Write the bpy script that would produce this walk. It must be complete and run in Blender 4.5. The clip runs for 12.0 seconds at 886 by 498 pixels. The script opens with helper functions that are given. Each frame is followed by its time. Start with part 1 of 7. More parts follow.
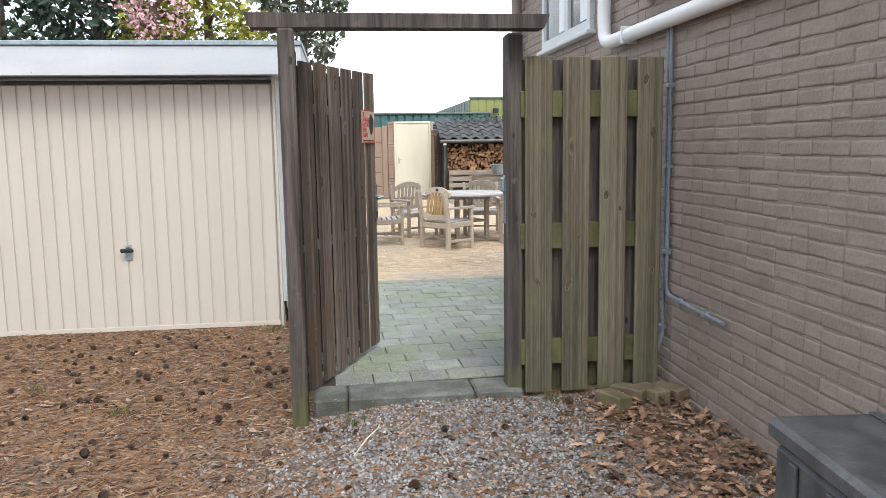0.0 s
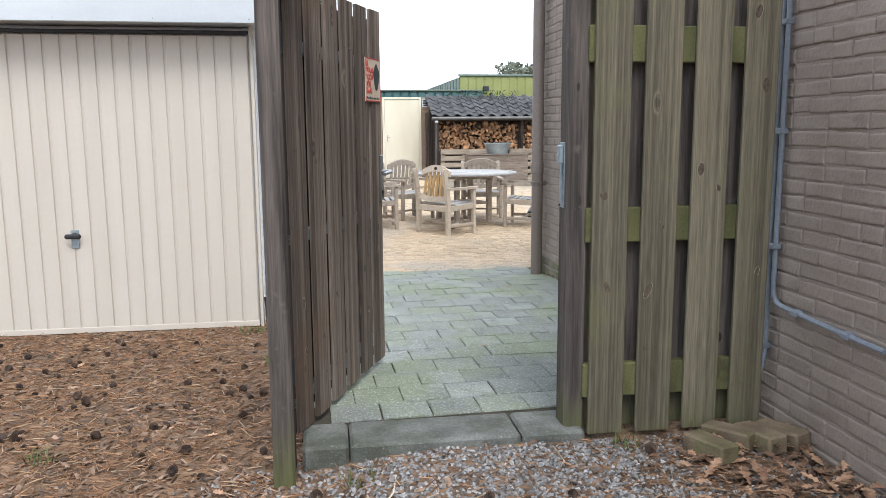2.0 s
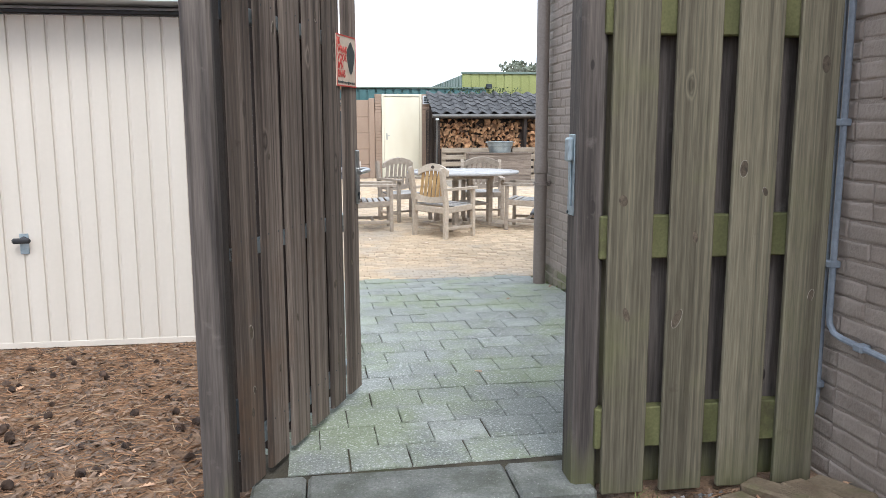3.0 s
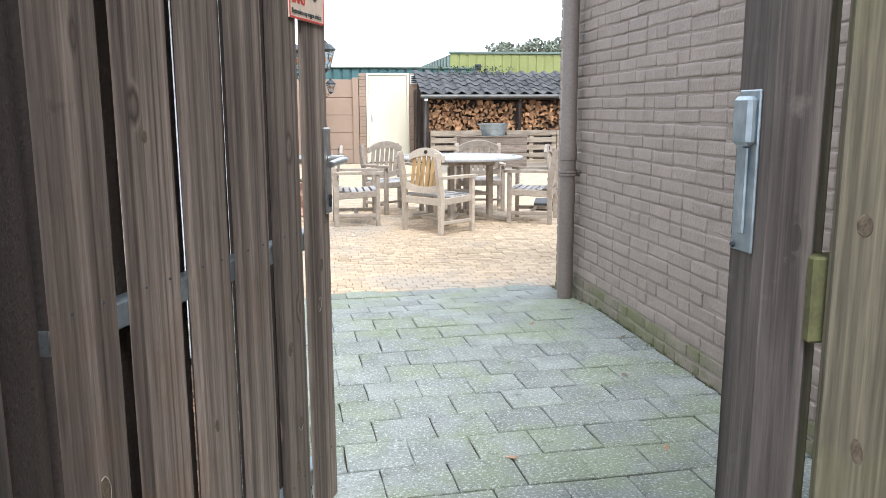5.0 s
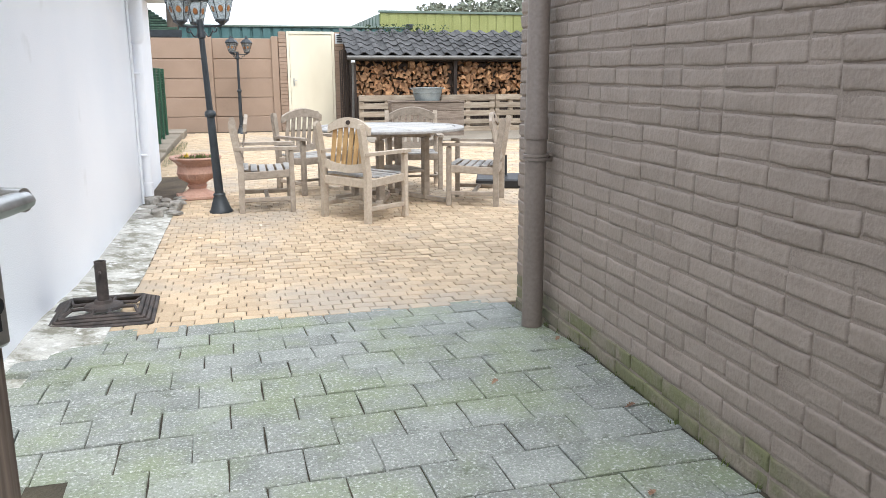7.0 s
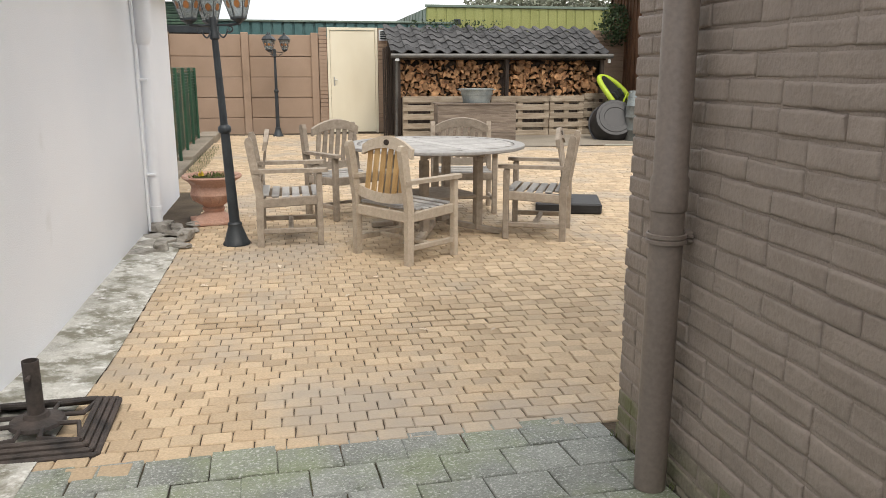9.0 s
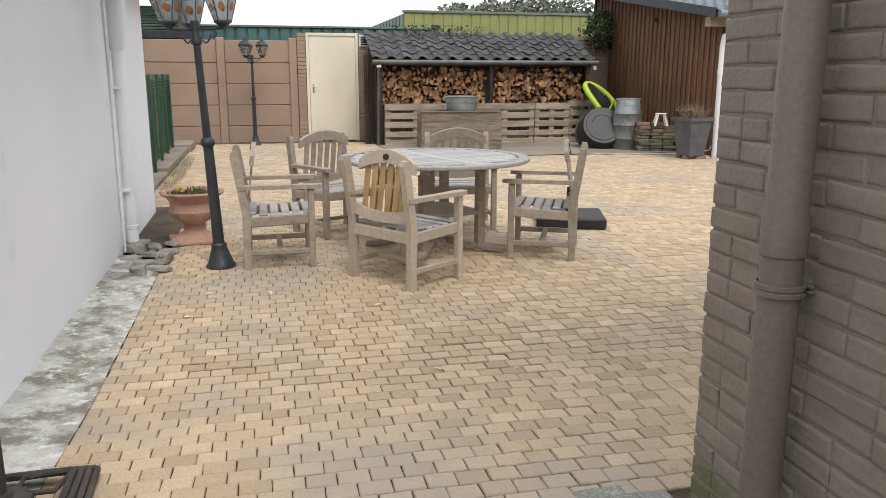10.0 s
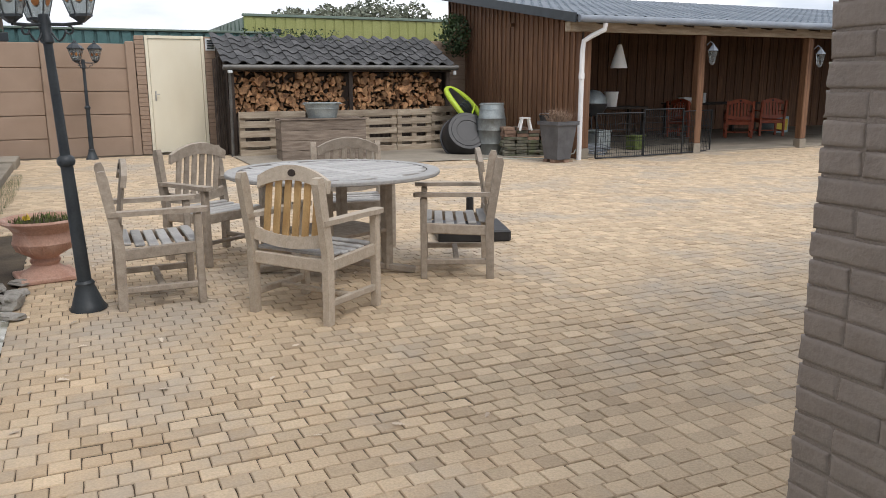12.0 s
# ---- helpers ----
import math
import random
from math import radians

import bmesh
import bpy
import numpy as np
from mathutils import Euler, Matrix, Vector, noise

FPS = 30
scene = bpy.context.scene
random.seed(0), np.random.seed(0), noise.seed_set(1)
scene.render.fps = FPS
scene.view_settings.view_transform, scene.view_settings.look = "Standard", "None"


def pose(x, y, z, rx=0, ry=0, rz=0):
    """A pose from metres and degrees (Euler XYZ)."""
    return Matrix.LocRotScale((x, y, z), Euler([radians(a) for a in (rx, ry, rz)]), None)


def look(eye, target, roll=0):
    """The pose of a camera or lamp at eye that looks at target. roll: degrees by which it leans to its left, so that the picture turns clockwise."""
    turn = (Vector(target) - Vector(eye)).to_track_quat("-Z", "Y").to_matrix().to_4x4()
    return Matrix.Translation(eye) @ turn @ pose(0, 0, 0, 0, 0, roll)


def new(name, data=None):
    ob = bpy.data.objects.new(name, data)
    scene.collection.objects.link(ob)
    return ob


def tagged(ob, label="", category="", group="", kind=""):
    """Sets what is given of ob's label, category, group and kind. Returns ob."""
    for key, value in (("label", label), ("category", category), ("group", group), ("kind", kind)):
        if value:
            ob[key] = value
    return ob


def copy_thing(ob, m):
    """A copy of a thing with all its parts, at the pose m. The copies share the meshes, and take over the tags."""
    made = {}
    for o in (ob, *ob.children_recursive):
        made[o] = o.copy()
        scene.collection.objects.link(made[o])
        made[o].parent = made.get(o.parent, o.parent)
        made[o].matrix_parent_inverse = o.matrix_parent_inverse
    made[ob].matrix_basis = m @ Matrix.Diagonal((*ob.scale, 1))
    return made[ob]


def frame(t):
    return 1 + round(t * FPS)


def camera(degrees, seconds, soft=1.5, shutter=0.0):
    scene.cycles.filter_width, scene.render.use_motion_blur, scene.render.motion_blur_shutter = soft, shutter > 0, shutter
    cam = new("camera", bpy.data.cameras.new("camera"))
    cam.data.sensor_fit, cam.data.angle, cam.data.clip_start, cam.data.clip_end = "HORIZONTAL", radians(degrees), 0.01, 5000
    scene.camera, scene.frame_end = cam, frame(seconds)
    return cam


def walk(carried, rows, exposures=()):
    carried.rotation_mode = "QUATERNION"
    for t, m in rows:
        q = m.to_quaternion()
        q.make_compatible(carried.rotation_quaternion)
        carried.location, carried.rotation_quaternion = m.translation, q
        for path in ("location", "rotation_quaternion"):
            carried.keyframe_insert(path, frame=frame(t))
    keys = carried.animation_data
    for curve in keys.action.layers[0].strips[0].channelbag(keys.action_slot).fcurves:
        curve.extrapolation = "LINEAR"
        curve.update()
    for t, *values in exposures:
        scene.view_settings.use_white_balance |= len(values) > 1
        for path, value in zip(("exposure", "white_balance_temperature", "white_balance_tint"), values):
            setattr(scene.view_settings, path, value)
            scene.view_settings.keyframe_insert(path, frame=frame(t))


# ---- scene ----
cam = camera(59.2, 12.0, soft=0.65)
METRES, EYE, TILT, LEAN, TURN = 6.776, 1.32, 0.0, 0.0, -7.2
ROWS = [
    (0.0, 0.0, 0.0, 0.0, -0.11, -7.48, 0.87),
    (0.5, -0.0163, 0.0359, -0.0062, -0.21, -8.0, 0.74),
    (1.0, -0.0213, 0.0779, -0.0103, -0.55, -8.45, 0.58),
    (1.5, -0.0228, 0.1189, -0.0122, -1.03, -8.7, 0.49),
    (2.0, -0.0302, 0.1594, -0.0145, -1.31, -8.82, 0.38),
    (2.5, -0.0256, 0.2014, -0.0172, -1.28, -8.85, 0.24),
    (3.0, -0.0178, 0.2451, -0.0196, -1.04, -8.88, 0.11),
    (5.0, -0.0287, 0.4279, -0.0274, -2.13, -10.05, 0.17),
    (5.5, -0.0289, 0.4769, -0.0301, -3.42, -10.7, 0.18),
    (6.0, -0.0246, 0.526, -0.0308, -5.12, -11.4, 0.23),
    (6.5, -0.0211, 0.5751, -0.0323, -7.05, -12.13, 0.19),
    (8.5, 0.0033, 0.7643, -0.0147, -5.19, -13.23, -0.1),
    (9.0, -0.0055, 0.8067, -0.014, -3.75, -13.06, -0.09),
    (9.5, -0.0199, 0.8415, -0.0111, -3.85, -12.85, -0.13),
    (10.0, -0.0313, 0.8734, -0.0119, -5.73, -12.64, -0.15),
    (10.5, -0.0416, 0.8951, -0.0113, -8.57, -12.37, -0.16),
    (11.0, -0.0586, 0.9157, -0.0101, -11.65, -12.16, -0.03),
    (11.5, -0.0754, 0.9386, -0.0123, -14.72, -12.12, 0.09),
    (12.0, -0.0852, 0.9681, -0.0145, -17.55, -12.2, 0.13),
]
walk(cam, [(t, pose(0, 0, EYE, TILT, LEAN, TURN) @ pose(METRES * x, METRES * y, METRES * z, 90 + pitch, roll, yaw)) for t, x, y, z, yaw, pitch, roll in ROWS],
     [(0, 0.62, 6100, 10), (2.5, 0.72, 5850, 10), (4.0, 0.95, 5800, 10), (5.5, 1.12, 5800, 10), (6.5, 0.98, 5850, 10), (8.5, 0.32, 6780, 11), (9.5, 0.24, 6650, 11), (10.5, 0.06, 6300, 10), (12, 0.03, 6270, 12)])

# ---- world and light ----
SUN_EL, SUN_ROT = radians(55), radians(170.5)
world = bpy.data.worlds.new("overcast_sky")
scene.world = world
world.use_nodes = True
wn, wl = world.node_tree.nodes, world.node_tree.links
wn.clear()
sky = wn.new("ShaderNodeTexSky")
sky.sky_type, sky.sun_disc, sky.sun_elevation, sky.sun_rotation = "NISHITA", False, SUN_EL, SUN_ROT
sky.air_density, sky.dust_density = 1.0, 3.0
sky_gain = wn.new("ShaderNodeVectorMath")
sky_gain.operation = "SCALE"
sky_gain.inputs["Scale"].default_value = 0.10
wc = wn.new("ShaderNodeTexCoord")
wm = wn.new("ShaderNodeMapping")
wm.inputs["Scale"].default_value = (1.6, 1.6, 5.0)
cl = wn.new("ShaderNodeTexNoise")
cl.inputs["Scale"].default_value, cl.inputs["Detail"].default_value = 2.2, 8.0
cr = wn.new("ShaderNodeValToRGB")
cr.color_ramp.elements[0].position, cr.color_ramp.elements[0].color = 0.36, (0.56, 0.62, 0.70, 1)
cr.color_ramp.elements[1].position, cr.color_ramp.elements[1].color = 0.58, (1.0, 1.0, 1.0, 1)
cloud_gain = wn.new("ShaderNodeVectorMath")
cloud_gain.operation = "SCALE"
cloud_gain.inputs["Scale"].default_value = 1.3
wmix = wn.new("ShaderNodeMix")
wmix.data_type = "RGBA"
wmix.inputs[0].default_value = 0.88
wb = wn.new("ShaderNodeBackground")
wb.inputs["Strength"].default_value = 1.0
wo = wn.new("ShaderNodeOutputWorld")
wl.new(sky.outputs[0], sky_gain.inputs[0])
wl.new(wc.outputs["Generated"], wm.inputs[0])
wl.new(wm.outputs[0], cl.inputs["Vector"])
wl.new(cl.outputs[0], cr.inputs[0])
wl.new(cr.outputs[0], cloud_gain.inputs[0])
wl.new(sky_gain.outputs[0], wmix.inputs[6])
wl.new(cloud_gain.outputs[0], wmix.inputs[7])
wl.new(wmix.outputs[2], wb.inputs["Color"])
wl.new(wb.outputs[0], wo.inputs[0])
sun = new("sun", bpy.data.lights.new("sun", "SUN"))
sun.data.energy, sun.data.angle, sun.data.color = 1.7, radians(25), (1.0, 0.96, 0.9)
sun.matrix_world = look((1.5, -9.0, 13), (0, 0, 0))

# ---- materials ----


def mat(name, a, b, rough=0.8, metal=0.0, scale=(3, 3, 3), fine=40.0, bump=0.3, dist=0.01, rand=0.0, blotch=(), spec=0.4, detail=4.0, sharp=0.18, island=True, grain=0.14, rings=0.0, stain=()):
    """Two colours mixed by a noise of that scale, finer grain over it, value varied piece by piece; blotch: (colour, scale, threshold, strength); stain: (colour, height at which a ragged stain from the ground ends)."""
    m = bpy.data.materials.new(name)
    m.use_nodes = True
    n, l = m.node_tree.nodes, m.node_tree.links
    bs = n["Principled BSDF"]
    geo = n.new("ShaderNodeNewGeometry")
    mp = n.new("ShaderNodeMapping")
    mp.inputs["Scale"].default_value = scale
    l.new(geo.outputs["Position"], mp.inputs[0])
    src = mp.outputs[0]
    if rand:
        oi = n.new("ShaderNodeObjectInfo")
        sm = n.new("ShaderNodeMath")
        l.new(oi.outputs["Random"], sm.inputs[0])
        if island:
            l.new(geo.outputs["Random Per Island"], sm.inputs[1])
        fr = n.new("ShaderNodeMath")
        fr.operation = "FRACT"
        l.new(sm.outputs[0], fr.inputs[0])
        cmb = n.new("ShaderNodeVectorMath")
        cmb.operation = "MULTIPLY_ADD"
        cmb.inputs[1].default_value = (17, 31, 23)
        l.new(fr.outputs[0], cmb.inputs[0])
        l.new(src, cmb.inputs[2])
        src = cmb.outputs[0]
    n1 = n.new("ShaderNodeTexNoise")
    n1.inputs["Scale"].default_value, n1.inputs["Detail"].default_value = 1.0, detail
    l.new(src, n1.inputs["Vector"])
    shade = n1.outputs[0]
    if rings:
        # growth rings: level lines of a long soft noise, bent round knots
        rm = n.new("ShaderNodeVectorMath")
        rm.operation = "MULTIPLY"
        rm.inputs[1].default_value = tuple(0.35 * q for q in scale)
        l.new(src, rm.inputs[0])
        vo = n.new("ShaderNodeTexVoronoi")
        km = n.new("ShaderNodeVectorMath")
        km.operation = "MULTIPLY"
        km.inputs[1].default_value = (8.5 / scale[0], 8.5 / scale[1], 3.6 / scale[2])
        l.new(src, km.inputs[0])
        vo.inputs["Scale"].default_value, vo.inputs["Randomness"].default_value = 1.0, 1.0
        l.new(km.outputs[0], vo.inputs["Vector"])
        kn = n.new("ShaderNodeMapRange")
        kn.interpolation_type = "SMOOTHSTEP"
        kn.inputs["From Min"].default_value, kn.inputs["From Max"].default_value = 0.03, 0.20
        kn.inputs["To Min"].default_value, kn.inputs["To Max"].default_value = 0.4, 0.0
        l.new(vo.outputs["Distance"], kn.inputs[0])
        n3 = n.new("ShaderNodeTexNoise")
        n3.inputs["Scale"].default_value, n3.inputs["Detail"].default_value = 0.7, 1.5
        l.new(rm.outputs[0], n3.inputs["Vector"])
        su = n.new("ShaderNodeMath")
        l.new(n3.outputs[0], su.inputs[0])
        l.new(kn.outputs[0], su.inputs[1])
        mu1 = n.new("ShaderNodeMath")
        mu1.operation = "MULTIPLY"
        mu1.inputs[1].default_value = 7.0
        l.new(su.outputs[0], mu1.inputs[0])
        fr1 = n.new("ShaderNodeMath")
        fr1.operation = "PINGPONG"
        fr1.inputs[1].default_value = 1.0
        l.new(mu1.outputs[0], fr1.inputs[0])
        mxr = n.new("ShaderNodeMix")
        mxr.inputs[0].default_value = rings
        l.new(n1.outputs[0], mxr.inputs[2])
        l.new(fr1.outputs[0], mxr.inputs[3])
        heart = n.new("ShaderNodeMapRange")
        heart.inputs["From Min"].default_value, heart.inputs["From Max"].default_value = 0.30, 0.38
        heart.inputs["To Max"].default_value = 0.35
        l.new(kn.outputs[0], heart.inputs[0])
        sb = n.new("ShaderNodeMath")
        sb.operation = "SUBTRACT"
        l.new(mxr.outputs[0], sb.inputs[0])
        l.new(heart.outputs[0], sb.inputs[1])
        shade = sb.outputs[0]
    rp = n.new("ShaderNodeValToRGB")
    rp.color_ramp.elements[0].position, rp.color_ramp.elements[0].color = 0.5 - sharp, (*a, 1)
    rp.color_ramp.elements[1].position, rp.color_ramp.elements[1].color = 0.5 + sharp, (*b, 1)
    l.new(shade, rp.inputs[0])
    col = rp.outputs[0]
    n2 = n.new("ShaderNodeTexNoise")
    n2.inputs["Scale"].default_value, n2.inputs["Detail"].default_value = fine, 6.0 if rings else 3.0
    if rings:
        gm = n.new("ShaderNodeMapping")
        gm.inputs["Scale"].default_value = (1.0, 1.0, 0.045)
        l.new(geo.outputs["Position"], gm.inputs[0])
        l.new(gm.outputs[0], n2.inputs["Vector"])
    else:
        l.new(geo.outputs["Position"], n2.inputs["Vector"])
    hv = n.new("ShaderNodeHueSaturation")
    mr = n.new("ShaderNodeMapRange")
    mr.inputs["From Min"].default_value, mr.inputs["From Max"].default_value = 0.25, 0.75
    mr.inputs["To Min"].default_value, mr.inputs["To Max"].default_value = 1 - grain, 1 + grain
    l.new(n2.outputs[0], mr.inputs[0])
    val = mr.outputs[0]
    if rand:
        rr = n.new("ShaderNodeMapRange")
        rr.inputs["To Min"].default_value, rr.inputs["To Max"].default_value = 1 - rand, 1 + rand
        l.new(fr.outputs[0], rr.inputs[0])
        mu = n.new("ShaderNodeMath")
        mu.operation = "MULTIPLY"
        l.new(val, mu.inputs[0])
        l.new(rr.outputs[0], mu.inputs[1])
        val = mu.outputs[0]
    l.new(val, hv.inputs["Value"])
    l.new(col, hv.inputs["Color"])
    col = hv.outputs[0]
    for bc, bscale, thr, amount in blotch:
        nb = n.new("ShaderNodeTexNoise")
        nb.inputs["Scale"].default_value, nb.inputs["Detail"].default_value, nb.inputs["Roughness"].default_value = bscale, 6.0, 0.65
        l.new(geo.outputs["Position"], nb.inputs["Vector"])
        br = n.new("ShaderNodeMapRange")
        br.inputs["From Min"].default_value, br.inputs["From Max"].default_value = thr, thr + 0.14
        br.inputs["To Max"].default_value = amount
        l.new(nb.outputs[0], br.inputs[0])
        mx = n.new("ShaderNodeMix")
        mx.data_type = "RGBA"
        l.new(br.outputs[0], mx.inputs[0])
        l.new(col, mx.inputs[6])
        mx.inputs[7].default_value = (*bc, 1)
        col = mx.outputs[2]
    if stain:
        sx = n.new("ShaderNodeSeparateXYZ")
        l.new(geo.outputs["Position"], sx.inputs[0])
        sa = n.new("ShaderNodeMath")
        sa.operation = "MULTIPLY_ADD"
        sa.inputs[1].default_value = -0.5
        l.new(n1.outputs[0], sa.inputs[0])
        l.new(sx.outputs["Z"], sa.inputs[2])
        sr = n.new("ShaderNodeMapRange")
        sr.inputs["From Min"].default_value, sr.inputs["From Max"].default_value = stain[1] - 0.25, stain[1] - 0.55
        l.new(sa.outputs[0], sr.inputs[0])
        sm_ = n.new("ShaderNodeMix")
        sm_.data_type = "RGBA"
        l.new(sr.outputs[0], sm_.inputs[0])
        l.new(col, sm_.inputs[6])
        sm_.inputs[7].default_value = (*stain[0], 1)
        col = sm_.outputs[2]
    l.new(col, bs.inputs["Base Color"])
    rg = n.new("ShaderNodeMapRange")
    rg.inputs["To Min"].default_value, rg.inputs["To Max"].default_value = max(0.02, rough - 0.1), min(1.0, rough + 0.1)
    l.new(n1.outputs[0], rg.inputs[0])
    l.new(rg.outputs[0], bs.inputs["Roughness"])
    bs.inputs["Metallic"].default_value = metal
    bs.inputs["Specular IOR Level"].default_value = spec
    if bump:
        ad = n.new("ShaderNodeMath")
        l.new(shade, ad.inputs[0])
        l.new(n2.outputs[0], ad.inputs[1])
        bp = n.new("ShaderNodeBump")
        bp.inputs["Strength"].default_value, bp.inputs["Distance"].default_value = bump, dist
        l.new(ad.outputs[0], bp.inputs["Height"])
        l.new(bp.outputs[0], bs.inputs["Normal"])
    return m


TAUPE = mat("taupe_wall_paint", (0.24, 0.196, 0.164), (0.285, 0.235, 0.198), 0.55, scale=(9, 9, 9), fine=70, bump=0.4, dist=0.010, rand=0.05, spec=0.4, grain=0.06,
            blotch=[((0.14, 0.118, 0.10), 3.0, 0.62, 0.45), ((0.33, 0.28, 0.25), 11.0, 0.66, 0.4)])
ALGAEBRICK = mat("algae_stained_brick_paint", (0.17, 0.155, 0.10), (0.26, 0.22, 0.175), 0.75, scale=(9, 9, 9), fine=70, bump=0.5, dist=0.010, rand=0.08, grain=0.1,
                 blotch=[((0.13, 0.14, 0.055), 5.0, 0.46, 0.7), ((0.09, 0.08, 0.06), 14.0, 0.6, 0.6)])
MORTAR = mat("painted_mortar", (0.235, 0.192, 0.161), (0.28, 0.231, 0.195), 0.65, scale=(7, 7, 7), fine=150, bump=0.5, dist=0.006)
TILE = mat("weathered_concrete_tile", (0.20, 0.215, 0.195), (0.30, 0.315, 0.29), 0.85, scale=(5, 5, 5), fine=160, bump=0.6, dist=0.008, rand=0.15, grain=0.24,
           blotch=[((0.23, 0.275, 0.145), 1.7, 0.45, 0.6), ((0.10, 0.115, 0.075), 11.0, 0.58, 0.6), ((0.62, 0.63, 0.60), 100.0, 0.53, 0.8), ((0.07, 0.07, 0.06), 85.0, 0.57, 0.7)])
JOINT = mat("sandy_joint", (0.03, 0.026, 0.018), (0.08, 0.068, 0.045), 0.95, scale=(6, 6, 6), fine=90, bump=0.6, blotch=[((0.07, 0.10, 0.03), 4.0, 0.55, 0.6)])
KLINKER = mat("yellow_clay_paver", (0.46, 0.345, 0.225), (0.58, 0.455, 0.31), 0.85, scale=(1.2, 1.2, 1.2), fine=110, bump=0.5, dist=0.008, rand=0.15,
              blotch=[((0.37, 0.33, 0.28), 0.7, 0.49, 0.7), ((0.15, 0.12, 0.08), 9.0, 0.66, 0.6), ((0.25, 0.24, 0.12), 1.6, 0.66, 0.5)])
KJOINT = mat("paver_joint", (0.045, 0.033, 0.021), (0.12, 0.09, 0.058), 0.95, scale=(3, 3, 3), fine=80, bump=0.5)
OLDWOOD = mat("weathered_gate_wood", (0.056, 0.042, 0.033), (0.245, 0.196, 0.158), 0.8, scale=(11, 11, 0.55), fine=210, bump=0.35, dist=0.004, rand=0.25, rings=0.38, detail=6, sharp=0.25, grain=0.34,
              blotch=[((0.15, 0.092, 0.055), 1.5, 0.54, 0.6), ((0.035, 0.025, 0.018), 9.0, 0.68, 0.8)])
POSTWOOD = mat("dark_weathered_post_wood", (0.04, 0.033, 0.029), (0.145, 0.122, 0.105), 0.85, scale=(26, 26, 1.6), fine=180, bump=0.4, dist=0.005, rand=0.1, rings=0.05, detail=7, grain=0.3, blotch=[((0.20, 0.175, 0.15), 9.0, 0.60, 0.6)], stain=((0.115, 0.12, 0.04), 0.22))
ALGAEWOOD = mat("green_algae_wood", (0.08, 0.083, 0.03), (0.185, 0.18, 0.078), 0.85, scale=(9, 9, 2), fine=120, bump=0.3, dist=0.004, rand=0.15, detail=6, blotch=[((0.06, 0.05, 0.03), 6.0, 0.58, 0.7)])
GREENWOOD = mat("algae_stained_fence_wood", (0.07, 0.06, 0.04), (0.225, 0.198, 0.134), 0.82, scale=(11, 11, 0.55), fine=210, bump=0.32, dist=0.004, rand=0.14, rings=0.3, detail=6, sharp=0.28, grain=0.3,
                blotch=[((0.155, 0.155, 0.07), 1.8, 0.53, 0.45), ((0.06, 0.045, 0.03), 8.0, 0.67, 0.75)], stain=((0.13, 0.13, 0.045), 0.12))
TEAK = mat("weathered_teak", (0.25, 0.205, 0.16), (0.44, 0.38, 0.31), 0.8, sharp=0.32, scale=(22, 22, 22), fine=130, bump=0.4, dist=0.004, rand=0.14, detail=6)
WHITE = mat("white_wall_paint", (0.82, 0.85, 0.89), (0.88, 0.90, 0.93), 0.75, scale=(1, 1, 1), fine=140, bump=0.35, dist=0.006, blotch=[((0.55, 0.55, 0.52), 1.3, 0.64, 0.5)], grain=0.04)
GARAGE = mat("cream_garage_enamel", (0.56, 0.50, 0.42), (0.64, 0.58, 0.50), 0.45, scale=(7, 7, 0.6), fine=40, bump=0.0, spec=0.45, grain=0.015, sharp=0.4, blotch=[((0.55, 0.47, 0.34), 4.0, 0.68, 0.2)])
CREAM = mat("cream_door_paint", (0.70, 0.64, 0.49), (0.78, 0.73, 0.58), 0.55, scale=(2, 2, 0.8), fine=60, bump=0.06, grain=0.03)
TRIM = mat("white_trim", (0.55, 0.58, 0.60), (0.64, 0.67, 0.68), 0.5, scale=(1.4, 1.4, 5), fine=60, bump=0.05, blotch=[((0.45, 0.47, 0.46), 2.2, 0.66, 0.5)], grain=0.03)
PVC = mat("white_plastic_pipe", (0.72, 0.73, 0.74), (0.8, 0.8, 0.8), 0.4, fine=30, bump=0.03, grain=0.03)
BROWNPIPE = mat("taupe_drain_pipe", (0.16, 0.13, 0.11), (0.20, 0.165, 0.14), 0.45, scale=(3, 3, 1), fine=70, bump=0.08, blotch=[((0.30, 0.27, 0.24), 9.0, 0.70, 0.5)])
GREYPIPE = mat("grey_conduit", (0.19, 0.215, 0.25), (0.26, 0.29, 0.33), 0.45, fine=60, bump=0.05)
GALV = mat("galvanised_steel", (0.28, 0.34, 0.37), (0.44, 0.51, 0.54), 0.42, 0.75, scale=(14, 14, 14), fine=60, bump=0.06)
IRON = mat("dark_grey_lamp_paint", (0.022, 0.027, 0.032), (0.042, 0.050, 0.056), 0.45, scale=(6, 6, 6), fine=80, bump=0.1)
BLACK = mat("black_plastic", (0.012, 0.012, 0.013), (0.03, 0.03, 0.032), 0.45, scale=(5, 5, 5), fine=70, bump=0.12, blotch=[((0.10, 0.10, 0.10), 5.0, 0.64, 0.5)])
CONCRETE = mat("concrete_panel", (0.30, 0.215, 0.155), (0.37, 0.27, 0.20), 0.85, scale=(1.5, 1.5, 1.5), fine=90, bump=0.25, dist=0.006, blotch=[((0.22, 0.16, 0.115), 1.6, 0.6, 0.5)])
KERB = mat("dark_kerb_concrete", (0.105, 0.11, 0.098), (0.20, 0.205, 0.185), 0.85, scale=(7, 7, 7), fine=120, bump=0.6, dist=0.010, grain=0.25, blotch=[((0.07, 0.075, 0.05), 4.0, 0.48, 0.7), ((0.5, 0.5, 0.47), 90.0, 0.60, 0.6)])
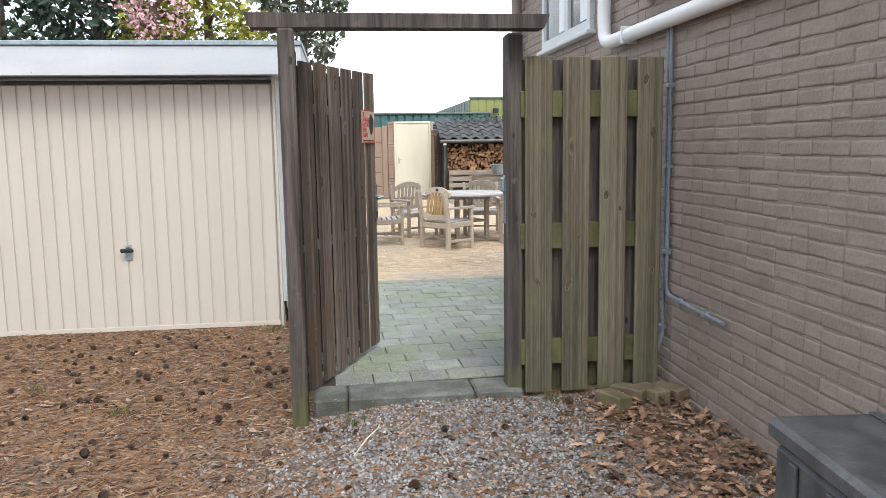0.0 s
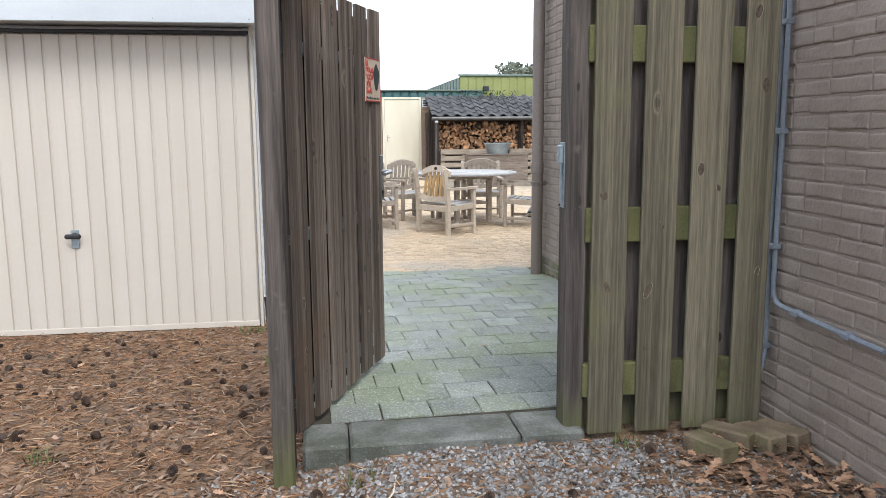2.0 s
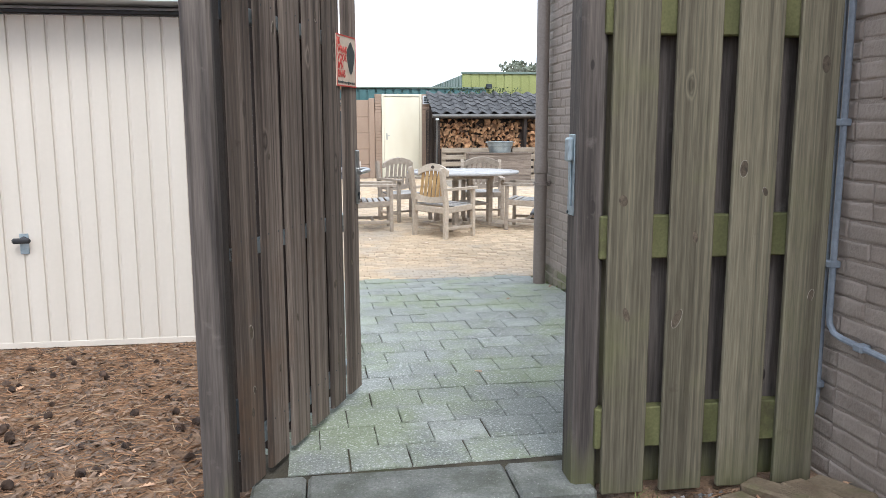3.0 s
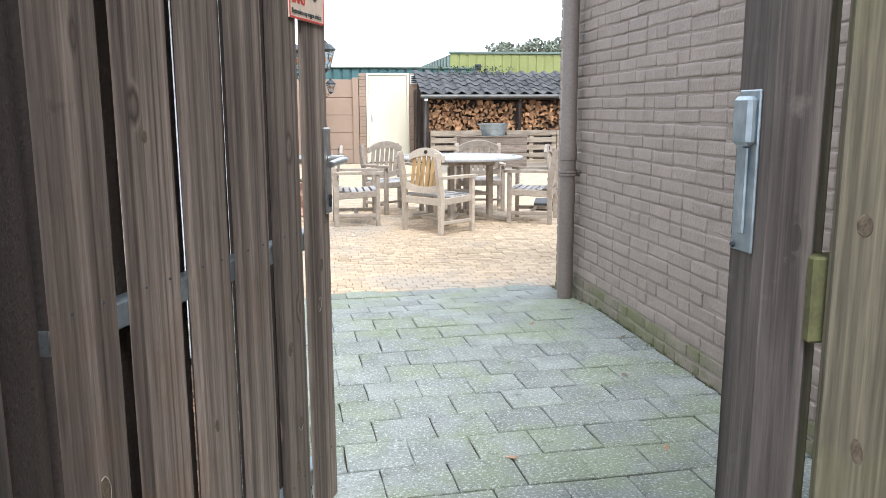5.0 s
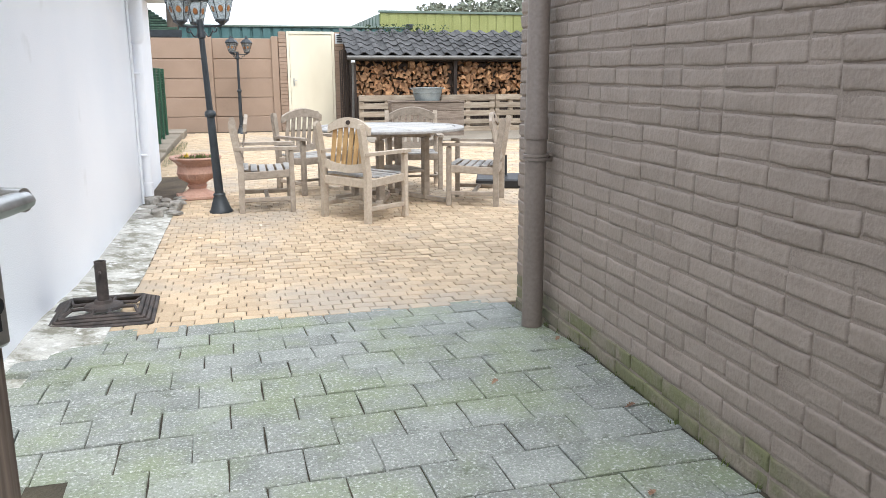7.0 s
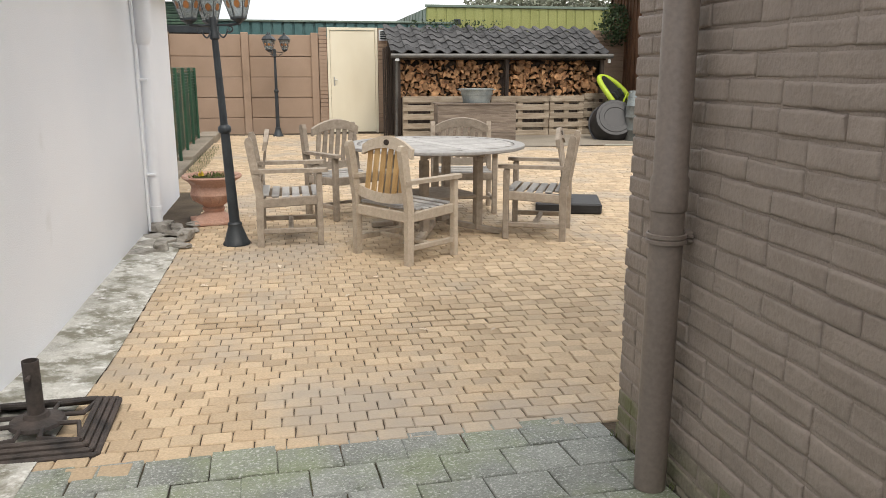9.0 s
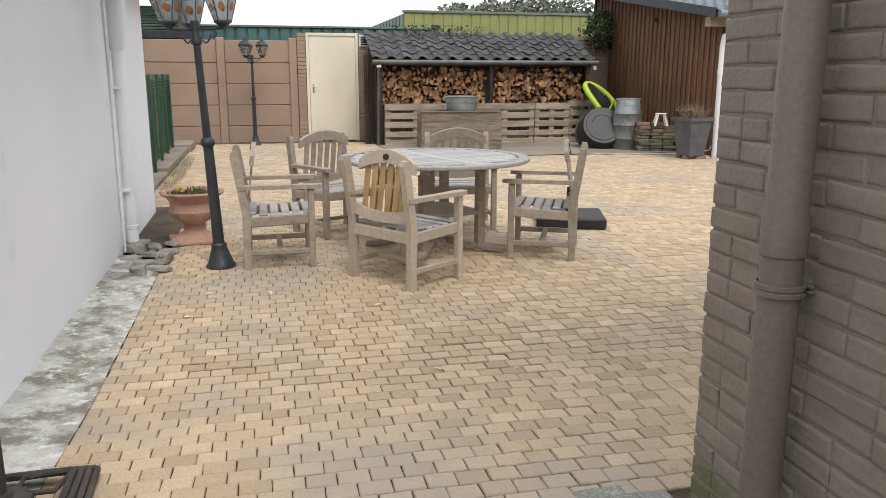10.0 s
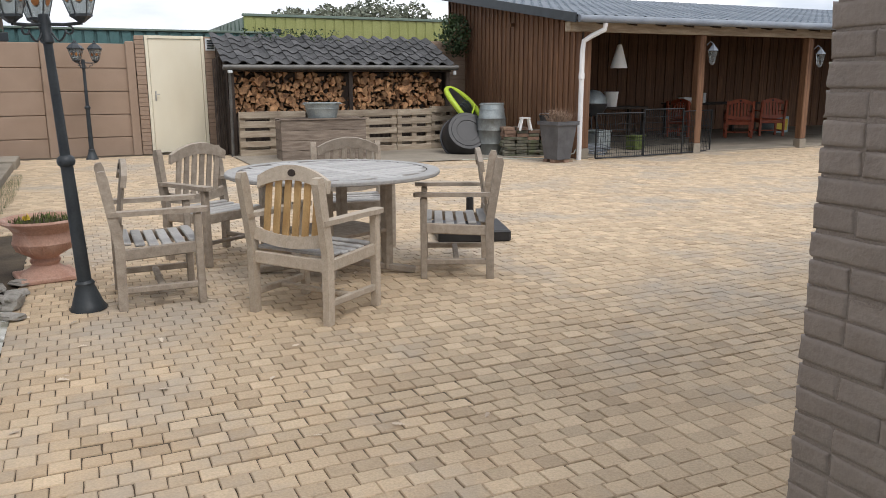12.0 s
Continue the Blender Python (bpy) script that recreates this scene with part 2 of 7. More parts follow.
CEMENT = mat("pale_cement", (0.42, 0.41, 0.37), (0.62, 0.61, 0.56), 0.9, scale=(5, 5, 5), fine=90, bump=0.5, blotch=[((0.17, 0.16, 0.11), 6.0, 0.46, 0.85), ((0.76, 0.76, 0.73), 16.0, 0.53, 0.9)])
YARD = mat("grey_yard_concrete", (0.22, 0.19, 0.15), (0.33, 0.29, 0.23), 0.9, scale=(1.2, 1.2, 1.2), fine=80, bump=0.4, blotch=[((0.13, 0.10, 0.075), 1.2, 0.55, 0.6)])
ROOFTILE = mat("dark_roof_tile", (0.045, 0.045, 0.046), (0.10, 0.098, 0.098), 0.75, scale=(4, 4, 4), fine=90, bump=0.4, rand=0.22, blotch=[((0.13, 0.13, 0.10), 5.0, 0.62, 0.5)])
BARNROOF = mat("blue_grey_roof_sheet", (0.09, 0.115, 0.14), (0.15, 0.18, 0.215), 0.45, scale=(2, 2, 2), fine=50, bump=0.1)
BARNWOOD = mat("red_brown_barn_boards", (0.10, 0.047, 0.025), (0.23, 0.12, 0.062), 0.7, scale=(22, 22, 1.2), fine=110, bump=0.35, dist=0.005, rand=0.15, rings=0.2, detail=6)
# Deepened below plain dark wood, so gaps backed with it look shaded.
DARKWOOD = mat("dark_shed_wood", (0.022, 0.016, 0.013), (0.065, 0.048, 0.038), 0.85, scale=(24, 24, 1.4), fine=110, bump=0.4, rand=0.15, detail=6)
PALLET = mat("pallet_wood", (0.28, 0.22, 0.16), (0.46, 0.39, 0.30), 0.85, scale=(3, 20, 20), fine=110, bump=0.4, rand=0.2, detail=6, blotch=[((0.16, 0.12, 0.08), 2.5, 0.6, 0.6)])
LOGEND = mat("split_log", (0.16, 0.075, 0.035), (0.50, 0.29, 0.145), 0.85, scale=(9, 9, 9), fine=90, bump=0.4, rand=0.45, blotch=[((0.055, 0.034, 0.022), 6.0, 0.54, 0.8)])
HALL = mat("yellow_green_cladding", (0.25, 0.27, 0.09), (0.31, 0.33, 0.125), 0.5, scale=(1, 1, 1), fine=20, bump=0.05)
HALLGREY = mat("grey_green_cladding", (0.13, 0.18, 0.15), (0.17, 0.22, 0.18), 0.55, fine=20, bump=0.05)
TEAL = mat("teal_roof_sheet", (0.06, 0.14, 0.14), (0.09, 0.18, 0.18), 0.5, fine=20, bump=0.05)
TERRA = mat("pale_terracotta", (0.42, 0.23, 0.165), (0.56, 0.36, 0.28), 0.85, scale=(7, 7, 7), fine=80, bump=0.3, blotch=[((0.60, 0.50, 0.44), 5.0, 0.58, 0.6)])

# ---- building helpers ----


class Shape:
    """A mesh in the making: chamfered boxes, tubes and turned forms."""

    def __init__(self):
        self.v, self.f = [], []

    def add(self, vs, fs, m=None):
        k = len(self.v)
        self.v += [tuple(m @ Vector(p)) if m else tuple(p) for p in vs]
        self.f += [tuple(i + k for i in f) for f in fs]
        return self

    def box(self, x0, x1, y0, y1, z0, z1, c=0.003, m=None):
        lo, hi = (x0, y0, z0), (x1, y1, z1)
        c = min(c, 0.45 * min(hi[i] - lo[i] for i in range(3)))
        vs, idx = [], {}
        for s in [(a, b, d) for a in (0, 1) for b in (0, 1) for d in (0, 1)]:
            for ax in range(3):
                p = [(hi[i] - (0 if i == ax else c)) if s[i] else (lo[i] + (0 if i == ax else c)) for i in range(3)]
                idx[s, ax] = len(vs)
                vs.append(p)
        fs = []
        for ax in range(3):
            u, w = (ax + 1) % 3, (ax + 2) % 3
            for side in (0, 1):
                ring = []
                for a, b in ((0, 0), (1, 0), (1, 1), (0, 1)):
                    s = [0, 0, 0]
                    s[ax], s[u], s[w] = side, a, b
                    ring.append(idx[tuple(s), ax])
                fs.append(ring if side else ring[::-1])
            for a, b in ((0, 0), (1, 0), (1, 1), (0, 1)):
                s, t = [0, 0, 0], [0, 0, 0]
                s[u], s[w], t[u], t[w], t[ax] = a, b, a, b, 1
                s, t = tuple(s), tuple(t)
                q = [idx[s, u], idx[t, u], idx[t, w], idx[s, w]]
                fs.append(q if (a + b) % 2 == 0 else q[::-1])
        for s in [(a, b, d) for a in (0, 1) for b in (0, 1) for d in (0, 1)]:
            t = [idx[s, 0], idx[s, 1], idx[s, 2]]
            fs.append(t if sum(s) % 2 else t[::-1])
        return self.add(vs, fs, m)

    def lathe(self, profile, seg=20, m=None, close=True):
        vs, fs = [], []
        for r, z in profile:
            for i in range(seg):
                a = 2 * math.pi * i / seg
                vs.append((r * math.cos(a), r * math.sin(a), z))
        for j in range(len(profile) - 1):
            for i in range(seg):
                k = (i + 1) % seg
                fs.append((j * seg + i, j * seg + k, (j + 1) * seg + k, (j + 1) * seg + i))
        if close:
            fs.append(tuple(range(seg))[::-1])
            fs.append(tuple((len(profile) - 1) * seg + i for i in range(seg)))
        return self.add(vs, fs, m)

    def tube(self, path, r, seg=10, flat=1.0):
        """A tube along a path of points; r a number or one a point."""
        pts = [Vector(p) for p in path]
        vs, fs = [], []
        side = None
        for i, p in enumerate(pts):
            d = (pts[min(i + 1, len(pts) - 1)] - pts[max(i - 1, 0)]).normalized()
            if side is None:
                side = d.cross(Vector((0, 0, 1)) if abs(d.z) < 0.9 else Vector((1, 0, 0))).normalized()
            side = (side - d * side.dot(d)).normalized()
            up = side.cross(d)
            rr = r[i] if isinstance(r, (list, tuple)) else r
            for k in range(seg):
                a = 2 * math.pi * k / seg
                vs.append(p + side * rr * math.cos(a) + up * rr * flat * math.sin(a))
        for j in range(len(pts) - 1):
            for i in range(seg):
                k = (i + 1) % seg
                fs.append((j * seg + i, j * seg + k, (j + 1) * seg + k, (j + 1) * seg + i))
        fs.append(tuple(range(seg))[::-1])
        fs.append(tuple((len(pts) - 1) * seg + i for i in range(seg)))
        return self.add(vs, fs)

    def prism(self, outline, z0, z1, m=None):
        """An outline in x and y, drawn out from z0 to z1."""
        k = len(outline)
        vs = [(x, y, z0) for x, y in outline] + [(x, y, z1) for x, y in outline]
        fs = [tuple(range(k))[::-1], tuple(range(k, 2 * k))] + [(i, (i + 1) % k, k + (i + 1) % k, k + i) for i in range(k)]
        return self.add(vs, fs, m)

    def mesh(self, name, material, smooth=False):
        me = bpy.data.meshes.new(name)
        me.from_pydata(self.v, [], self.f)
        me.materials.append(material)
        bm = bmesh.new()
        bm.from_mesh(me)
        bmesh.ops.recalc_face_normals(bm, faces=bm.faces)
        bm.to_mesh(me)
        bm.free()
        if smooth:
            me.polygons.foreach_set("use_smooth", [True] * len(me.polygons))
            me.set_sharp_from_angle(angle=radians(40))
        return me


def part(name, shape, material, parent=None, label="", smooth=False, m=None):
    ob = new(name, shape if isinstance(shape, bpy.types.Mesh) else shape.mesh(name, material, smooth))
    ob.parent = parent
    if m is not None:
        ob.matrix_basis = m
    return tagged(ob, label)


def thing(name, label, category, m=None, group="", kind=""):
    ob = new(name)
    ob.empty_display_size = 0.1
    if m is not None:
        ob.matrix_basis = m
    return tagged(ob, label, category, group, kind)


def structure(name, shape, material, label, category, smooth=False):
    return tagged(part(name, shape, material, None, "", smooth), label, category, "", "structure")


def frusta(rects, depth, rim):
    """Joined low pieces: for each (x0, x1, y0, y1, z) a top with chamfered rim, standing on z - depth."""
    r = np.asarray(rects, float)
    x0, x1, y0, y1, z = r[:, 0], r[:, 1], r[:, 2], r[:, 3], r[:, 4]
    cols = []
    for a, zz in ((0, z - depth), (0, z - rim), (rim, z)):
        for x, y in ((x0 + a, y0 + a), (x1 - a, y0 + a), (x1 - a, y1 - a), (x0 + a, y1 - a)):
            cols.append(np.stack([x, y, zz * np.ones_like(x)], 1))
    v = np.stack(cols, 1).reshape(-1, 3)
    base = [(8, 9, 10, 11)]
    for k in (0, 4):
        base += [(k + i, k + (i + 1) % 4, k + 4 + (i + 1) % 4, k + 4 + i) for i in range(4)]
    f = (np.arange(len(r))[:, None, None] * 12 + np.array(base)[None]).reshape(-1, 4)
    return v, f


def joined(name, v, f, material, parent, label=""):
    me = bpy.data.meshes.new(name)
    me.from_pydata(v.tolist(), [], f.tolist())
    me.materials.append(material)
    ob = new(name, me)
    ob.parent = parent
    return tagged(ob, label, kind="stuff")


# ---- the plan, in metres ----
WALL_X, CORNER_Y = 1.735, 7.81        # painted brick house wall and its far corner
GATE_Y = 3.93                         # line of the gate posts and fence panel
GARAGE_Y, GARAGE_X = 6.84, -0.55      # garage front and its white side wall
YARD_Z, TILE_Z = -0.115, 0.03         # yard pavers and passage tiles
EDGE_Y = 7.83                         # where tiles meet pavers
BACK_Y = 22.3                         # concrete panel wall at the back
BARN_X, BARN_Y = 8.0, 17.85           # barn's boarded side and open front

# ---- ground and paving beds ----


def ease(a, b, t):
    t = min(1.0, max(0.0, (t - a) / (b - a)))
    return t * t * (3 - 2 * t)


def floor_z(y):
    """Height of the paving along the walk: it falls gently from the passage to the yard."""
    return TILE_Z - 0.07 * ease(6.9, 7.9, y) - 0.075 * ease(7.8, 9.3, y)


def lie(x, y):
    """Height of the bare ground."""
    if y > GATE_Y + 0.3 and x > -0.14:
        return -0.2
    side = min(1.0, max(0.0, (0.35 - x) / 0.9))
    fall = min(1.0, max(0.0, (y - 1.8) / 5.0))
    return -0.215 * side * fall + 0.012 * noise.noise((x * 1.3, y * 1.3, 0)) + 0.008 * noise.noise((x * 6, y * 6, 3)) - 0.004


def sheet(xs, ys, height):
    w = len(xs)
    vs = [(x, y, height(x, y)) for y in ys for x in xs]
    fs = [(j * w + i, j * w + i + 1, (j + 1) * w + i + 1, (j + 1) * w + i) for j in range(len(ys) - 1) for i in range(w - 1)]
    return Shape().add(vs, fs)


LITTER = mat("needle_litter_soil", (0.12, 0.07, 0.04), (0.30, 0.19, 0.115), 0.95, scale=(7, 7, 7), fine=70, bump=0.9, dist=0.02, detail=8,
             blotch=[((0.045, 0.034, 0.026), 6.0, 0.50, 0.75), ((0.20, 0.18, 0.16), 1.1, 0.54, 0.7)])
structure("ground", sheet([-400, -120, -40, -18, -10, -7] + [-5 + 0.08 * i for i in range(95)] + [3.2, 6, 12, 30, 120, 400],
                          [-400, -120, -40, -14, -6, -2] + [-0.8 + 0.08 * i for i in range(102)] + [8, 12, 25, 40, 120, 500],
                          lambda x, y: lie(x, y) if -6 < x < 3 and -3 < y < 7.6 else -0.26), LITTER, "brown needle litter over bare soil and gravel", "ground", True)
steps_y = [EDGE_Y - 0.04 + 0.1 * i for i in range(17)] + [9.6, 12, 16, 19, 24]
yard = structure("yard_paving", sheet([-0.76, -0.24, 4, 12, 27], steps_y, lambda x, y: floor_z(y) - 0.0075), KJOINT, "courtyard of yellow tumbled pavers in stretcher rows", "pavement")
passage = structure("passage_paving", sheet([-0.19, 0.5, WALL_X + 0.01], [GATE_Y + 0.2 + 0.15 * i for i in range(27)], lambda x, y: floor_z(y) - 0.0075), JOINT,
                    "mossy grey concrete tiles of the passage", "pavement")
structure("slab_by_shed", sheet([2.7 + 0.4 * i for i in range(16)], [18.55 + 0.3 * i for i in range(14)], lambda x, y: floor_z(y) + 0.012 + 0.006 * noise.noise((x, y, 0))), YARD,
          "worn grey concrete strip before the wood shed", "pavement")
structure("cement_strip", sheet([-0.56, -0.45, -0.33, -0.215], [6.9 + 0.16 * i for i in range(32)],
                                lambda x, y: floor_z(max(y, 7.9)) + 0.006 + 0.10 * max(0, (-0.3 - x)) + 0.006 * noise.noise((x * 9, y * 5, 0))), CEMENT,
          "flaking pale cement strip along the white wall", "pavement", True)


def kerb_stone(x0, x1):
    s = Shape().box(x0 + 0.003, x1 - 0.003, GATE_Y - 0.01, GATE_Y + 0.235, -0.16, TILE_Z + 0.008, 0.012)
    return tagged(part("kerb_stone", s, KERB), "grey concrete kerb stone across the gateway", "kerb", "kerb stones of the gateway")


for a, b in ((-0.19, -0.01), (-0.01, 0.66), (0.66, 0.92)):
    kerb_stone(a, b)

# ---- house ----
house = structure("wall_house", Shape().box(WALL_X + 0.0045, WALL_X + 0.3, -3.0, CORNER_Y - 0.006, -0.3, 3.55), MORTAR, "house wall of brick painted taupe", "wall")
structure("wall_house_yard_side", Shape().box(WALL_X + 0.302, 8.5, CORNER_Y - 0.32, CORNER_Y - 0.006, -0.3, 3.55), MORTAR, "house wall towards the yard", "wall")
structure("wall_house_far_side", Shape().box(8.2, 8.5, -3.0, CORNER_Y - 0.322, -0.3, 3.55), MORTAR, "far house wall", "wall")
structure("wall_house_street_side", Shape().box(WALL_X + 0.302, 8.198, -3.0, -2.7, -0.3, 3.55), MORTAR, "street side house wall", "wall")
structure("roof_house", Shape().box(WALL_X - 0.1, 8.7, -3.2, CORNER_Y + 0.1, 3.552, 3.8, 0.02), ROOFTILE, "flat house roof", "roof")
window_1 = tagged(thing("window_1", "white framed house window with two panes", "window", pose(WALL_X, 5.3, 2.1)), kind="structure")
s = Shape()
for y0, y1, z0, z1 in ((0, 1.3, 0, 0.07), (0, 1.3, 1.1, 1.17), (0, 0.07, 0.07, 1.1), (1.23, 1.3, 0.07, 1.1), (0.53, 0.62, 0.07, 1.1)):
    s.box(-0.035, 0.004, y0, y1, z0, z1, 0.004)
part("window_frame", s, TRIM, window_1)
part("window_sill", Shape().box(-0.07, 0.004, -0.04, 1.34, -0.035, -0.003, 0.006), TRIM, window_1)
GLASS = mat("window_glass", (0.05, 0.06, 0.06), (0.07, 0.08, 0.08), 0.12, bump=0, spec=0.9)
for y0, y1 in ((0.075, 0.525), (0.625, 1.225)):
    part("pane", Shape().box(-0.012, -0.004, y0, y1, 0.075, 1.095, 0.001), GLASS, window_1)
    s = Shape()
    for q in range(7):
        s.box(-0.016, -0.0125, y0 + 0.03 + q * 0.025, y0 + 0.05 + q * 0.025, 0.09, 1.08, 0.001)
    part("net_curtain", s, WHITE, window_1)
pipe = thing("rain_pipe", "white plastic rain pipe along the house wall", "pipe")
bend = [(WALL_X - 0.055, y, 1.95) for y in (-1, 0, 1, 2, 3, 4, 4.8)] + [(WALL_X - 0.055, 4.89, 1.965), (WALL_X - 0.055, 4.93, 2.01), (WALL_X - 0.055, 4.94, 2.1), (WALL_X - 0.055, 4.94, 3), (WALL_X - 0.055, 4.94, 3.54)]
part("pipe_run", Shape().tube(bend, 0.042, 16), PVC, pipe, smooth=True)
for y in (1.2, 2.9, 4.5):
    part("pipe_clip", Shape().box(WALL_X - 0.1, WALL_X + 0.004, y, y + 0.02, 1.9, 2.0, 0.004), PVC, pipe)
tagged(part("ledge_board", Shape().box(WALL_X - 0.09, WALL_X + 0.004, 2.2, 4.35, 2.12, 2.15, 0.004), OLDWOOD), "weathered wooden ledge board on the house wall", "ledge")

conduit = thing("cable_conduit", "grey cable conduit clipped to the brick wall", "conduit")
cx, cy = WALL_X - 0.018, 3.975
part("upright_tube", Shape().tube([(cx, cy, 1.92), (cx, cy, 1.2), (cx, cy, 0.57), (cx, cy - 0.006, 0.54), (cx, cy - 0.03, 0.515), (cx, cy - 0.07, 0.508), (cx, 3.65, 0.498), (cx, 3.32, 0.49)], 0.0105, 8), GREYPIPE, conduit, smooth=True)
part("second_tube", Shape().tube([(cx, cy + 0.04, 1.92), (cx, cy + 0.04, 0.9), (cx, cy + 0.035, 0.30), (cx - 0.015, cy + 0.02, 0.255), (cx - 0.06, cy - 0.01, 0.175)], 0.0105, 8), GREYPIPE, conduit, smooth=True)
for y, z in ((cy, 1.62), (cy, 1.2), (cy, 0.74), (3.80, 0.503), (3.50, 0.495), (cy + 0.035, 0.32)):
    part("clip", Shape().box(cx - 0.018, WALL_X + 0.003, y - 0.012, y + 0.028, z - 0.012, z + 0.012, 0.004), GREYPIPE, conduit)

drain = thing("drain_pipe", "taupe painted drain pipe on the brick wall", "pipe", pose(WALL_X - 0.07, 7.4, 0))
part("pipe_run", Shape().lathe([(0.047, 0.0), (0.047, 0.84), (0.052, 0.845), (0.052, 0.93), (0.047, 0.94), (0.047, 3.54)], 24), BROWNPIPE, drain, smooth=True)
part("clamp", Shape().lathe([(0.05, 0.75), (0.056, 0.752), (0.056, 0.762), (0.052, 0.765), (0.056, 0.768), (0.056, 0.778), (0.05, 0.78)], 24, close=False), BROWNPIPE, drain, smooth=True)
part("clamp_bolt", Shape().box(0.045, 0.082, -0.02, 0.02, 0.745, 0.785, 0.006).box(0.05, 0.066, -0.035, 0.035, 0.755, 0.763, 0.002).box(0.05, 0.066, -0.035, 0.035, 0.768, 0.776, 0.002), BROWNPIPE, drain)

# ---- gate posts, beam, fence panel ----
KNOT = mat("dark_knot_wood", (0.06, 0.046, 0.032), (0.15, 0.118, 0.08), 0.7, scale=(90, 90, 60), fine=200, bump=0.3, rand=0.2)
RESIN = mat("dried_resin", (0.24, 0.205, 0.16), (0.40, 0.36, 0.29), 0.45, scale=(60, 60, 60), bump=0.1)


def knots(board, x0, x1, face, z0, z1, seed):
    """A few oval knots on a board whose front lies at y = face, some with a line of dried resin round them."""
    rng = random.Random(seed)
    for _ in range(rng.choice((1, 2, 2, 3))):
        r = rng.uniform(0.007, 0.014)
        m = pose(rng.uniform(x0 + 0.025, x1 - 0.025), face, rng.uniform(z0, z1), 90, 0, 0) @ pose(0, 0, 0, 0, 0, rng.uniform(-25, 25)) @ Matrix.Diagonal((1, rng.uniform(1.3, 2.4), 1, 1))
        k = part("knot", Shape().lathe([(r, -0.002), (r, 0.0004), (r * 0.85, 0.0009), (r * 0.4, 0.0006)], 14, m), KNOT, board)
        if rng.random() < 0.3:
            a0, n = rng.uniform(0, 6.28), rng.randint(6, 13)
            arc = [m @ Vector((r * (1.08 + rng.uniform(-0.05, 0.05)) * math.cos(a0 + 0.4 * q), r * (1.08 + rng.uniform(-0.05, 0.05)) * math.sin(a0 + 0.4 * q), 0.0006)) for q in range(n)]
            part("resin_line", Shape().tube(arc, [rng.uniform(0.0004, 0.0012) for _ in range(n)], 5), RESIN, k)


gateway = thing("gate_portal", "weathered grey wooden gate posts with a crossbeam", "gate frame")
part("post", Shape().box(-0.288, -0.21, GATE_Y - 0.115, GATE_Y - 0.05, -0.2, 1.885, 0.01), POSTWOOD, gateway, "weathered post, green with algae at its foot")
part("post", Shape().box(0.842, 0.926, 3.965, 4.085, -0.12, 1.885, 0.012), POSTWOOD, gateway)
beam = Shape().prism([(-0.415, 1.888), (1.0, 1.888), (1.03, 1.955), (-0.44, 1.955)], -0.06, 0.06, pose(0, GATE_Y - 0.04, 0, 90, 0, 0))
# Added to block the pale wall; its dark colour stands for the gap's shade.
part("hinge_batten", Shape().box(-0.29, -0.213, GATE_Y - 0.045, GATE_Y + 0.092, -0.1, 1.8, 0.006), DARKWOOD, gateway, "dark batten added behind the hinge post to fill the gap")
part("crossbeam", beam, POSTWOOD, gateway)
strike = thing("strike_plate", "galvanised steel latch strike on the gate post", "latch", pose(0.842, 4.035, 0))
part("plate", Shape().box(-0.005, 0, -0.03, 0.03, 0.912, 1.165, 0.002), GALV, strike)
part("keeper", Shape().box(-0.022, -0.005, -0.03, 0.02, 1.08, 1.155, 0.006).box(-0.010, -0.005, -0.010, 0.006, 0.94, 1.078, 0.003), GALV, strike)
part("screw", Shape().lathe([(0.006, 0), (0.004, 0.004)], 8, pose(-0.005, 0.022, 0.92, 0, -90, 0)), IRON, strike)

FENCE_Y = GATE_Y + 0.04
fence = thing("fence_panel", "algae-stained wooden fence panel of overlapping boards", "fence")
for k in range(4):
    x = 0.928 + 0.198 * k
    jig = 0.008 * noise.noise((k * 3.1, 1, 0))
    board = part("board", Shape().box(x, min(x + 0.142, 1.658), FENCE_Y - 0.045, FENCE_Y - 0.024, 0.015 + jig, 1.765 + jig, 0.004), GREENWOOD, fence)
    knots(board, x, min(x + 0.142, 1.658), FENCE_Y - 0.045, 0.2, 1.65, k + 21)
    x2 = x + 0.11
    if k < 3:
        # Darker post wood here puts the shade between front boards into the colour.
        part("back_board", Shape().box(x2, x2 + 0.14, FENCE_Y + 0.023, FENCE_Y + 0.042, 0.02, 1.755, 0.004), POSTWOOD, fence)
part("back_board", Shape().box(0.91, 0.955, FENCE_Y + 0.023, FENCE_Y + 0.042, 0.02, 1.755, 0.004), GREENWOOD, fence)
for z in (0.16, 0.78, 1.46):
    part("rail", Shape().box(0.91, 1.655, FENCE_Y - 0.022, FENCE_Y + 0.021, z, z + 0.135, 0.004), ALGAEWOOD, fence, "rail green with algae")

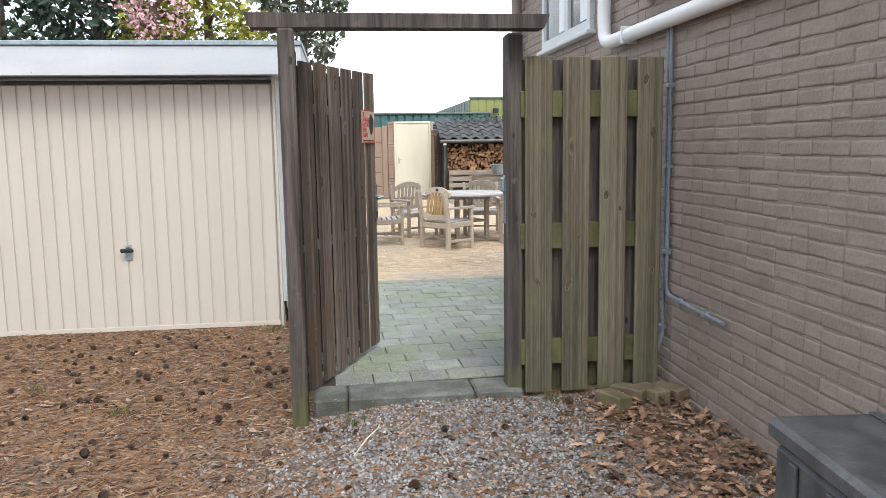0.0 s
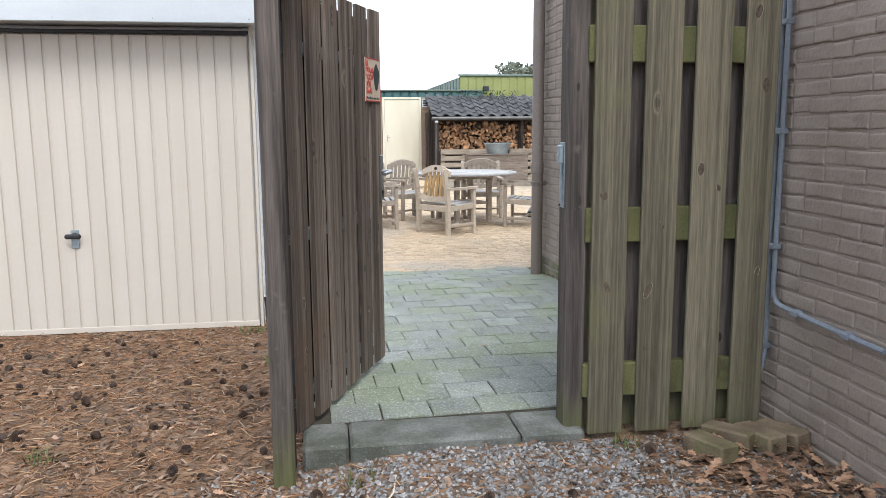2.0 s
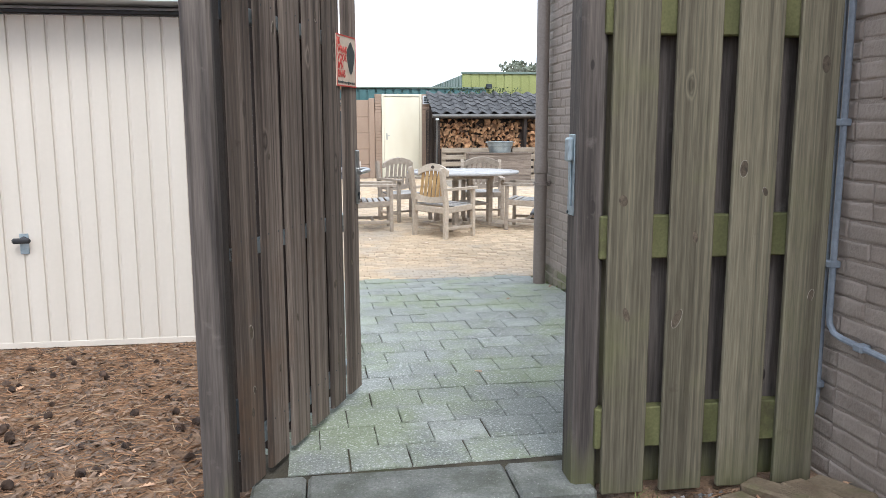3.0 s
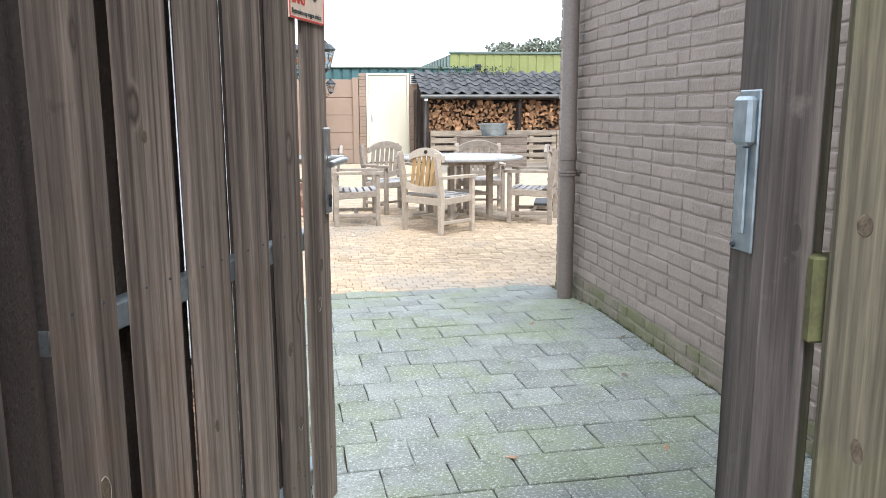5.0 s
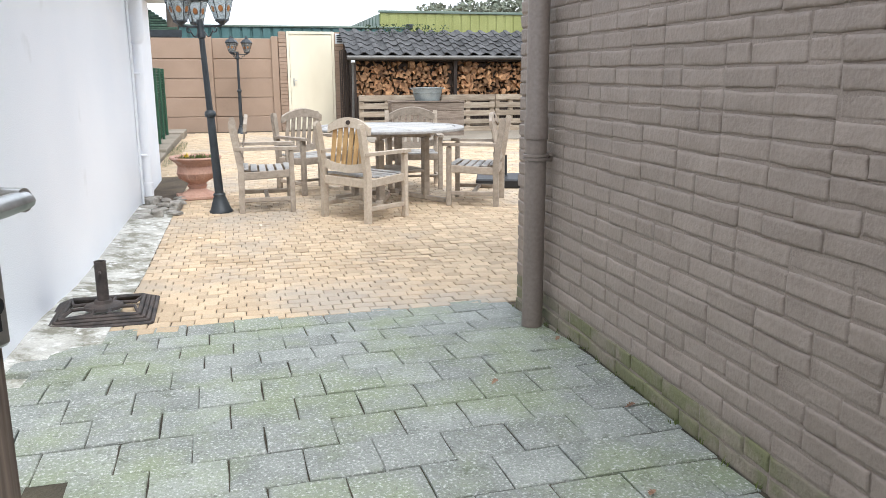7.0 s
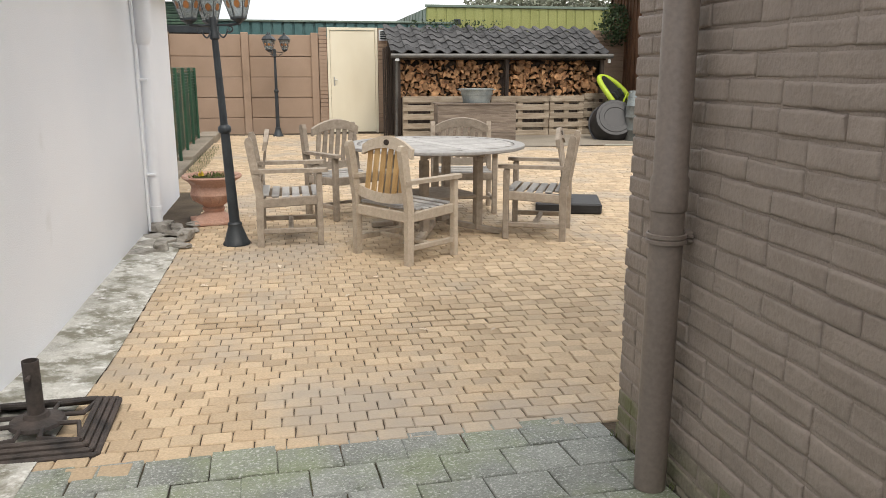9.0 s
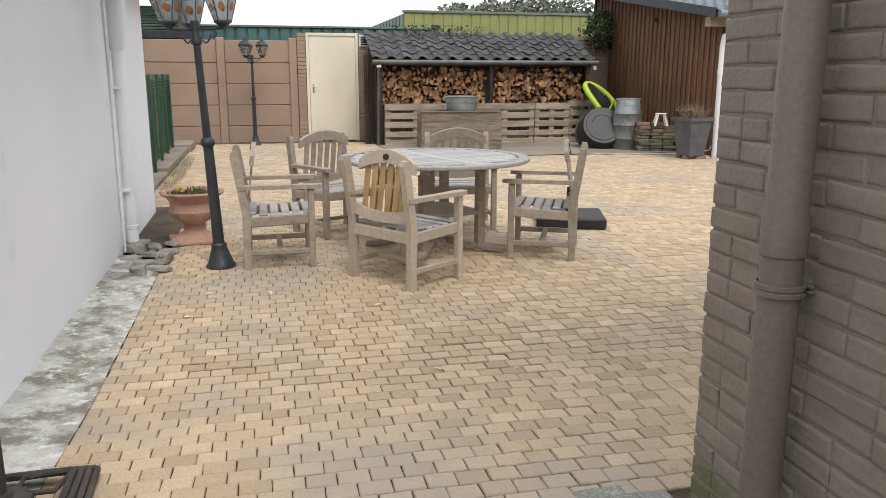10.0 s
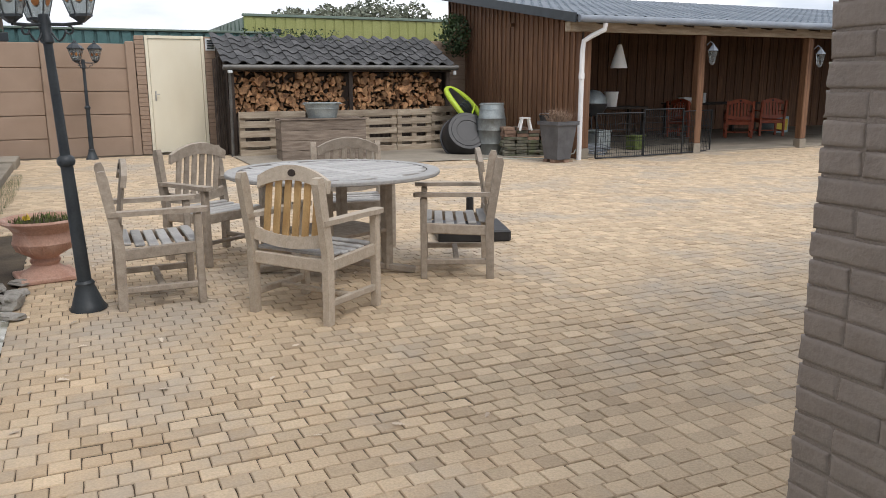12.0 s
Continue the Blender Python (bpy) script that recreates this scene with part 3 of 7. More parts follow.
# ---- the open gate leaf ----
leaf = thing("wooden_gate", "open gate leaf of weathered dark vertical boards", "gate", pose(-0.235, GATE_Y + 0.13, 0.045, 0, 0, 67.2))
for k in range(6):
    x = 0.18 * k
    lift = 0.023 * (x + 0.07)
    wob = [0.012 * noise.noise((k * 2.7, q * 1.9, 5)) for q in range(6)]
    w0, w1 = x, x + 0.136
    c, t0, t1 = 0.005, -0.0435, -0.0275
    ring = [(w0 + c, t0), (w1 - c, t0), (w1, t0 + c), (w1, t1), (w0, t1), (w0, t0 + c)]
    vs = []
    for q in range(9):
        z = 1.71 * q / 8
        bow = 0.006 * noise.noise((k * 2.7, q * 0.5, 5))
        for px, py in ring:
            top = (wob[1] + (px - w0) * wob[2] * 2) if q == 8 else 0
            vs.append((px + bow + (0.003 * noise.noise((px * 9, q * 1.7, k)) if py < t1 else 0), py, z + lift + top + (wob[3] if q == 0 else 0)))
    fs = [(q * 6 + i, q * 6 + (i + 1) % 6, q * 6 + 6 + (i + 1) % 6, q * 6 + 6 + i) for q in range(8) for i in range(6)] + [tuple(range(6))[::-1], tuple(range(48, 54))]
    s = Shape().add(vs, fs)
    board = part("board", s, OLDWOOD, leaf)
    knots(board, w0, w1, t0, 0.15, 1.6, k + 40)
    for z in (0.15, 0.78, 1.50):
        for dx in (0.03, 0.1):
            part("nail", Shape().lathe([(0.0032, 0), (0.0025, 0.0012)], 6, pose(x + dx, -0.0435, z + 0.02, 90, 0, 0)), IRON, board)
# Dark boards added behind the gaps; their colour stands for the shade there.
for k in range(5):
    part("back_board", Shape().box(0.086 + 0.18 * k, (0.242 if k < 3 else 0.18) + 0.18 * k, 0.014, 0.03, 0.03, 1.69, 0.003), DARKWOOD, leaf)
for z in (0.10, 0.74, 1.46):
    part("steel_rail", Shape().box(0.0, 1.0, -0.026, 0.012, z, z + 0.045, 0.003), GALV, leaf, "galvanised steel rail behind the boards")
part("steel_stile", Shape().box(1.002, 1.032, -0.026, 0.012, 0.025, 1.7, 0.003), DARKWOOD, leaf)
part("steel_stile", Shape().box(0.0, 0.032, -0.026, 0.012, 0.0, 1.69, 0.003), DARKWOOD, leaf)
for z in (0.2, 1.45):
    part("hinge", Shape().lathe([(0.011, z), (0.011, z + 0.11)], 12, pose(-0.008, -0.02, 0)), IRON, leaf)
NICKEL = mat("brushed_nickel", (0.42, 0.43, 0.42), (0.55, 0.55, 0.54), 0.32, 0.9, scale=(40, 40, 4), fine=90, bump=0.03)
lock = part("lock_plate", Shape().box(0.995, 1.034, -0.0535, -0.0445, 0.822, 1.048, 0.004), NICKEL, leaf, "brushed metal lock plate")
part("handle", Shape().tube([(1.015, -0.055, 0.965), (1.015, -0.098, 0.965)], 0.011, 12).tube([(1.015, -0.096, 0.965), (0.981, -0.1, 0.964), (0.906, -0.1, 0.959)], [0.012, 0.013, 0.011], 12, 0.7), NICKEL, lock, smooth=True)
part("cylinder", Shape().lathe([(0.0085, 0), (0.0085, 0.004)], 12, pose(1.015, -0.0535, 0.865, 90, 0, 0)).box(1.011, 1.019, -0.057, -0.0535, 0.84, 0.865, 0.001), IRON, lock)
part("inner_handle", Shape().tube([(1.015, 0.0, 0.965), (1.015, 0.06, 0.965), (1.0, 0.07, 0.965), (0.906, 0.072, 0.96)], 0.011, 10), NICKEL, lock, smooth=True)

SIGNPALE = mat("sign_enamel", (0.72, 0.58, 0.45), (0.78, 0.66, 0.53), 0.45, fine=30, bump=0.03)
SIGNRED = mat("sign_red", (0.55, 0.06, 0.045), (0.62, 0.08, 0.06), 0.5, bump=0)
SIGNDARK = mat("sign_dark", (0.035, 0.045, 0.045), (0.08, 0.095, 0.09), 0.5, scale=(90, 90, 90), bump=0)
sign = thing("warning_sign", "small cream dog-warning sign on the gate boards", "sign", leaf.matrix_basis @ pose(0.812, -0.0445, 1.303, 90, 0, 0))
part("plate", Shape().box(0, 0.21, 0, 0.20, 0, 0.004, 0.001), SIGNPALE, sign)
s = Shape()
for x0, x1, y0, y1 in ((0, 0.21, 0, 0.005), (0, 0.21, 0.195, 0.2), (0, 0.005, 0.005, 0.195), (0.205, 0.21, 0.005, 0.195)):
    s.box(x0, x1, y0, y1, 0.004, 0.0052, 0.0005)
part("border", s, SIGNRED, sign)
s = Shape().prism([(0.15 + (0.04 + 0.006 * math.sin(3 * a)) * math.cos(a), 0.115 + (0.058 + 0.006 * math.cos(4 * a)) * math.sin(a)) for a in [2 * math.pi * k / 28 for k in range(28)]], 0.004, 0.0055)
part("dark_emblem", s, SIGNDARK, sign)


def writing(name, text, size, m, material, parent, squeeze=1.0, weight=0.0):
    """Letters as a mesh of their own."""
    cu = bpy.data.curves.new(name, "FONT")
    cu.body, cu.size, cu.extrude, cu.offset = text, size, 0.0006, weight
    tmp = bpy.data.objects.new(name, cu)
    me = bpy.data.meshes.new_from_object(tmp)
    bpy.data.objects.remove(tmp)
    me.materials.clear()
    me.materials.append(material)
    ob = new(name, me)
    ob.parent = parent
    ob.matrix_basis = m @ Matrix.Diagonal((squeeze, 1, 1, 1))
    return ob


for k, line in enumerate(("IK", "WAAK", "VOOR", "M'N", "BAAS")):
    writing("lettering", line, 0.04, pose(0.012, 0.16 - 0.031 * k, 0.0048), SIGNRED, sign, 0.82, 0.0006)
writing("lettering", "Betreden op eigen risico", 0.017, pose(0.012, 0.012, 0.0048), SIGNDARK, sign, 1.05)

# ---- garage ----
structure("wall_garage_side", Shape().box(GARAGE_X - 0.22, GARAGE_X, GARAGE_Y + 0.09, 14.1, -0.4, 1.93, 0.006), WHITE, "white rendered garage side wall", "wall")
structure("wall_garage_front", Shape().box(-8, GARAGE_X - 0.22, GARAGE_Y + 0.09, GARAGE_Y + 0.3, -0.4, 1.93), WHITE, "wall around the garage door", "wall")
structure("wall_garage_back", Shape().box(-8, GARAGE_X - 0.222, 13.88, 14.1, -0.4, 1.93), WHITE, "back wall of the garage", "wall")
structure("wall_garage_far_side", Shape().box(-8.22, -8.002, GARAGE_Y + 0.09, 14.1, -0.4, 1.93), WHITE, "far side wall of the garage", "wall")
gdoor = thing("garage_door", "closed cream up-and-over garage door with vertical ribs", "garage door", pose(0, GARAGE_Y + 0.03, 0))
for k in range(32):
    x1 = -0.592 - 0.113 * k
    part("rib_panel", Shape().box(x1 - 0.098, x1, -0.012, 0.006, -0.205, 1.868, 0.004).box(x1 - 0.113, x1 - 0.098, -0.002, 0.006, -0.205, 1.868, 0.001), GARAGE, gdoor)
part("back_sheet", Shape().box(-4.3, -0.585, 0.007, 0.02, -0.21, 1.87), GARAGE, gdoor)
part("bottom_rail", Shape().box(-4.3, -0.583, -0.018, -0.0125, -0.215, -0.175, 0.002), GARAGE, gdoor)
lockg = part("handle_plate", Shape().box(-1.855, -1.80, -0.018, -0.0125, 0.40, 0.53, 0.003), GALV, gdoor)
part("handle", Shape().lathe([(0.024, 0), (0.018, 0.035)], 12, pose(-1.828, -0.018, 0.49, 90, 0, 0)).box(-1.885, -1.775, -0.072, -0.046, 0.472, 0.506, 0.01), BLACK, lockg, "black T-handle")
part("top_seal", Shape().box(-4.3, -0.58, -0.03, 0.0, 1.875, 1.90, 0.004), BLACK, gdoor)
part("door_frame", Shape().box(-0.575, -0.552, -0.03, 0.03, -0.22, 1.93, 0.003), GARAGE, gdoor)
groof = thing("garage_roof", "flat garage roof with a deep white fascia board", "roof", kind="structure")
part("roof_slab", Shape().box(-8, -0.34, 6.66, 14.32, 1.96, 2.17), CONCRETE, groof)
part("fascia", Shape().box(-8, -0.335, 6.63, 6.655, 1.925, 2.155, 0.003), TRIM, groof)
part("fascia", Shape().box(-0.335, -0.31, 6.63, 14.35, 1.925, 2.155, 0.003), TRIM, groof)
part("roof_trim", Shape().box(-8, -0.30, 6.615, 6.66, 2.158, 2.195, 0.004), GALV, groof)
part("roof_trim", Shape().box(-0.345, -0.30, 6.662, 14.36, 2.158, 2.195, 0.004), GALV, groof)
part("soffit", Shape().box(-8, -0.34, 6.66, 14.3, 1.935, 1.958), TRIM, groof)
for k in range(9):
    for z in (1.95, 2.125):
        part("fascia_nail", Shape().lathe([(0.005, 0), (0.003, 0.003)], 6, pose(-0.55 - 0.62 * k, 6.63, z, 90, 0, 0)), GALV, groof)
wp = thing("white_downpipe", "white downpipe with a hopper on the white wall", "pipe", pose(GARAGE_X + 0.06, 12.25, 0))
part("pipe_run", Shape().lathe([(0.045, -0.11), (0.045, 0.06), (0.05, 0.065), (0.05, 0.09), (0.045, 0.095), (0.045, 1.45)], 18), WHITE, wp, smooth=True)
part("hopper", Shape().lathe([(0.045, 1.4), (0.06, 1.43), (0.078, 1.5), (0.08, 1.93)], 18), WHITE, wp, smooth=True)
for z in (0.35, 1.12):
    part("bracket", Shape().box(-0.06, 0.02, -0.06, 0.06, z, z + 0.022, 0.004), WHITE, wp)
part("thin_conduit", Shape().tube([(-0.045, -0.12, -0.1), (-0.045, -0.12, 0.9), (-0.045, -0.11, 1.3), (-0.045, -0.15, 1.92)], 0.012, 8), WHITE, wp, smooth=True)

# ---- back wall, door ----
back = thing("wall_back", "brown concrete panel garden wall between slotted posts", "wall", kind="structure")
for x0, x1 in ((-3.75, -1.83), (-1.67, -0.28), (-0.12, 1.2)):
    for r in range(5):
        part("panel", Shape().box(x0, x1, BACK_Y + 0.01 + 0.004 * (r % 2), BACK_Y + 0.07, -0.2 + 0.414 * r, -0.2 + 0.414 * r + (0.404 if r < 4 else 0.43), 0.008), CONCRETE, back)
for x in (-3.9, -1.82, -0.27, 1.13):
    part("post", Shape().box(x - 0.005, x + 0.145, BACK_Y - 0.05, BACK_Y + 0.11, -0.2, 1.93, 0.012), CONCRETE, back)
for x0, x1 in ((1.285, 1.45), (2.51, 2.72), (7.1, 8.1)):
    for r in range(28):
        z = -0.2 + 0.08 * r
        part("block_course", Shape().box(x0 + 0.003 * (r % 2), x1, BACK_Y - 0.06, BACK_Y + 0.1, z, z + 0.075, 0.005), CONCRETE, back)
part("core", Shape().box(-3.8, 8.1, BACK_Y + 0.112, BACK_Y + 0.25, -0.3, 1.84), CONCRETE, back)
door_1 = thing("door_1", "closed cream painted garden door in its frame", "door", pose(1.46, BACK_Y - 0.05, -0.12), kind="structure")
part("door_leaf", Shape().box(0.06, 0.985, 0.0, 0.04, 0.02, 2.10, 0.004), CREAM, door_1)
for x0, x1, z0, z1 in ((0, 0.055, 0.0, 2.16), (0.99, 1.045, 0.0, 2.16), (0.056, 0.989, 2.105, 2.16)):
    part("door_frame", Shape().box(x0, x1, -0.02, 0.05, z0, z1, 0.004), CREAM, door_1)
part("door_handle", Shape().box(0.115, 0.145, -0.008, 0.0, 0.98, 1.16, 0.003).tube([(0.13, -0.01, 1.1), (0.13, -0.05, 1.1), (0.2, -0.055, 1.1)], 0.009, 8), NICKEL, door_1)
vent = thing("wall_vent", "small white louvre vent on the wall", "vent", pose(2.53, BACK_Y - 0.07, 1.78))
part("frame", Shape().box(0, 0.19, -0.02, 0.008, 0, 0.22, 0.006), TRIM, vent)
for k in range(4):
    part("slat", Shape().box(0.03, 0.16, -0.03, -0.022, 0.03 + 0.045 * k, 0.058 + 0.045 * k, 0.002), IRON, vent)

# ---- yard: chairs and table ----
SEATGREY = mat("grey_teak_slats", (0.32, 0.31, 0.30), (0.46, 0.45, 0.43), 0.75, sharp=0.32, scale=(34, 34, 34), fine=120, bump=0.35, dist=0.004, rand=0.14, detail=6)
HONEY = mat("honey_teak_slats", (0.34, 0.20, 0.075), (0.52, 0.35, 0.16), 0.7, scale=(10, 10, 4), fine=120, bump=0.3, dist=0.004, rand=0.14, detail=6)
ARMTEAK = mat("bleached_teak", (0.40, 0.33, 0.25), (0.54, 0.47, 0.38), 0.75, sharp=0.32, scale=(28, 28, 28), fine=130, bump=0.4, dist=0.004, rand=0.1, detail=6, blotch=[((0.22, 0.19, 0.15), 7.0, 0.62, 0.6)])
RED = mat("red_stained_wood", (0.23, 0.045, 0.018), (0.36, 0.085, 0.035), 0.5, scale=(14, 14, 6), fine=100, bump=0.15, rand=0.1)


def bar(a, b, w, h, c=0.006):
    """A chamfered bar from a to b, w wide and h high."""
    a, b = Vector(a), Vector(b)
    d = b - a
    m = Matrix.Translation(a) @ d.to_track_quat("X", "Z").to_matrix().to_4x4()
    return Shape().box(0, d.length, -w / 2, w / 2, -h / 2, h / 2, c, m)


def armchair(m, frame_mat, slat_mat, seat_mat, label, group):
    """A garden armchair that faces its +y: arched back with slats, slatted seat, shaped arms."""
    ob = thing("garden_chair", label, "chair", m, group)
    hw = 0.275
    for sx in (-1, 1):
        x = sx * hw
        s = Shape().prism([(-0.235, 0), (-0.185, 0), (-0.175, 0.40), (-0.235, 0.80), (-0.25, 0.835), (-0.285, 0.83), (-0.295, 0.80), (-0.232, 0.40)], x - 0.022, x + 0.022,
                          Matrix(((0, 0, 1, 0), (1, 0, 0, 0), (0, 1, 0, 0), (0, 0, 0, 1))))
        part("back_leg", s, frame_mat, ob)
        part("front_leg", bar((x, 0.245, 0), (x, 0.245, 0.565), 0.045, 0.05), frame_mat, ob)
        part("armrest", Shape().prism([(-0.25, -0.03), (-0.1, -0.035), (0.1, -0.03), (0.24, -0.04), (0.30, -0.03), (0.315, 0), (0.30, 0.03), (0.24, 0.036), (0.1, 0.026), (-0.25, 0.024)],
                                      -0.014, 0.014, pose(x, 0, 0.583, 2.0, 0, 90) @ Matrix.Diagonal((1, 1, 1, 1))), frame_mat, ob)
        part("side_rail", bar((x, -0.2, 0.335), (x, 0.245, 0.355), 0.028, 0.07), frame_mat, ob)
        part("side_stretcher", bar((x, -0.205, 0.12), (x, 0.245, 0.12), 0.026, 0.04), frame_mat, ob)
    part("front_rail", bar((-hw, 0.245, 0.355), (hw, 0.245, 0.355), 0.028, 0.07), frame_mat, ob)
    part("back_rail", bar((-hw, -0.2, 0.335), (hw, -0.2, 0.335), 0.028, 0.075), frame_mat, ob)
    part("cross_stretcher", bar((-hw, 0.02, 0.12), (hw, 0.02, 0.12), 0.04, 0.026), frame_mat, ob)
    lean = pose(0, -0.2, 0.40, -8.5, 0, 0)
    arc = [2 * k / 14 - 1 for k in range(15)]
    top = [(0.255 * u, 0.405 + 0.075 * (1 - u * u)) for u in arc] + [(0.255 * u, 0.335 + 0.06 * (1 - u * u)) for u in reversed(arc)]
    up = lean @ Matrix(((1, 0, 0, 0), (0, 0, -1, 0), (0, 1, 0, 0), (0, 0, 0, 1)))
    part("top_rail", Shape().prism(top, -0.012, 0.02, up), frame_mat, ob)
    low = [(0.255 * u, 0.115 - 0.035 * (1 - u * u)) for u in arc] + [(0.255 * u, 0.04 - 0.03 * (1 - u * u)) for u in reversed(arc)]
    part("lower_back_rail", Shape().prism(low, -0.012, 0.02, up), frame_mat, ob)
    for k in range(6):
        x = -0.178 + 0.071 * k
        z1 = 0.345 + 0.06 * (1 - (x / 0.255) ** 2)
        z0 = 0.105 - 0.035 * (1 - (x / 0.255) ** 2)
        part("back_slat", Shape().box(x - 0.023, x + 0.023, -0.008, 0.006, z0, z1, 0.003, lean), slat_mat, ob)
    part("emblem", Shape().lathe([(0.022, 0), (0.022, 0.004), (0.018, 0.006)], 16, up @ pose(0, 0.435, 0.0205) @ Matrix.Diagonal((1.25, 0.9, 1, 1))), DARKWOOD, ob, "dark oval emblem")
    for k in range(6):
        y = -0.165 + 0.077 * k
        sag = -0.02 * math.sin(math.pi * k / 5.5)
        part("seat_slat", Shape().box(-hw + 0.023, hw - 0.023, y - 0.029, y + 0.029, 0.385 + sag, 0.403 + sag, 0.005), seat_mat, ob)
    return ob


def chair_at(x, y, facing):
    return pose(x, y, floor_z(y), 0, 0, facing - 90)


# the place of a chair is the middle between its four feet
CHAIRS = "chairs round the garden table"
armchair(chair_at(1.43, 10.98, 35), ARMTEAK, HONEY, SEATGREY, "teak garden armchair with honey-coloured back slats, turned to the table", CHAIRS)
plain = armchair(chair_at(0.60, 11.70, 0), TEAK, TEAK, SEATGREY, "weathered grey teak garden armchair beside the round table", CHAIRS)
for x, y, a in ((1.13, 12.70, -59), (2.26, 12.74, -97), (2.65, 11.53, 156)):
    copy_thing(plain, chair_at(x, y, a))

TX, TY, TR, TH = 1.82, 11.80, 0.735, 0.735
table = thing("garden_table", "round slatted teak garden table with crossed feet", "table", pose(TX, TY, floor_z(TY), 0, 0, 20))
n = 64
for a0, a1 in ((0, 1),):
    vs, fs = [], []
    for k in range(n):
        a = 2 * math.pi * k / n
        for r, z in ((TR - 0.085, TH - 0.028), (TR - 0.085, TH), (TR - 0.006, TH), (TR, TH - 0.006), (TR, TH - 0.022), (TR - 0.006, TH - 0.028)):
            vs.append((r * math.cos(a), r * math.sin(a), z))
    for k in range(n):
        for j in range(6):
            fs.append((k * 6 + j, k * 6 + (j + 1) % 6, ((k + 1) % n) * 6 + (j + 1) % 6, ((k + 1) % n) * 6 + j))
    part("rim", Shape().add(vs, fs), SEATGREY, table)
inner = TR - 0.088
for k in range(-7, 8):
    y0, y1 = k * 0.086 - 0.0355, k * 0.086 + 0.0355
    e = max(abs(y0), abs(y1))
    if e >= inner:
        continue
    half = math.sqrt(inner ** 2 - e ** 2)
    for x0, x1 in ((-half, -0.055), (0.055, half)):
        if x1 - x0 > 0.05:
            part("slat", Shape().box(x0, x1, y0, y1, TH - 0.022, TH - 0.001, 0.003), SEATGREY, table)
part("middle_board", Shape().box(-0.05, 0.05, -inner, inner, TH - 0.024, TH, 0.003), SEATGREY, table)
for k in range(4):
    a = radians(45 + 90 * k)
    x, y = 0.36 * math.cos(a), 0.36 * math.sin(a)
    part("leg", Shape().box(x - 0.032, x + 0.032, y - 0.032, y + 0.032, 0.035, TH - 0.10, 0.006), TEAK, table)
    part("foot", bar((0.1 * math.cos(a), 0.1 * math.sin(a), 0.085), (0.56 * math.cos(a), 0.56 * math.sin(a), 0.022), 0.06, 0.045), TEAK, table)
for k in range(2):
    part("apron", bar((-0.42, 0, TH - 0.065), (0.42, 0, TH - 0.065), 0.03, 0.075).mesh("apron", TEAK), TEAK, table, m=pose(0, 0, -0.0005 * k, 0, 0, 45 + 90 * k))
part("under_shelf", Shape().box(-0.28, 0.28, -0.28, 0.28, 0.3, 0.325, 0.005), TEAK, table)

# ---- lamp posts ----
LAMPGLASS = bpy.data.materials.new("lantern_glass")
LAMPGLASS.use_nodes = True
p = LAMPGLASS.node_tree.nodes["Principled BSDF"]
p.inputs["Base Color"].default_value, p.inputs["Roughness"].default_value = (0.55, 0.58, 0.58, 1), 0.15
p.inputs["Transmission Weight"].default_value, p.inputs["IOR"].default_value = 0.85, 1.2
AMBER = mat("amber_glass_motif", (0.28, 0.11, 0.04), (0.40, 0.18, 0.06), 0.3, bump=0)
LANTERN_SIDES = 6


def lantern(parent, m):
    """A six-sided lantern on its bracket, with its base at the origin of m."""
    body = part("lantern", Shape().lathe([(0.012, -0.03), (0.035, -0.01), (0.05, 0.0), (0.05, 0.012)], LANTERN_SIDES, m), IRON, parent)
    part("cap", Shape().lathe([(0.098, 0.165), (0.105, 0.17), (0.108, 0.18), (0.07, 0.225), (0.03, 0.25), (0.03, 0.262), (0.012, 0.27), (0.014, 0.285), (0.002, 0.305)], LANTERN_SIDES, m), IRON, body)
    for k in range(LANTERN_SIDES):
        a = 2 * math.pi * k / LANTERN_SIDES
        b = 2 * math.pi * (k + 1) / LANTERN_SIDES
        p0, p1 = Vector((0.048 * math.cos(a), 0.048 * math.sin(a), 0.012)), Vector((0.095 * math.cos(a), 0.095 * math.sin(a), 0.168))
        q0, q1 = Vector((0.048 * math.cos(b), 0.048 * math.sin(b), 0.012)), Vector((0.095 * math.cos(b), 0.095 * math.sin(b), 0.168))
        part("glazing_bar", Shape().tube([m @ p0, m @ p1], 0.0035, 5), IRON, body)
        nrm = ((q0 - p0).cross(p1 - p0)).normalized() * 0.0015
        pane = part("pane", Shape().add([p0 + nrm, q0 + nrm, q1 + nrm, p1 + nrm, p0 - nrm, q0 - nrm, q1 - nrm, p1 - nrm], [(0, 1, 2, 3), (7, 6, 5, 4), (0, 4, 5, 1), (1, 5, 6, 2), (2, 6, 7, 3), (3, 7, 4, 0)], m), LAMPGLASS, body)
        pane.visible_shadow = False
        mid = (p0 + q0 + p1 + q1) / 4
        disc = Matrix.Translation(mid) @ nrm.to_track_quat("Z", "Y").to_matrix().to_4x4()
        part("amber_motif", Shape().lathe([(0.017, -0.0022), (0.017, 0.0022)], 12, m @ disc @ Matrix.Diagonal((1, 1.4, 1, 1))), AMBER, body)
    return body


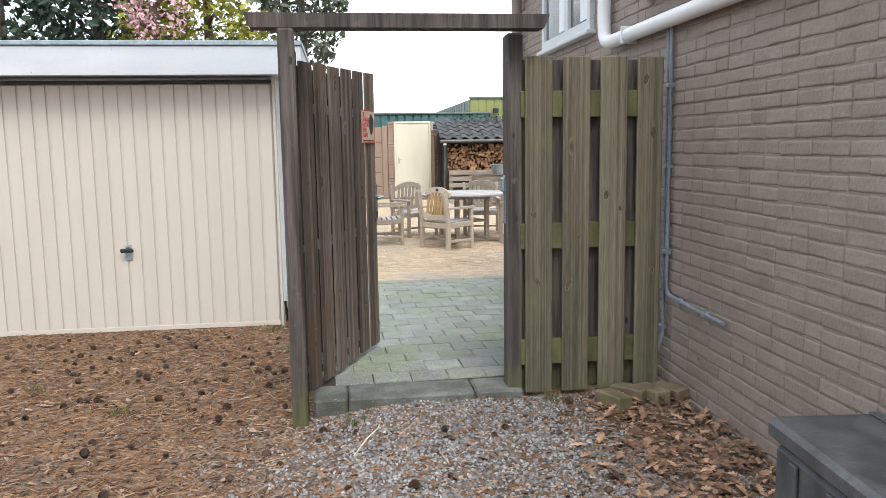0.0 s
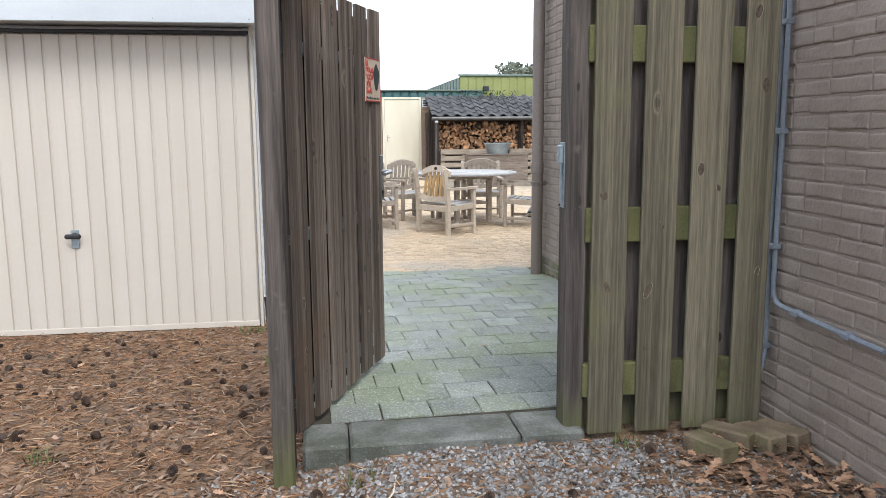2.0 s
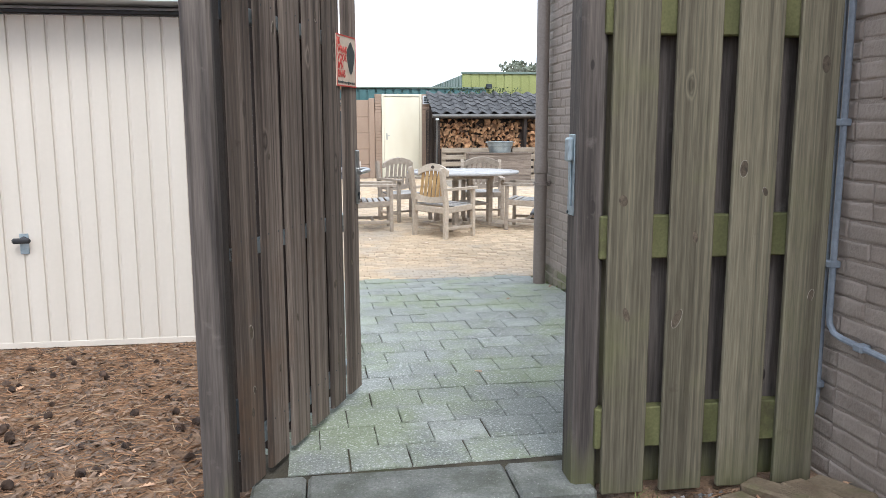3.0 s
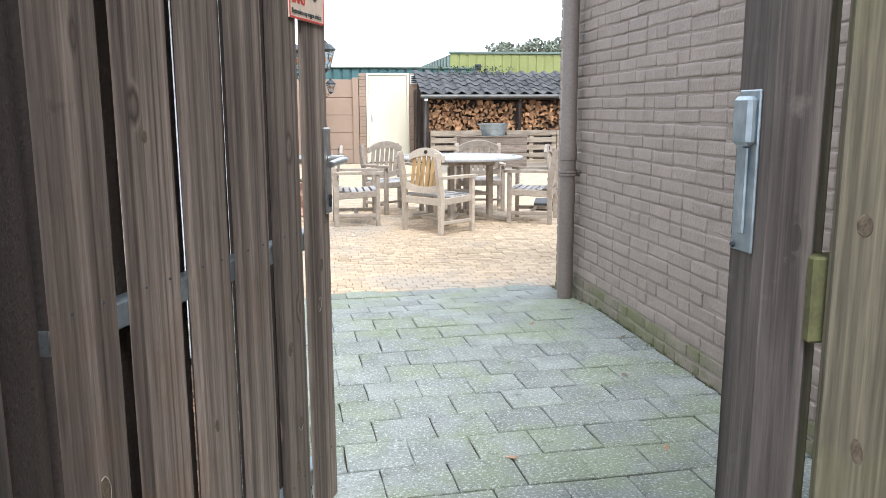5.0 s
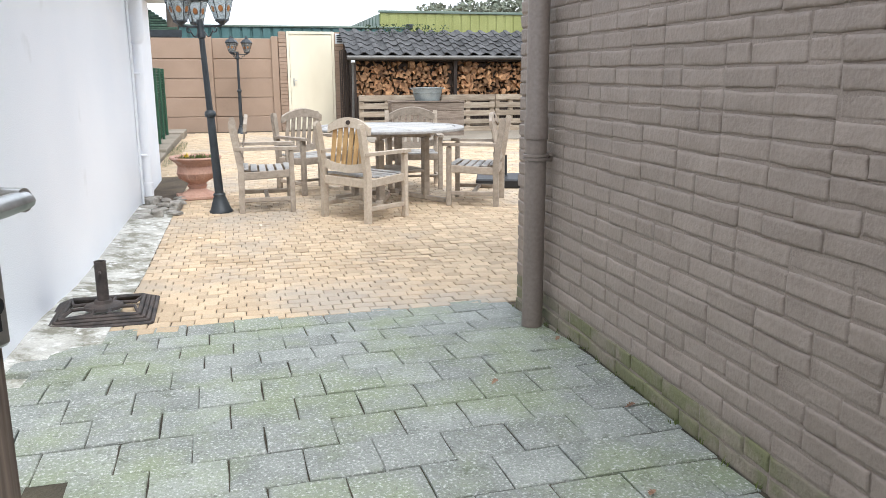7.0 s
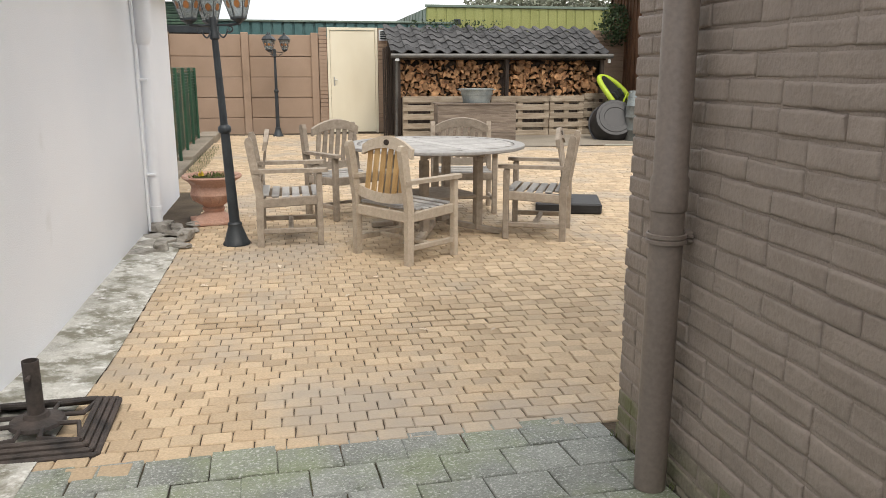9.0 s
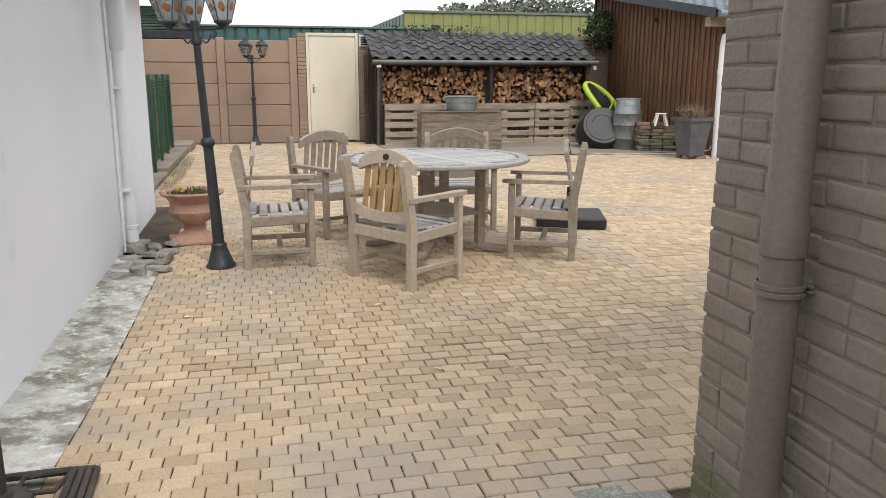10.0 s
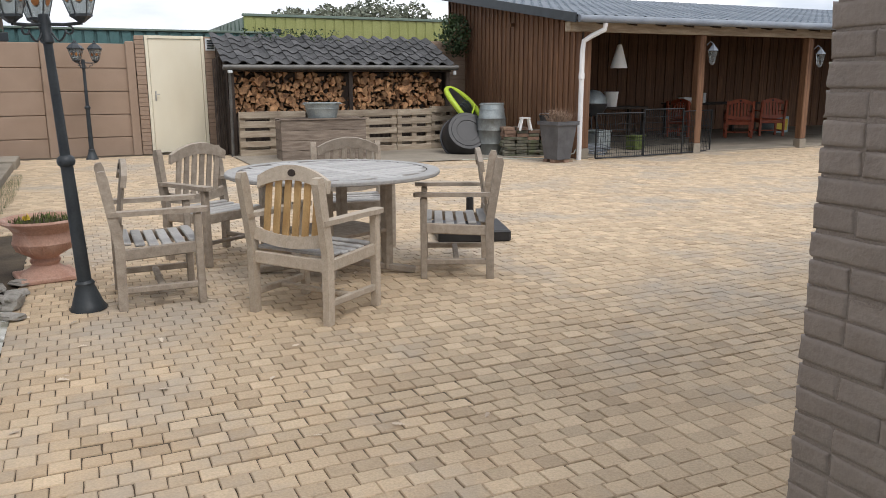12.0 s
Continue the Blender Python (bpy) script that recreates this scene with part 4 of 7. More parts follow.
def lamp_post(m, label):
    ob = thing("lamp_post", label, "street lamp", m, "lamp posts of the yard")
    part("base", Shape().lathe([(0.105, 0), (0.105, 0.015), (0.09, 0.035), (0.062, 0.12), (0.052, 0.15), (0.056, 0.165), (0.045, 0.18)], 16), IRON, ob, smooth=True)
    part("shaft", Shape().lathe([(0.040, 0.18), (0.034, 0.86), (0.046, 0.87), (0.05, 0.89), (0.046, 0.91), (0.028, 0.925), (0.024, 1.54), (0.036, 1.55), (0.036, 1.57), (0.03, 1.58), (0.032, 1.66), (0.026, 1.70)], 16), IRON, ob, smooth=True)
    for k in range(3):
        a = radians(100 + 120 * k)
        u = Vector((math.cos(a), math.sin(a), 0))
        part("bracket", Shape().tube([u * 0.02 + Vector((0, 0, 1.645)), u * 0.1 + Vector((0, 0, 1.64)), u * 0.2 + Vector((0, 0, 1.645))], 0.009, 8), IRON, ob, smooth=True)
        curl = [u * (0.03 + 0.075 * t) + Vector((0, 0, 1.60 - 0.045 * math.sin(math.pi * t))) for t in [q / 8 for q in range(9)]]
        curl += [u * (0.125 + 0.022 * math.cos(w)) + Vector((0, 0, 1.612 + 0.022 * math.sin(w))) for w in [math.pi + 0.7 * q for q in range(8)]]
        part("scroll", Shape().tube(curl, 0.006, 6), IRON, ob, smooth=True)
        lantern(ob, Matrix.Translation(u * 0.2 + Vector((0, 0, 1.68))) @ Matrix.Diagonal((1.18, 1.18, 1.12, 1)))
    return ob


lamp = lamp_post(pose(0.20, 11.56, floor_z(11.5), 0.4, -2.6, 0), "dark grey lamp post with three lanterns, leaning slightly")
far_lamp = copy_thing(lamp, pose(0.40, 21.55, floor_z(20), 0, 0, 15))
tagged(far_lamp, "dark grey lamp post with three lanterns before the back wall")

# ---- urn ----
urn = thing("garden_urn", "pale terracotta urn with sparse moss and yellow flowers", "planter", pose(-0.05, 12.52, floor_z(12.5), 0, 0, 12))
part("bowl", Shape().lathe([(0.09, 0.11), (0.10, 0.13), (0.085, 0.15), (0.12, 0.175), (0.17, 0.21), (0.195, 0.26), (0.185, 0.30), (0.18, 0.33), (0.205, 0.37), (0.245, 0.395), (0.258, 0.41), (0.25, 0.425), (0.225, 0.42), (0.205, 0.40), (0.20, 0.36)], 32), TERRA, urn, smooth=True)
part("foot", Shape().box(-0.19, 0.19, -0.19, 0.19, 0, 0.035, 0.008).lathe([(0.17, 0.035), (0.16, 0.05), (0.11, 0.075), (0.085, 0.1), (0.088, 0.115)], 32), TERRA, urn, smooth=True)
for k in range(14):
    a = 2 * math.pi * k / 14
    part("gadroon", Shape().tube([(0.10 * math.cos(a), 0.10 * math.sin(a), 0.17), (0.165 * math.cos(a), 0.165 * math.sin(a), 0.215), (0.192 * math.cos(a), 0.192 * math.sin(a), 0.262)], [0.008, 0.016, 0.006], 6), TERRA, urn, smooth=True)
SOIL = mat("potting_soil", (0.05, 0.035, 0.022), (0.11, 0.08, 0.05), 0.95, scale=(20, 20, 20), bump=0.8)
part("soil", Shape().lathe([(0.204, 0.37), (0.2, 0.385), (0.1, 0.40), (0.001, 0.405)], 24, close=False), SOIL, urn, smooth=True)
MOSS = mat("moss_green", (0.06, 0.085, 0.02), (0.13, 0.16, 0.045), 0.9, scale=(15, 15, 15), bump=0.5, rand=0.3)
YELLOW = mat("yellow_petals", (0.65, 0.45, 0.04), (0.75, 0.58, 0.08), 0.6, bump=0, rand=0.2)


def blades(count, radius, height, width, seed, lean=0.6, centre=(0, 0, 0)):
    """Thin folded blades that spread from the ground."""
    rng = random.Random(seed)
    s = Shape()
    for _ in range(count):
        r, a = radius * math.sqrt(rng.random()), rng.uniform(0, 6.283)
        b = rng.uniform(0, 6.283)
        h, l = height * rng.uniform(0.4, 1), lean * rng.random()
        p0 = Vector((r * math.cos(a), r * math.sin(a), 0)) + Vector(centre)
        d = Vector((math.cos(b), math.sin(b), 0))
        w = Vector((-d.y, d.x, 0)) * width
        p1, p2 = p0 + d * h * l * 0.4 + Vector((0, 0, h * 0.6)), p0 + d * h * l + Vector((0, 0, h))
        s.add([p0 - w, p0 + w, p1 + w * 0.7, p1 - w * 0.7, p2], [(0, 1, 2, 3), (3, 2, 4)])
    return s


part("greenery", blades(260, 0.2, 0.06, 0.004, 3, 1.2, (0, 0, 0.39)), MOSS, urn)
part("flower", blades(14, 0.03, 0.05, 0.008, 5, 1.0, (-0.1, -0.02, 0.42)), YELLOW, urn)

# ---- parasol bases ----
RUST = mat("rusty_dark_iron", (0.028, 0.025, 0.024), (0.085, 0.068, 0.06), 0.7, scale=(12, 12, 12), fine=90, bump=0.3)
foot_ = thing("iron_parasol_stand", "old cast-iron parasol stand with a short dark tube", "parasol stand", pose(-0.28, 8.22, floor_z(8.25) + 0.004, 0, 0, 2))
for k in range(4):
    r = 0.235 - 0.02 * k
    z = 0.012 + 0.011 * k
    ring = [(-r, -r, z), (r, -r, z), (r, r, z), (-r, r, z)]
    for q in range(4):
        part("moulded_rim", bar(ring[q], ring[(q + 1) % 4], 0.02, 0.022, 0.006), RUST, foot_)
for k in range(4):
    a = radians(45 + 90 * k)
    c, d = Vector((0.05 * math.cos(a), 0.05 * math.sin(a), 0.055)), Vector((0.25 * math.cos(a), 0.25 * math.sin(a), 0.045))
    side = Vector((-math.sin(a), math.cos(a), 0)) * 0.075
    for sg in (-1, 1):
        part("scroll_bar", Shape().tube([c, (c * 0.6 + d * 0.4) + side * sg, d], 0.009, 6), RUST, foot_, smooth=True)
part("hub", Shape().lathe([(0.095, 0.045), (0.09, 0.058), (0.045, 0.07), (0.04, 0.085)], 20), RUST, foot_, smooth=True)
part("tube", Shape().lathe([(0.028, 0.07), (0.028, 0.28), (0.024, 0.28), (0.024, 0.1)], 20), RUST, foot_, smooth=True)
part("thumb_screw", Shape().lathe([(0.007, 0), (0.007, 0.03)], 8, pose(0.0, -0.028, 0.23, 90, 0, 0)), RUST, foot_)
pb = thing("black_parasol_stand", "flat black parasol stand with a stub tube", "parasol stand", pose(3.28, 12.6, floor_z(12.6), 0, 0, -18))
part("slab", Shape().box(-0.31, 0.31, -0.3, 0.3, 0, 0.10, 0.015), BLACK, pb)
part("tube", Shape().lathe([(0.05, 0.1), (0.036, 0.115), (0.032, 0.34), (0.026, 0.34), (0.026, 0.2)], 18), BLACK, pb, smooth=True)

# ---- rubble at the foot of the white wall ----
STONE = mat("rubble_stone", (0.17, 0.155, 0.13), (0.46, 0.44, 0.40), 0.9, scale=(8, 8, 8), fine=70, bump=0.6, blotch=[((0.09, 0.085, 0.07), 8.0, 0.55, 0.7)])


def boulder(x, y, z, sx, sy, sz, seed, material=STONE):
    bm = bmesh.new()
    bmesh.ops.create_icosphere(bm, subdivisions=3, radius=1)
    for v in bm.verts:
        p = v.co.copy()
        p = Vector([math.copysign(abs(c) ** 0.55, c) for c in p]) * 0.85
        k = 1 + 0.30 * noise.noise(p * 1.3 + Vector((seed, 0, 0))) + 0.16 * noise.noise(p * 3.2 + Vector((0, seed, 0)))
        v.co = Vector((p.x * sx * k, p.y * sy * k, max(p.z * sz * k, -0.4 * sz)))
    me = bpy.data.meshes.new("stone")
    bm.to_mesh(me)
    bm.free()
    me.materials.append(material)
    me.polygons.foreach_set("use_smooth", [True] * len(me.polygons))
    me.set_sharp_from_angle(angle=radians(28))
    ob = new("stone", me)
    ob.matrix_basis = pose(x, y, z + 0.38 * sz, 0, 0, seed * 40)
    return tagged(ob, "lump of grey rubble at the foot of the wall", "stone", "rubble by the white wall")


for k in range(13):
    y = 11.32 + 0.095 * k
    boulder(-0.47 + 0.13 * ((k * 7) % 3) + 0.03 * noise.noise((k, 0, 0)), y, floor_z(y) + 0.01, 0.085 + 0.04 * (k % 5 == 0), 0.06 + 0.035 * (k % 3 == 0), 0.022 + 0.035 * (k % 4 == 1), k + 1.5)

# ---- green wire fence ----
GREENWIRE = mat("green_coated_wire", (0.015, 0.06, 0.035), (0.03, 0.10, 0.055), 0.5, bump=0)
SLATE = mat("dark_green_screen", (0.03, 0.06, 0.045), (0.07, 0.12, 0.08), 0.7, scale=(20, 20, 2), rand=0.25, bump=0.2)
gf = thing("wire_fence", "green wire mesh fence with screening strips on a low kerb", "fence")
for k in range(5):
    y = 15.9 + 1.05 * k
    part("post", Shape().lathe([(0.024, -0.15), (0.024, 1.22), (0.0, 1.23)], 10, pose(-0.86 - 0.03 * k, y, 0)), GREENWIRE, gf, smooth=True)
for k in range(26):
    part("wire", Shape().tube([(-0.86, 15.9, 0.1 + 0.045 * k), (-0.98, 20.1, 0.1 + 0.045 * k)], 0.0028, 4), GREENWIRE, gf)
for k in range(42):
    part("wire", Shape().tube([(-0.86 - 0.0029 * k, 15.9 + 0.1 * k, 0.05), (-0.86 - 0.0029 * k, 15.9 + 0.1 * k, 1.22)], 0.0028, 4), GREENWIRE, gf)
for k in range(15):
    if k % 4 != 3:
        part("screen_strip", Shape().box(-0.90 - 0.008 * k, -0.895 - 0.008 * k, 15.95 + 0.28 * k, 16.2 + 0.28 * k, 0.05, 1.15 + 0.05 * noise.noise((k, 2, 0))), SLATE, gf)
for k in range(5):
    y = 14.9 + 1.08 * k
    part("kerb_slab", Shape().box(-1.0, -0.74, y, y + 1.05, -0.2, -0.06 + 0.05 * (k > 1), 0.01), YARD, gf)
for k in range(2):
    part("kerb_slab", Shape().box(-1.05, -0.70, 20.3 + 0.5 * k, 20.78 + 0.5 * k, -0.2, 0.02, 0.01), YARD, gf)
GRASS = mat("grass_blades", (0.07, 0.10, 0.025), (0.16, 0.19, 0.06), 0.8, scale=(9, 9, 9), bump=0, rand=0.3)
tagged(part("weeds", Shape().add(*[(q.v, q.f) for q in [blades(700, 0.9, 0.1, 0.004, 8, 1.2)]][0], pose(-0.62, 17.4, floor_z(17) - 0.005) @ Matrix.Diagonal((0.12, 2.4, 1, 1))), MOSS), "dry weeds along the kerb slabs", "weeds", kind="stuff")

# ---- wood shed ----
shed = thing("wood_shed", "low open wood shed with a dark pantiled roof", "shed", pose(0, 0, floor_z(20)))
SX0, SX1, EAVE_Y, EAVE_Z, RIDGE_Y, RIDGE_Z = 2.72, 7.08, 20.98, 1.62, 22.25, 2.13
for x in (SX0 + 0.02, 4.95, SX1 - 0.1):
    part("post", Shape().box(x, x + 0.075, 21.02, 21.10, 0, 1.56, 0.006), DARKWOOD, shed)
part("eave_beam", Shape().box(SX0, SX1, 21.015, 21.105, 1.50, 1.60, 0.006), DARKWOOD, shed)
for k in range(11):
    part("side_board", Shape().box(SX0 - 0.01, SX0 + 0.015, 21.12 + 0.105 * k, 21.215 + 0.105 * k, 0.02, 1.58 + 0.042 * k, 0.004), DARKWOOD, shed)
    part("side_board", Shape().box(SX1 - 0.03, SX1 - 0.005, 21.12 + 0.105 * k, 21.215 + 0.105 * k, 0.02, 1.58 + 0.042 * k, 0.004), DARKWOOD, shed)
for k in range(6):
    part("fascia_batten", Shape().box(SX0 - 0.22 + 0.04 * k, SX0 - 0.19 + 0.04 * k, 21.3 + 0.02 * k, 21.33 + 0.02 * k, 0.0, 1.72 + 0.02 * k, 0.004), DARKWOOD, shed)
part("roof_deck", Shape().prism([(EAVE_Y, EAVE_Z - 0.02), (RIDGE_Y, RIDGE_Z - 0.02), (RIDGE_Y, RIDGE_Z - 0.05), (EAVE_Y, EAVE_Z - 0.05)], SX0 - 0.05, SX1 + 0.05, Matrix(((0, 0, 1, 0), (1, 0, 0, 0), (0, 1, 0, 0), (0, 0, 0, 1)))), DARKWOOD, shed)
part("back_panel", Shape().box(SX0, SX1, 22.18, 22.2, 0, 2.0), DARKWOOD, shed)
GUTTER = mat("dark_zinc_gutter", (0.10, 0.10, 0.095), (0.18, 0.175, 0.165), 0.5, 0.4, fine=40, bump=0.08)
part("gutter", Shape().tube([(SX0 - 0.1, EAVE_Y - 0.03, 1.575), (SX1 + 0.12, EAVE_Y - 0.03, 1.585)], 0.05, 10), GUTTER, shed, smooth=True)
part("downpipe", Shape().tube([(SX0 + 0.02, EAVE_Y - 0.03, 1.53), (SX0 + 0.02, EAVE_Y + 0.0, 1.45), (SX0 + 0.0, 20.99, 0.0)], 0.028, 10), GUTTER, shed, smooth=True)
part("outlet", Shape().box(SX0 - 0.02, SX0 + 0.06, EAVE_Y - 0.07, EAVE_Y - 0.0, 1.47, 1.52, 0.008), TRIM, shed)
part("outlet", Shape().lathe([(0.035, 1.45), (0.03, 1.52)], 10, pose(SX1 + 0.05, EAVE_Y - 0.03, 0)), TRIM, shed)
# pantiles
TWD, TLN = 0.298, 0.30
slope = math.atan2(RIDGE_Z - EAVE_Z, RIDGE_Y - EAVE_Y)
prof = []
for k in range(11):
    u = k / 10
    prof.append((u * TWD * 1.08, 0.033 * math.sin(2 * math.pi * u * 0.98 + 0.6) + 0.012))
vs, fs = [], []
for y, dz in ((0, 0.022), (TLN * 1.12, 0.0)):
    for x, z in prof:
        vs.append((x, y, z + dz))
    for x, z in prof:
        vs.append((x, y, z + dz - 0.014))
np_ = len(prof)
for i in range(np_ - 1):
    fs += [(i, i + 1, 2 * np_ + i + 1, 2 * np_ + i), (np_ + i + 1, np_ + i, 3 * np_ + i, 3 * np_ + i + 1), (i + 1, i, np_ + i, np_ + i + 1), (2 * np_ + i, 2 * np_ + i + 1, 3 * np_ + i + 1, 3 * np_ + i)]
fs += [(0, 2 * np_, 3 * np_, np_), (np_ - 1, 2 * np_ - 1, 4 * np_ - 1, 3 * np_ - 1)]
pantile = Shape().add(vs, fs).mesh("roof_tile", ROOFTILE, True)
random.seed(4)
for r in range(5):
    for c in range(15):
        ob = part("roof_tile", pantile, ROOFTILE, shed)
        d = r * TLN
        ob.matrix_basis = pose(SX0 - 0.1 + TWD * c + random.uniform(-0.006, 0.006), EAVE_Y - 0.05 + d * math.cos(slope), EAVE_Z + 0.005 + d * math.sin(slope) + random.uniform(-0.004, 0.004), math.degrees(slope) + random.uniform(-1, 1), random.uniform(-1.5, 1.5), random.uniform(-1, 1))
LEAFDARK = mat("dark_ivy_leaf", (0.02, 0.04, 0.012), (0.05, 0.085, 0.028), 0.55, scale=(9, 9, 9), bump=0, rand=0.35)


def leaf_cloud(count, box, size, seed, keep=None, droop=0.0):
    """Many small folded leaves strewn in a box; keep(p) may reject a place."""
    rng = random.Random(seed)
    s = Shape()
    done = 0
    while done < count:
        p = Vector([rng.uniform(box[2 * i], box[2 * i + 1]) for i in range(3)])
        if keep and not keep(p, rng):
            done += 0.2
            continue
        done += 1
        d = Vector((rng.gauss(0, 1), rng.gauss(0, 1), rng.gauss(-droop, 0.8))).normalized()
        w = d.cross(Vector((rng.gauss(0, 1), rng.gauss(0, 1), rng.gauss(0, 1)))).normalized()
        up = d.cross(w)
        l = size * rng.uniform(0.6, 1.3)
        s.add([p - d * l * 0.5, p + w * l * 0.3 + up * l * 0.08, p + d * l * 0.5, p - w * l * 0.3 + up * l * 0.08], [(0, 1, 2), (0, 2, 3)])
    return s


creeper = leaf_cloud(420, (3.2, 5.2, 22.0, 22.4, 1.9, 2.22), 0.06, 21, lambda p, r: noise.noise(p * 2.2) > 0.0)
tagged(part("roof_creeper", creeper, LEAFDARK), "thin dark creeper along the shed ridge", "creeper", kind="stuff")

# firewood: split logs, ends to the front
stack = thing("firewood_stack", "split firewood stacked up to the shed roof", "firewood", pose(0, 21.12, floor_z(20)))
log_meshes = []
rng = random.Random(9)
for k in range(22):
    sides = rng.choice((3, 3, 3, 4, 4, 5))
    a0 = rng.uniform(0, 6.28)
    size = rng.uniform(0.055, 0.095)
    out = [(size * rng.uniform(0.75, 1.2) * math.cos(a0 + 6.283 * i / sides + rng.uniform(-0.35, 0.35)), size * rng.uniform(0.6, 0.95) * math.sin(a0 + 6.283 * i / sides + rng.uniform(-0.35, 0.35))) for i in range(sides)]
    log_meshes.append(Shape().prism(out, -0.3, 0.0, Matrix(((1, 0, 0, 0), (0, 0, -1, 0), (0, 1, 0, 0), (0, 0, 0, 1)))).mesh("log", LOGEND))
for r in range(8):
    z = 0.80 + 0.092 * r
    x = SX0 + 0.12 + rng.uniform(0, 0.06)
    while x < SX1 - 0.12:
        if not (4.91 < x < 5.06) and not (r == 7 and rng.random() < 0.3):
            ob = part("log", rng.choice(log_meshes), LOGEND, stack)
            ob.matrix_basis = pose(x, rng.uniform(-0.03, 0.12), z + rng.uniform(-0.03, 0.03), rng.uniform(-6, 6), rng.uniform(0, 360), rng.uniform(-10, 10))
        x += rng.uniform(0.075, 0.125)
# Near-black block added behind the log ends, as shade between them.
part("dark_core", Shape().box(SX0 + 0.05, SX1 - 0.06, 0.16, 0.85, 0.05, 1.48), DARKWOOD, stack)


def pallet(m, w, label, h=0.80):
    ob = thing("pallet", label, "pallet", m, "pallets before the firewood")
    for k in range(5):
        z = 0.0 + (h - 0.115) * k / 4
        part("slat", Shape().box(0, w, -0.022, 0, z, z + (0.115 if k != 1 else 0.1), 0.003), PALLET, ob)
    for x in (0, w / 2 - 0.05, w - 0.10):
        part("bearer", Shape().box(x, x + 0.10, 0.002, 0.08, 0.0, h - 0.01, 0.003), PALLET, ob)
    for k in range(3):
        part("back_slat", Shape().box(0, w, 0.082, 0.10, 0.05 + 0.3 * k, 0.15 + 0.3 * k, 0.003), PALLET, ob)
    return ob


fz = floor_z(20)
pallet(pose(2.83, 20.86, fz, 3, 0, 0.5), 1.2, "pale wooden pallet stood on edge before the firewood")
pallet(pose(4.62, 20.84, fz, 2, 0, 0), 1.2, "pale wooden pallet stood on edge before the firewood")
pallet(pose(5.85, 20.88, fz, 2, 0, -1), 0.72, "narrow wooden pallet stood on edge before the firewood")
pallet(pose(6.58, 20.9, fz + 0.0, 2, 0, 10), 0.62, "greyed pallet end leaning at the shed corner", 0.84)
PLANK = mat("brown_planter_boards", (0.15, 0.115, 0.09), (0.27, 0.22, 0.175), 0.85, scale=(4, 30, 30), fine=110, bump=0.35, rand=0.15, detail=6)
crate = thing("wooden_planter", "large weathered wooden planter box", "planter box", pose(3.32, 19.75, fz, 0, 0, -3))
for r in range(4):
    z = 0.17 * r
    for x0, x1, y0, y1 in ((0, 1.48, 0, 0.03), (0, 1.48, 0.52, 0.55), (0, 0.03, 0.032, 0.518), (1.45, 1.48, 0.032, 0.518)):
        part("board", Shape().box(x0, x1, y0, y1, z, z + 0.165, 0.004), PLANK, crate)
part("rim", Shape().box(-0.02, 1.5, -0.02, 0.06, 0.682, 0.705, 0.004).box(-0.02, 1.5, 0.49, 0.57, 0.682, 0.705, 0.004), PLANK, crate)
part("soil", Shape().box(0.032, 1.448, 0.034, 0.516, 0.3, 0.62), SOIL, crate)
zinc = mat("dull_zinc", (0.28, 0.32, 0.33), (0.42, 0.46, 0.46), 0.5, 0.5, scale=(6, 6, 6), fine=50, bump=0.1, blotch=[((0.22, 0.23, 0.22), 5.0, 0.6, 0.5)])


def tub(m, r0, r1, h, label, material, stretch=1.0):
    ob = thing("zinc_tub", label, "tub", m)
    mm = Matrix.Diagonal((stretch, 1, 1, 1))
    part("body", Shape().lathe([(r0, 0.0), (r1, h), (r1 + 0.012, h), (r1 + 0.012, h - 0.015), (r1 + 0.004, h - 0.02)], 28, mm).lathe([(r1 - 0.01, h), (r0 - 0.01, 0.02)], 28, mm), material, ob, smooth=True)
    part("rib", Shape().lathe([(r0 + (r1 - r0) * 0.55 + 0.006, h * 0.55), (r0 + (r1 - r0) * 0.6 + 0.01, h * 0.6), (r0 + (r1 - r0) * 0.65 + 0.006, h * 0.65)], 28, mm, False), material, ob, smooth=True)
    for sg in (-1, 1):
        part("grip", Shape().tube([(sg * (r1 * stretch), -0.05, h - 0.03), (sg * (r1 * stretch + 0.035), -0.04, h - 0.02), (sg * (r1 * stretch + 0.035), 0.04, h - 0.02), (sg * (r1 * stretch), 0.05, h - 0.03)], 0.006, 6), material, ob)
    return ob


tub(pose(4.12, 20.02, fz + 0.705, 0, 0, 5), 0.21, 0.27, 0.26, "oval zinc tub standing on the planter box", zinc, 1.2)

# ---- things in the corner by the barn ----
big = thing("mortar_tub", "large round black plastic tub leaning on its side", "tub", pose(6.72, 19.6, fz + 0.36, -122, -22, 0))
part("body", Shape().lathe([(0.36, -0.16), (0.39, -0.12), (0.44, 0.16), (0.465, 0.165), (0.465, 0.19), (0.43, 0.19), (0.37, -0.1)], 32), BLACK, big, smooth=True)
part("bottom", Shape().lathe([(0.001, -0.155), (0.2, -0.155), (0.21, -0.17), (0.30, -0.17), (0.31, -0.158), (0.362, -0.158)], 32, close=False), BLACK, big, smooth=True)
LIME = mat("lime_plastic", (0.38, 0.52, 0.03), (0.48, 0.62, 0.06), 0.45, fine=40, bump=0.03)
toy = thing("towing_float", "black and lime oval inflatable leaning against the shed", "water toy", pose(7.18, 20.45, fz + 0.70, 70, 0, 0) @ pose(0, 0, 0, 0, 28, 32))
loop = [(0.27 * math.cos(a), 0.62 * math.sin(a), 0.05 * math.cos(2 * a)) for a in [2 * math.pi * k / 40 for k in range(41)]]
part("rim_tube", Shape().tube(loop, 0.055, 12), LIME, toy, smooth=True)
